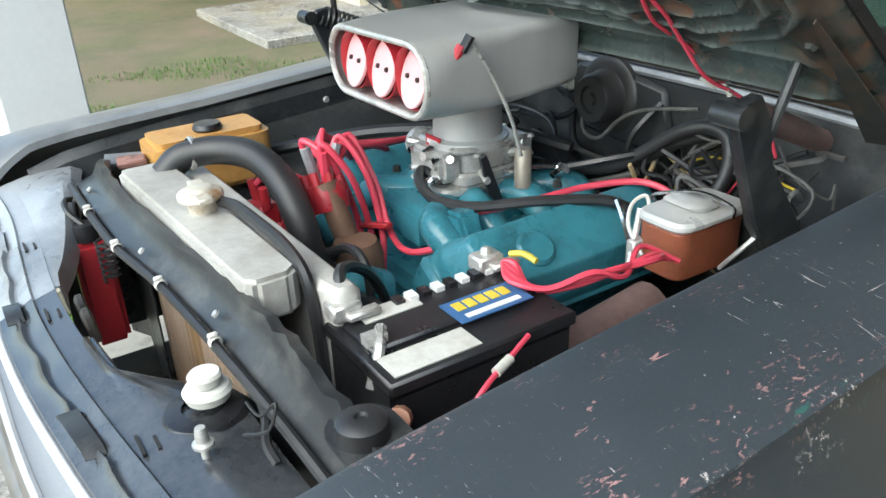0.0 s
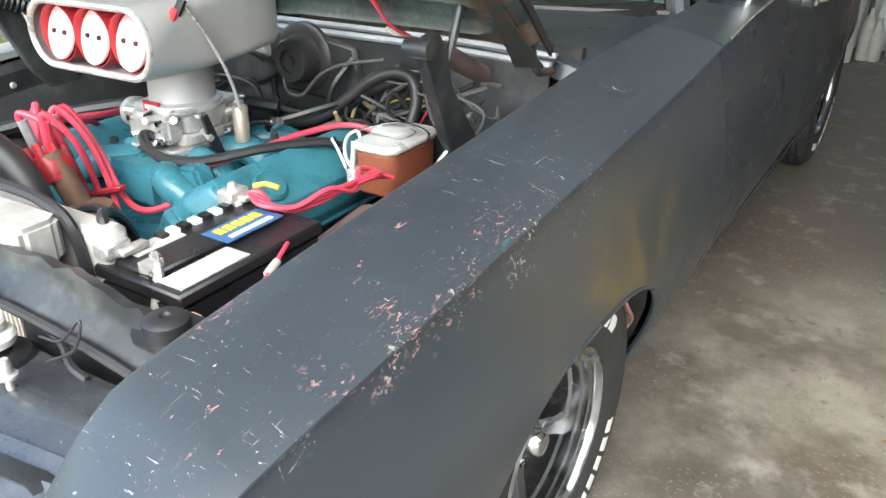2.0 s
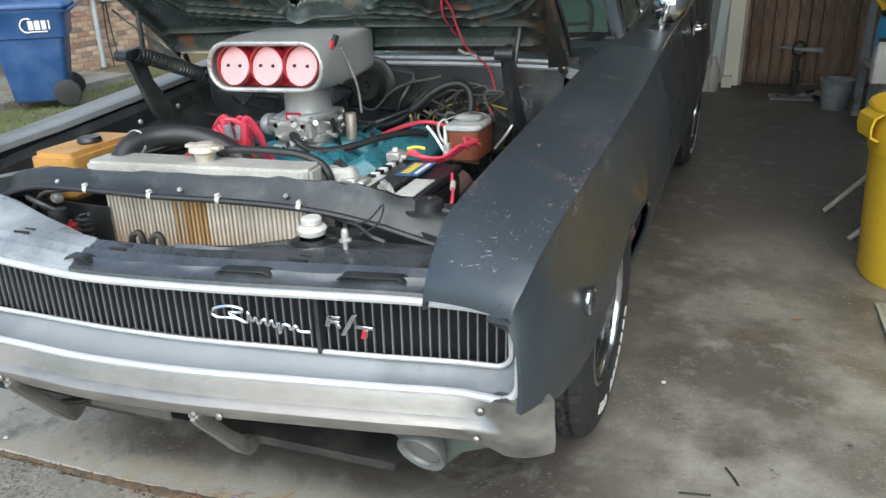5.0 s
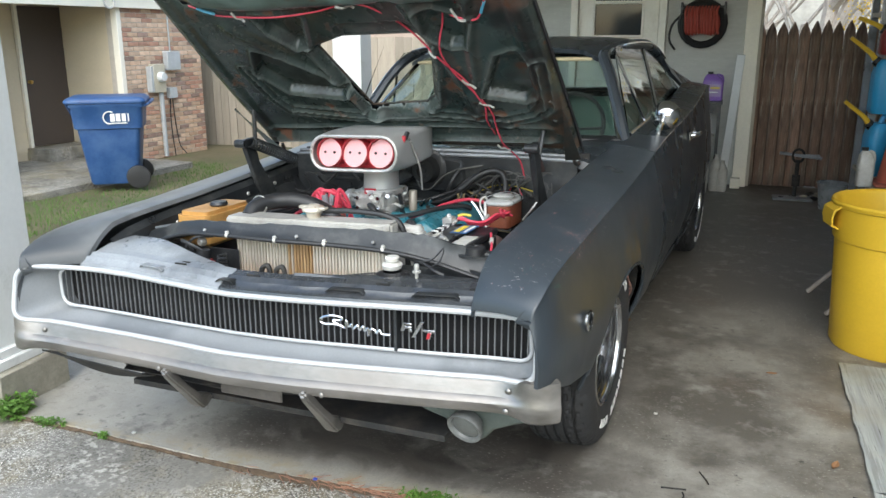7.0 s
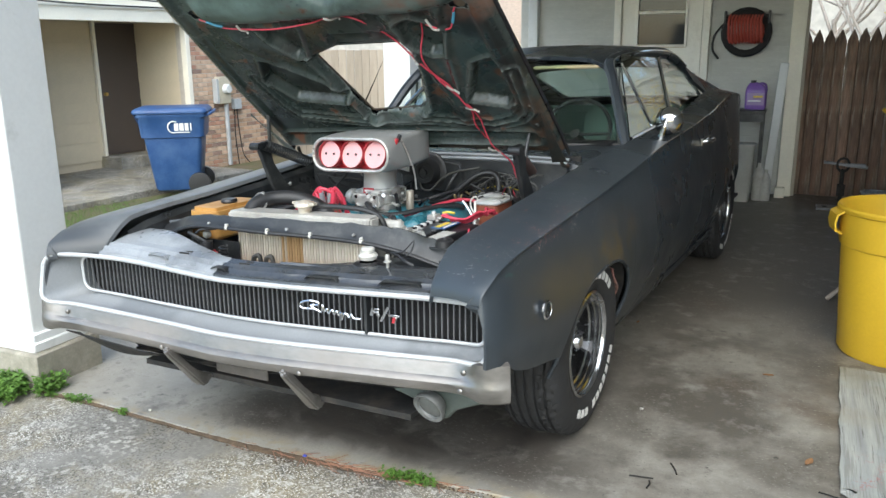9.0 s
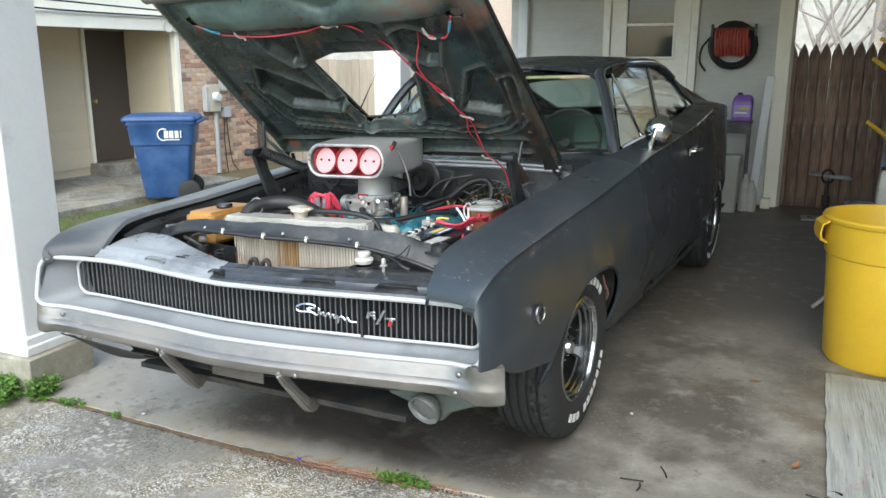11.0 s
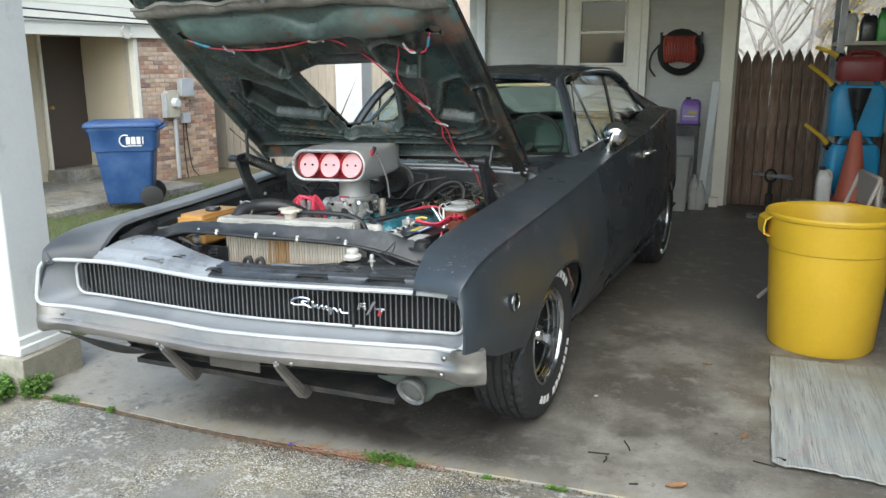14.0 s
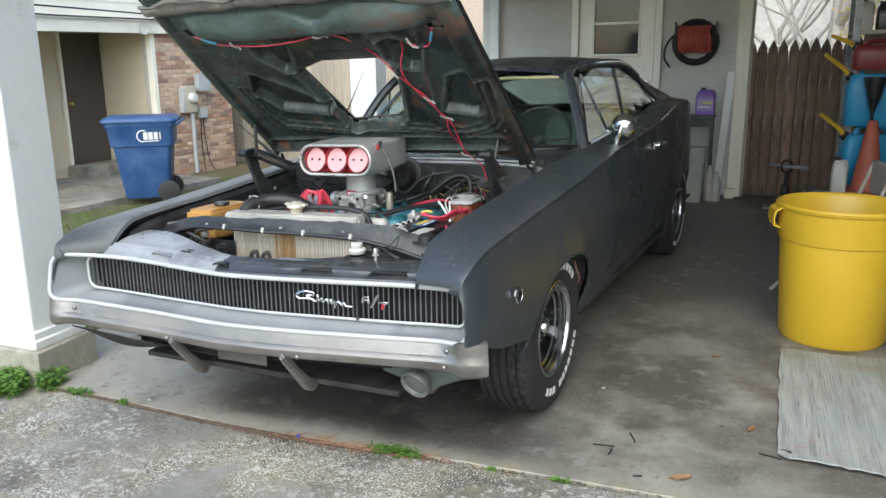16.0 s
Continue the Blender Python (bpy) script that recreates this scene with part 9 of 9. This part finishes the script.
for cx, cy, r, n in ((-2.0, -0.25, 0.28, 1300), (-1.75, 0.0, 0.2, 800), (-2.3, 0.3, 0.35, 900), (-2.5, -0.6, 0.4, 900), (-1.5, -0.02, 0.10, 160), (-1.62, -0.12, 0.22, 1000), (-1.45, -0.1, 0.15, 600), (-1.33, -0.02, 0.09, 200), (-1.9, -0.45, 0.26, 900)):
    for _ in range(n):
        a, q = rng.uniform(0, 6.28), r * math.sqrt(rng.random())
        q *= 0.85 + 0.7 * noise.noise(Vector((cx * 5 + 1.6 * math.cos(a), cy * 5 + 1.6 * math.sin(a), 3)))
        p = HOUSE @ Vector((cx + q * math.cos(a), cy + q * math.sin(a), 0))
        if noise.noise(Vector((p.x * 7, p.y * 7, 1))) < -0.22:
            continue
        spots.append((p.x, p.y, max(lawn_z(p.x) - 0.01, -0.045) + (0.02 if cx > -1.6 else 0)))


def leafy(name, spots, high, size, seed, label):
    """Low weeds: on each short stalk a ring of rounded, cupped leaves."""
    rng2 = random.Random(seed)
    V, F = [], []
    for x, y, z in spots:
        h = high * rng2.uniform(0.25, 1.0)
        for k in range(4):
            a, s, e = rng2.uniform(0, 6.28), size * rng2.uniform(0.6, 1.3), rng2.uniform(-0.2, 0.7)
            d, w = Vector((math.cos(a), math.sin(a), e)), Vector((-math.sin(a), math.cos(a), rng2.uniform(-0.3, 0.3)))
            c = Vector((x, y, z + h * rng2.uniform(0.6, 1.0)))
            n = len(V)
            for u, v in ((0, 0), (0.5, 0.45), (1.2, 0.55), (1.8, 0.0), (1.2, -0.55), (0.5, -0.45)):
                V.append(tuple(c + d * s * u + w * s * v + Vector((0, 0, 0.3 * s * abs(v) - 0.12 * s * u * u))))
            F += [(n, n + 1, n + 2, n + 3), (n, n + 3, n + 4, n + 5)]
    me = bpy.data.meshes.new(name)
    me.from_pydata(V, [], F)
    me.materials.append(WEED)
    return tagged(new(name, me), label, "weed", kind="stuff")


leafy("weeds", spots, 0.11, 0.011, 2, "leafy green weeds at the foot of the post")


def tuft(p, n, r, h, seed):
    rng2 = random.Random(seed)
    pts = []
    for _ in range(n):
        a, q = rng2.uniform(0, 6.28), r * rng2.random()
        v = HOUSE @ Vector((p[0] + q * 1.6 * math.cos(a), joint_y(p[0]) + p[1] + q * 0.5 * math.sin(a), -0.015))
        pts.append((v.x, v.y, v.z))
    leafy("weed_tuft", pts, h, 0.007, seed, "green weed growing from the joint between slabs")
    if h > 0.05:
        blades("grass_tuft", pts[: n // 4], WEED, "grass blades among the weeds in the joint", h * 0.9, 0.002, seed)["category"] = "weed"


for k, (x, n, r, h) in enumerate(((0.50, 90, 0.055, 0.052), (-1.12, 60, 0.05, 0.04), (-0.85, 30, 0.03, 0.03), (1.12, 24, 0.025, 0.022), (0.86, 10, 0.015, 0.02), (0.42, 40, 0.04, 0.04))):
    tuft((x, -0.012), n, r, h, 40 + k)
# dirt, twigs and needles caught in the joint
rng = random.Random(15)
SOIL = surf("dark_joint_dirt", (0.1, 0.07, 0.045), 0.95, var=0.4, scale=30, bump=0.5)
bm = B()
for i in range(620):
    x = rng.uniform(-1.4, 1.5) if i % 2 else rng.gauss(-0.05, 0.4)
    p = Vector((x, joint_y(x) - 0.01 + rng.gauss(0, 0.007 + 0.018 * math.exp(-((x - 0.05) / 0.35) ** 2)), -0.006 + 0.004 * rng.random()))
    r = rng.uniform(0.0015, 0.0045)
    bmesh.ops.create_icosphere(bm, subdivisions=1, radius=r, matrix=Matrix.Translation(p) @ Matrix.Diagonal((1.3, 1, 0.6, 1)))
# a thin ragged ribbon of soil fills the joint
rows = []
for i in range(170):
    x = -1.42 + 0.012 * i
    w = 0.005 + 0.006 * noise.noise(Vector((x * 14, 4, 0))) + 0.012 * math.exp(-((x - 0.0) / 0.3) ** 2) * (0.7 + noise.noise(Vector((x * 22, 9, 0))))
    y = joint_y(x) - 0.01 + 0.004 * noise.noise(Vector((x * 9, 1, 5)))
    w = max(0.0025, w)
    rows.append([Vector((x, y - w, -0.0085)), Vector((x, y - w * 0.4, -0.003)), Vector((x, y + w * 0.5, 0.0005)), Vector((x, y + w, 0.0008))])
sheet(bm, rows)
bmesh.ops.recalc_face_normals(bm, faces=bm.faces)
ob = link("joint_dirt", bm, SOIL)
ob.matrix_world = HOUSE
tagged(ob, "crumbs of dirt along the slab joint", "dirt", kind="stuff")
bm = B()
for i in range(120):
    x, a, l = rng.gauss(0.28, 0.2), rng.gauss(-0.05, 0.45), rng.uniform(0.025, 0.08)
    y = joint_y(x) - 0.008 + rng.gauss(0, 0.016)
    tube(bm, [(x, y, 0.001), (x + l * math.cos(a), y + l * math.sin(a), 0.002)], 0.0012, 4, step=0)
ob = link("pine_needles", bm, surf("dry_needles", (0.26, 0.13, 0.08), 0.8))
ob.matrix_world = HOUSE
tagged(ob, "dry needles caught along the slab joint", "needles", kind="stuff")
LEAF = surf("dry_leaf", (0.28, 0.15, 0.07), 0.75, var=0.2, scale=30)
for x, y, s, a in ((1.52, 0.13, 0.022, 30), (1.75, 0.62, 0.016, 70), (1.58, 1.4, 0.012, 10), (-0.1, -0.9, 0.014, 200), (0.9, 1.9, 0.01, 90)):
    t = thing("dry_leaf", HOUSE @ pose(x, y, 0.001, 0, 0, a), "curled brown dead leaf on the concrete", "leaf", group="dead leaves")
    bm = B()
    sheet(bm, [[Vector((s * u * 2, s * v * (1 - u * u), 0.002 + 0.5 * s * v * v + 0.2 * s * u * u)) for v in (-0.8, 0, 0.8)] for u in (-0.95, -0.5, 0, 0.5, 0.95)])
    thick(bm, 0.0008)
    part("blade", bm, LEAF, t)
for pts in (((1.18, 0.28), (1.22, 0.285), (1.26, 0.29)), ((1.25, 0.22), (1.255, 0.25), (1.25, 0.27)), ((1.30, 0.42), (1.32, 0.38), (1.33, 0.35)), ((1.36, 0.09), (1.39, 0.1)), ((1.78, 0.42), (1.82, 0.41), (1.86, 0.40))):
    ob = link("twig", tube(B(), [(x, y, 0.005) for x, y in pts], 0.003, 5, step=3), DARK)
    ob.matrix_world = HOUSE
    tagged(ob, "short dark twig lying on the concrete", "twig", group="twigs on the slab")
for x, y, m in ((0.06, -0.05, surf("blue_scrap", (0.03, 0.06, 0.4), 0.4)), (1.12, 0.83, WHITEP), (-0.75, 0.02, WHITEP)):
    ob = link("scrap", boxes(((x, y, 0.004), (0.014, 0.01, 0.006))), m, bevel=0.001)
    ob.matrix_world = HOUSE
    tagged(ob, "tiny bright scrap on the concrete", "litter")
build_bricks()
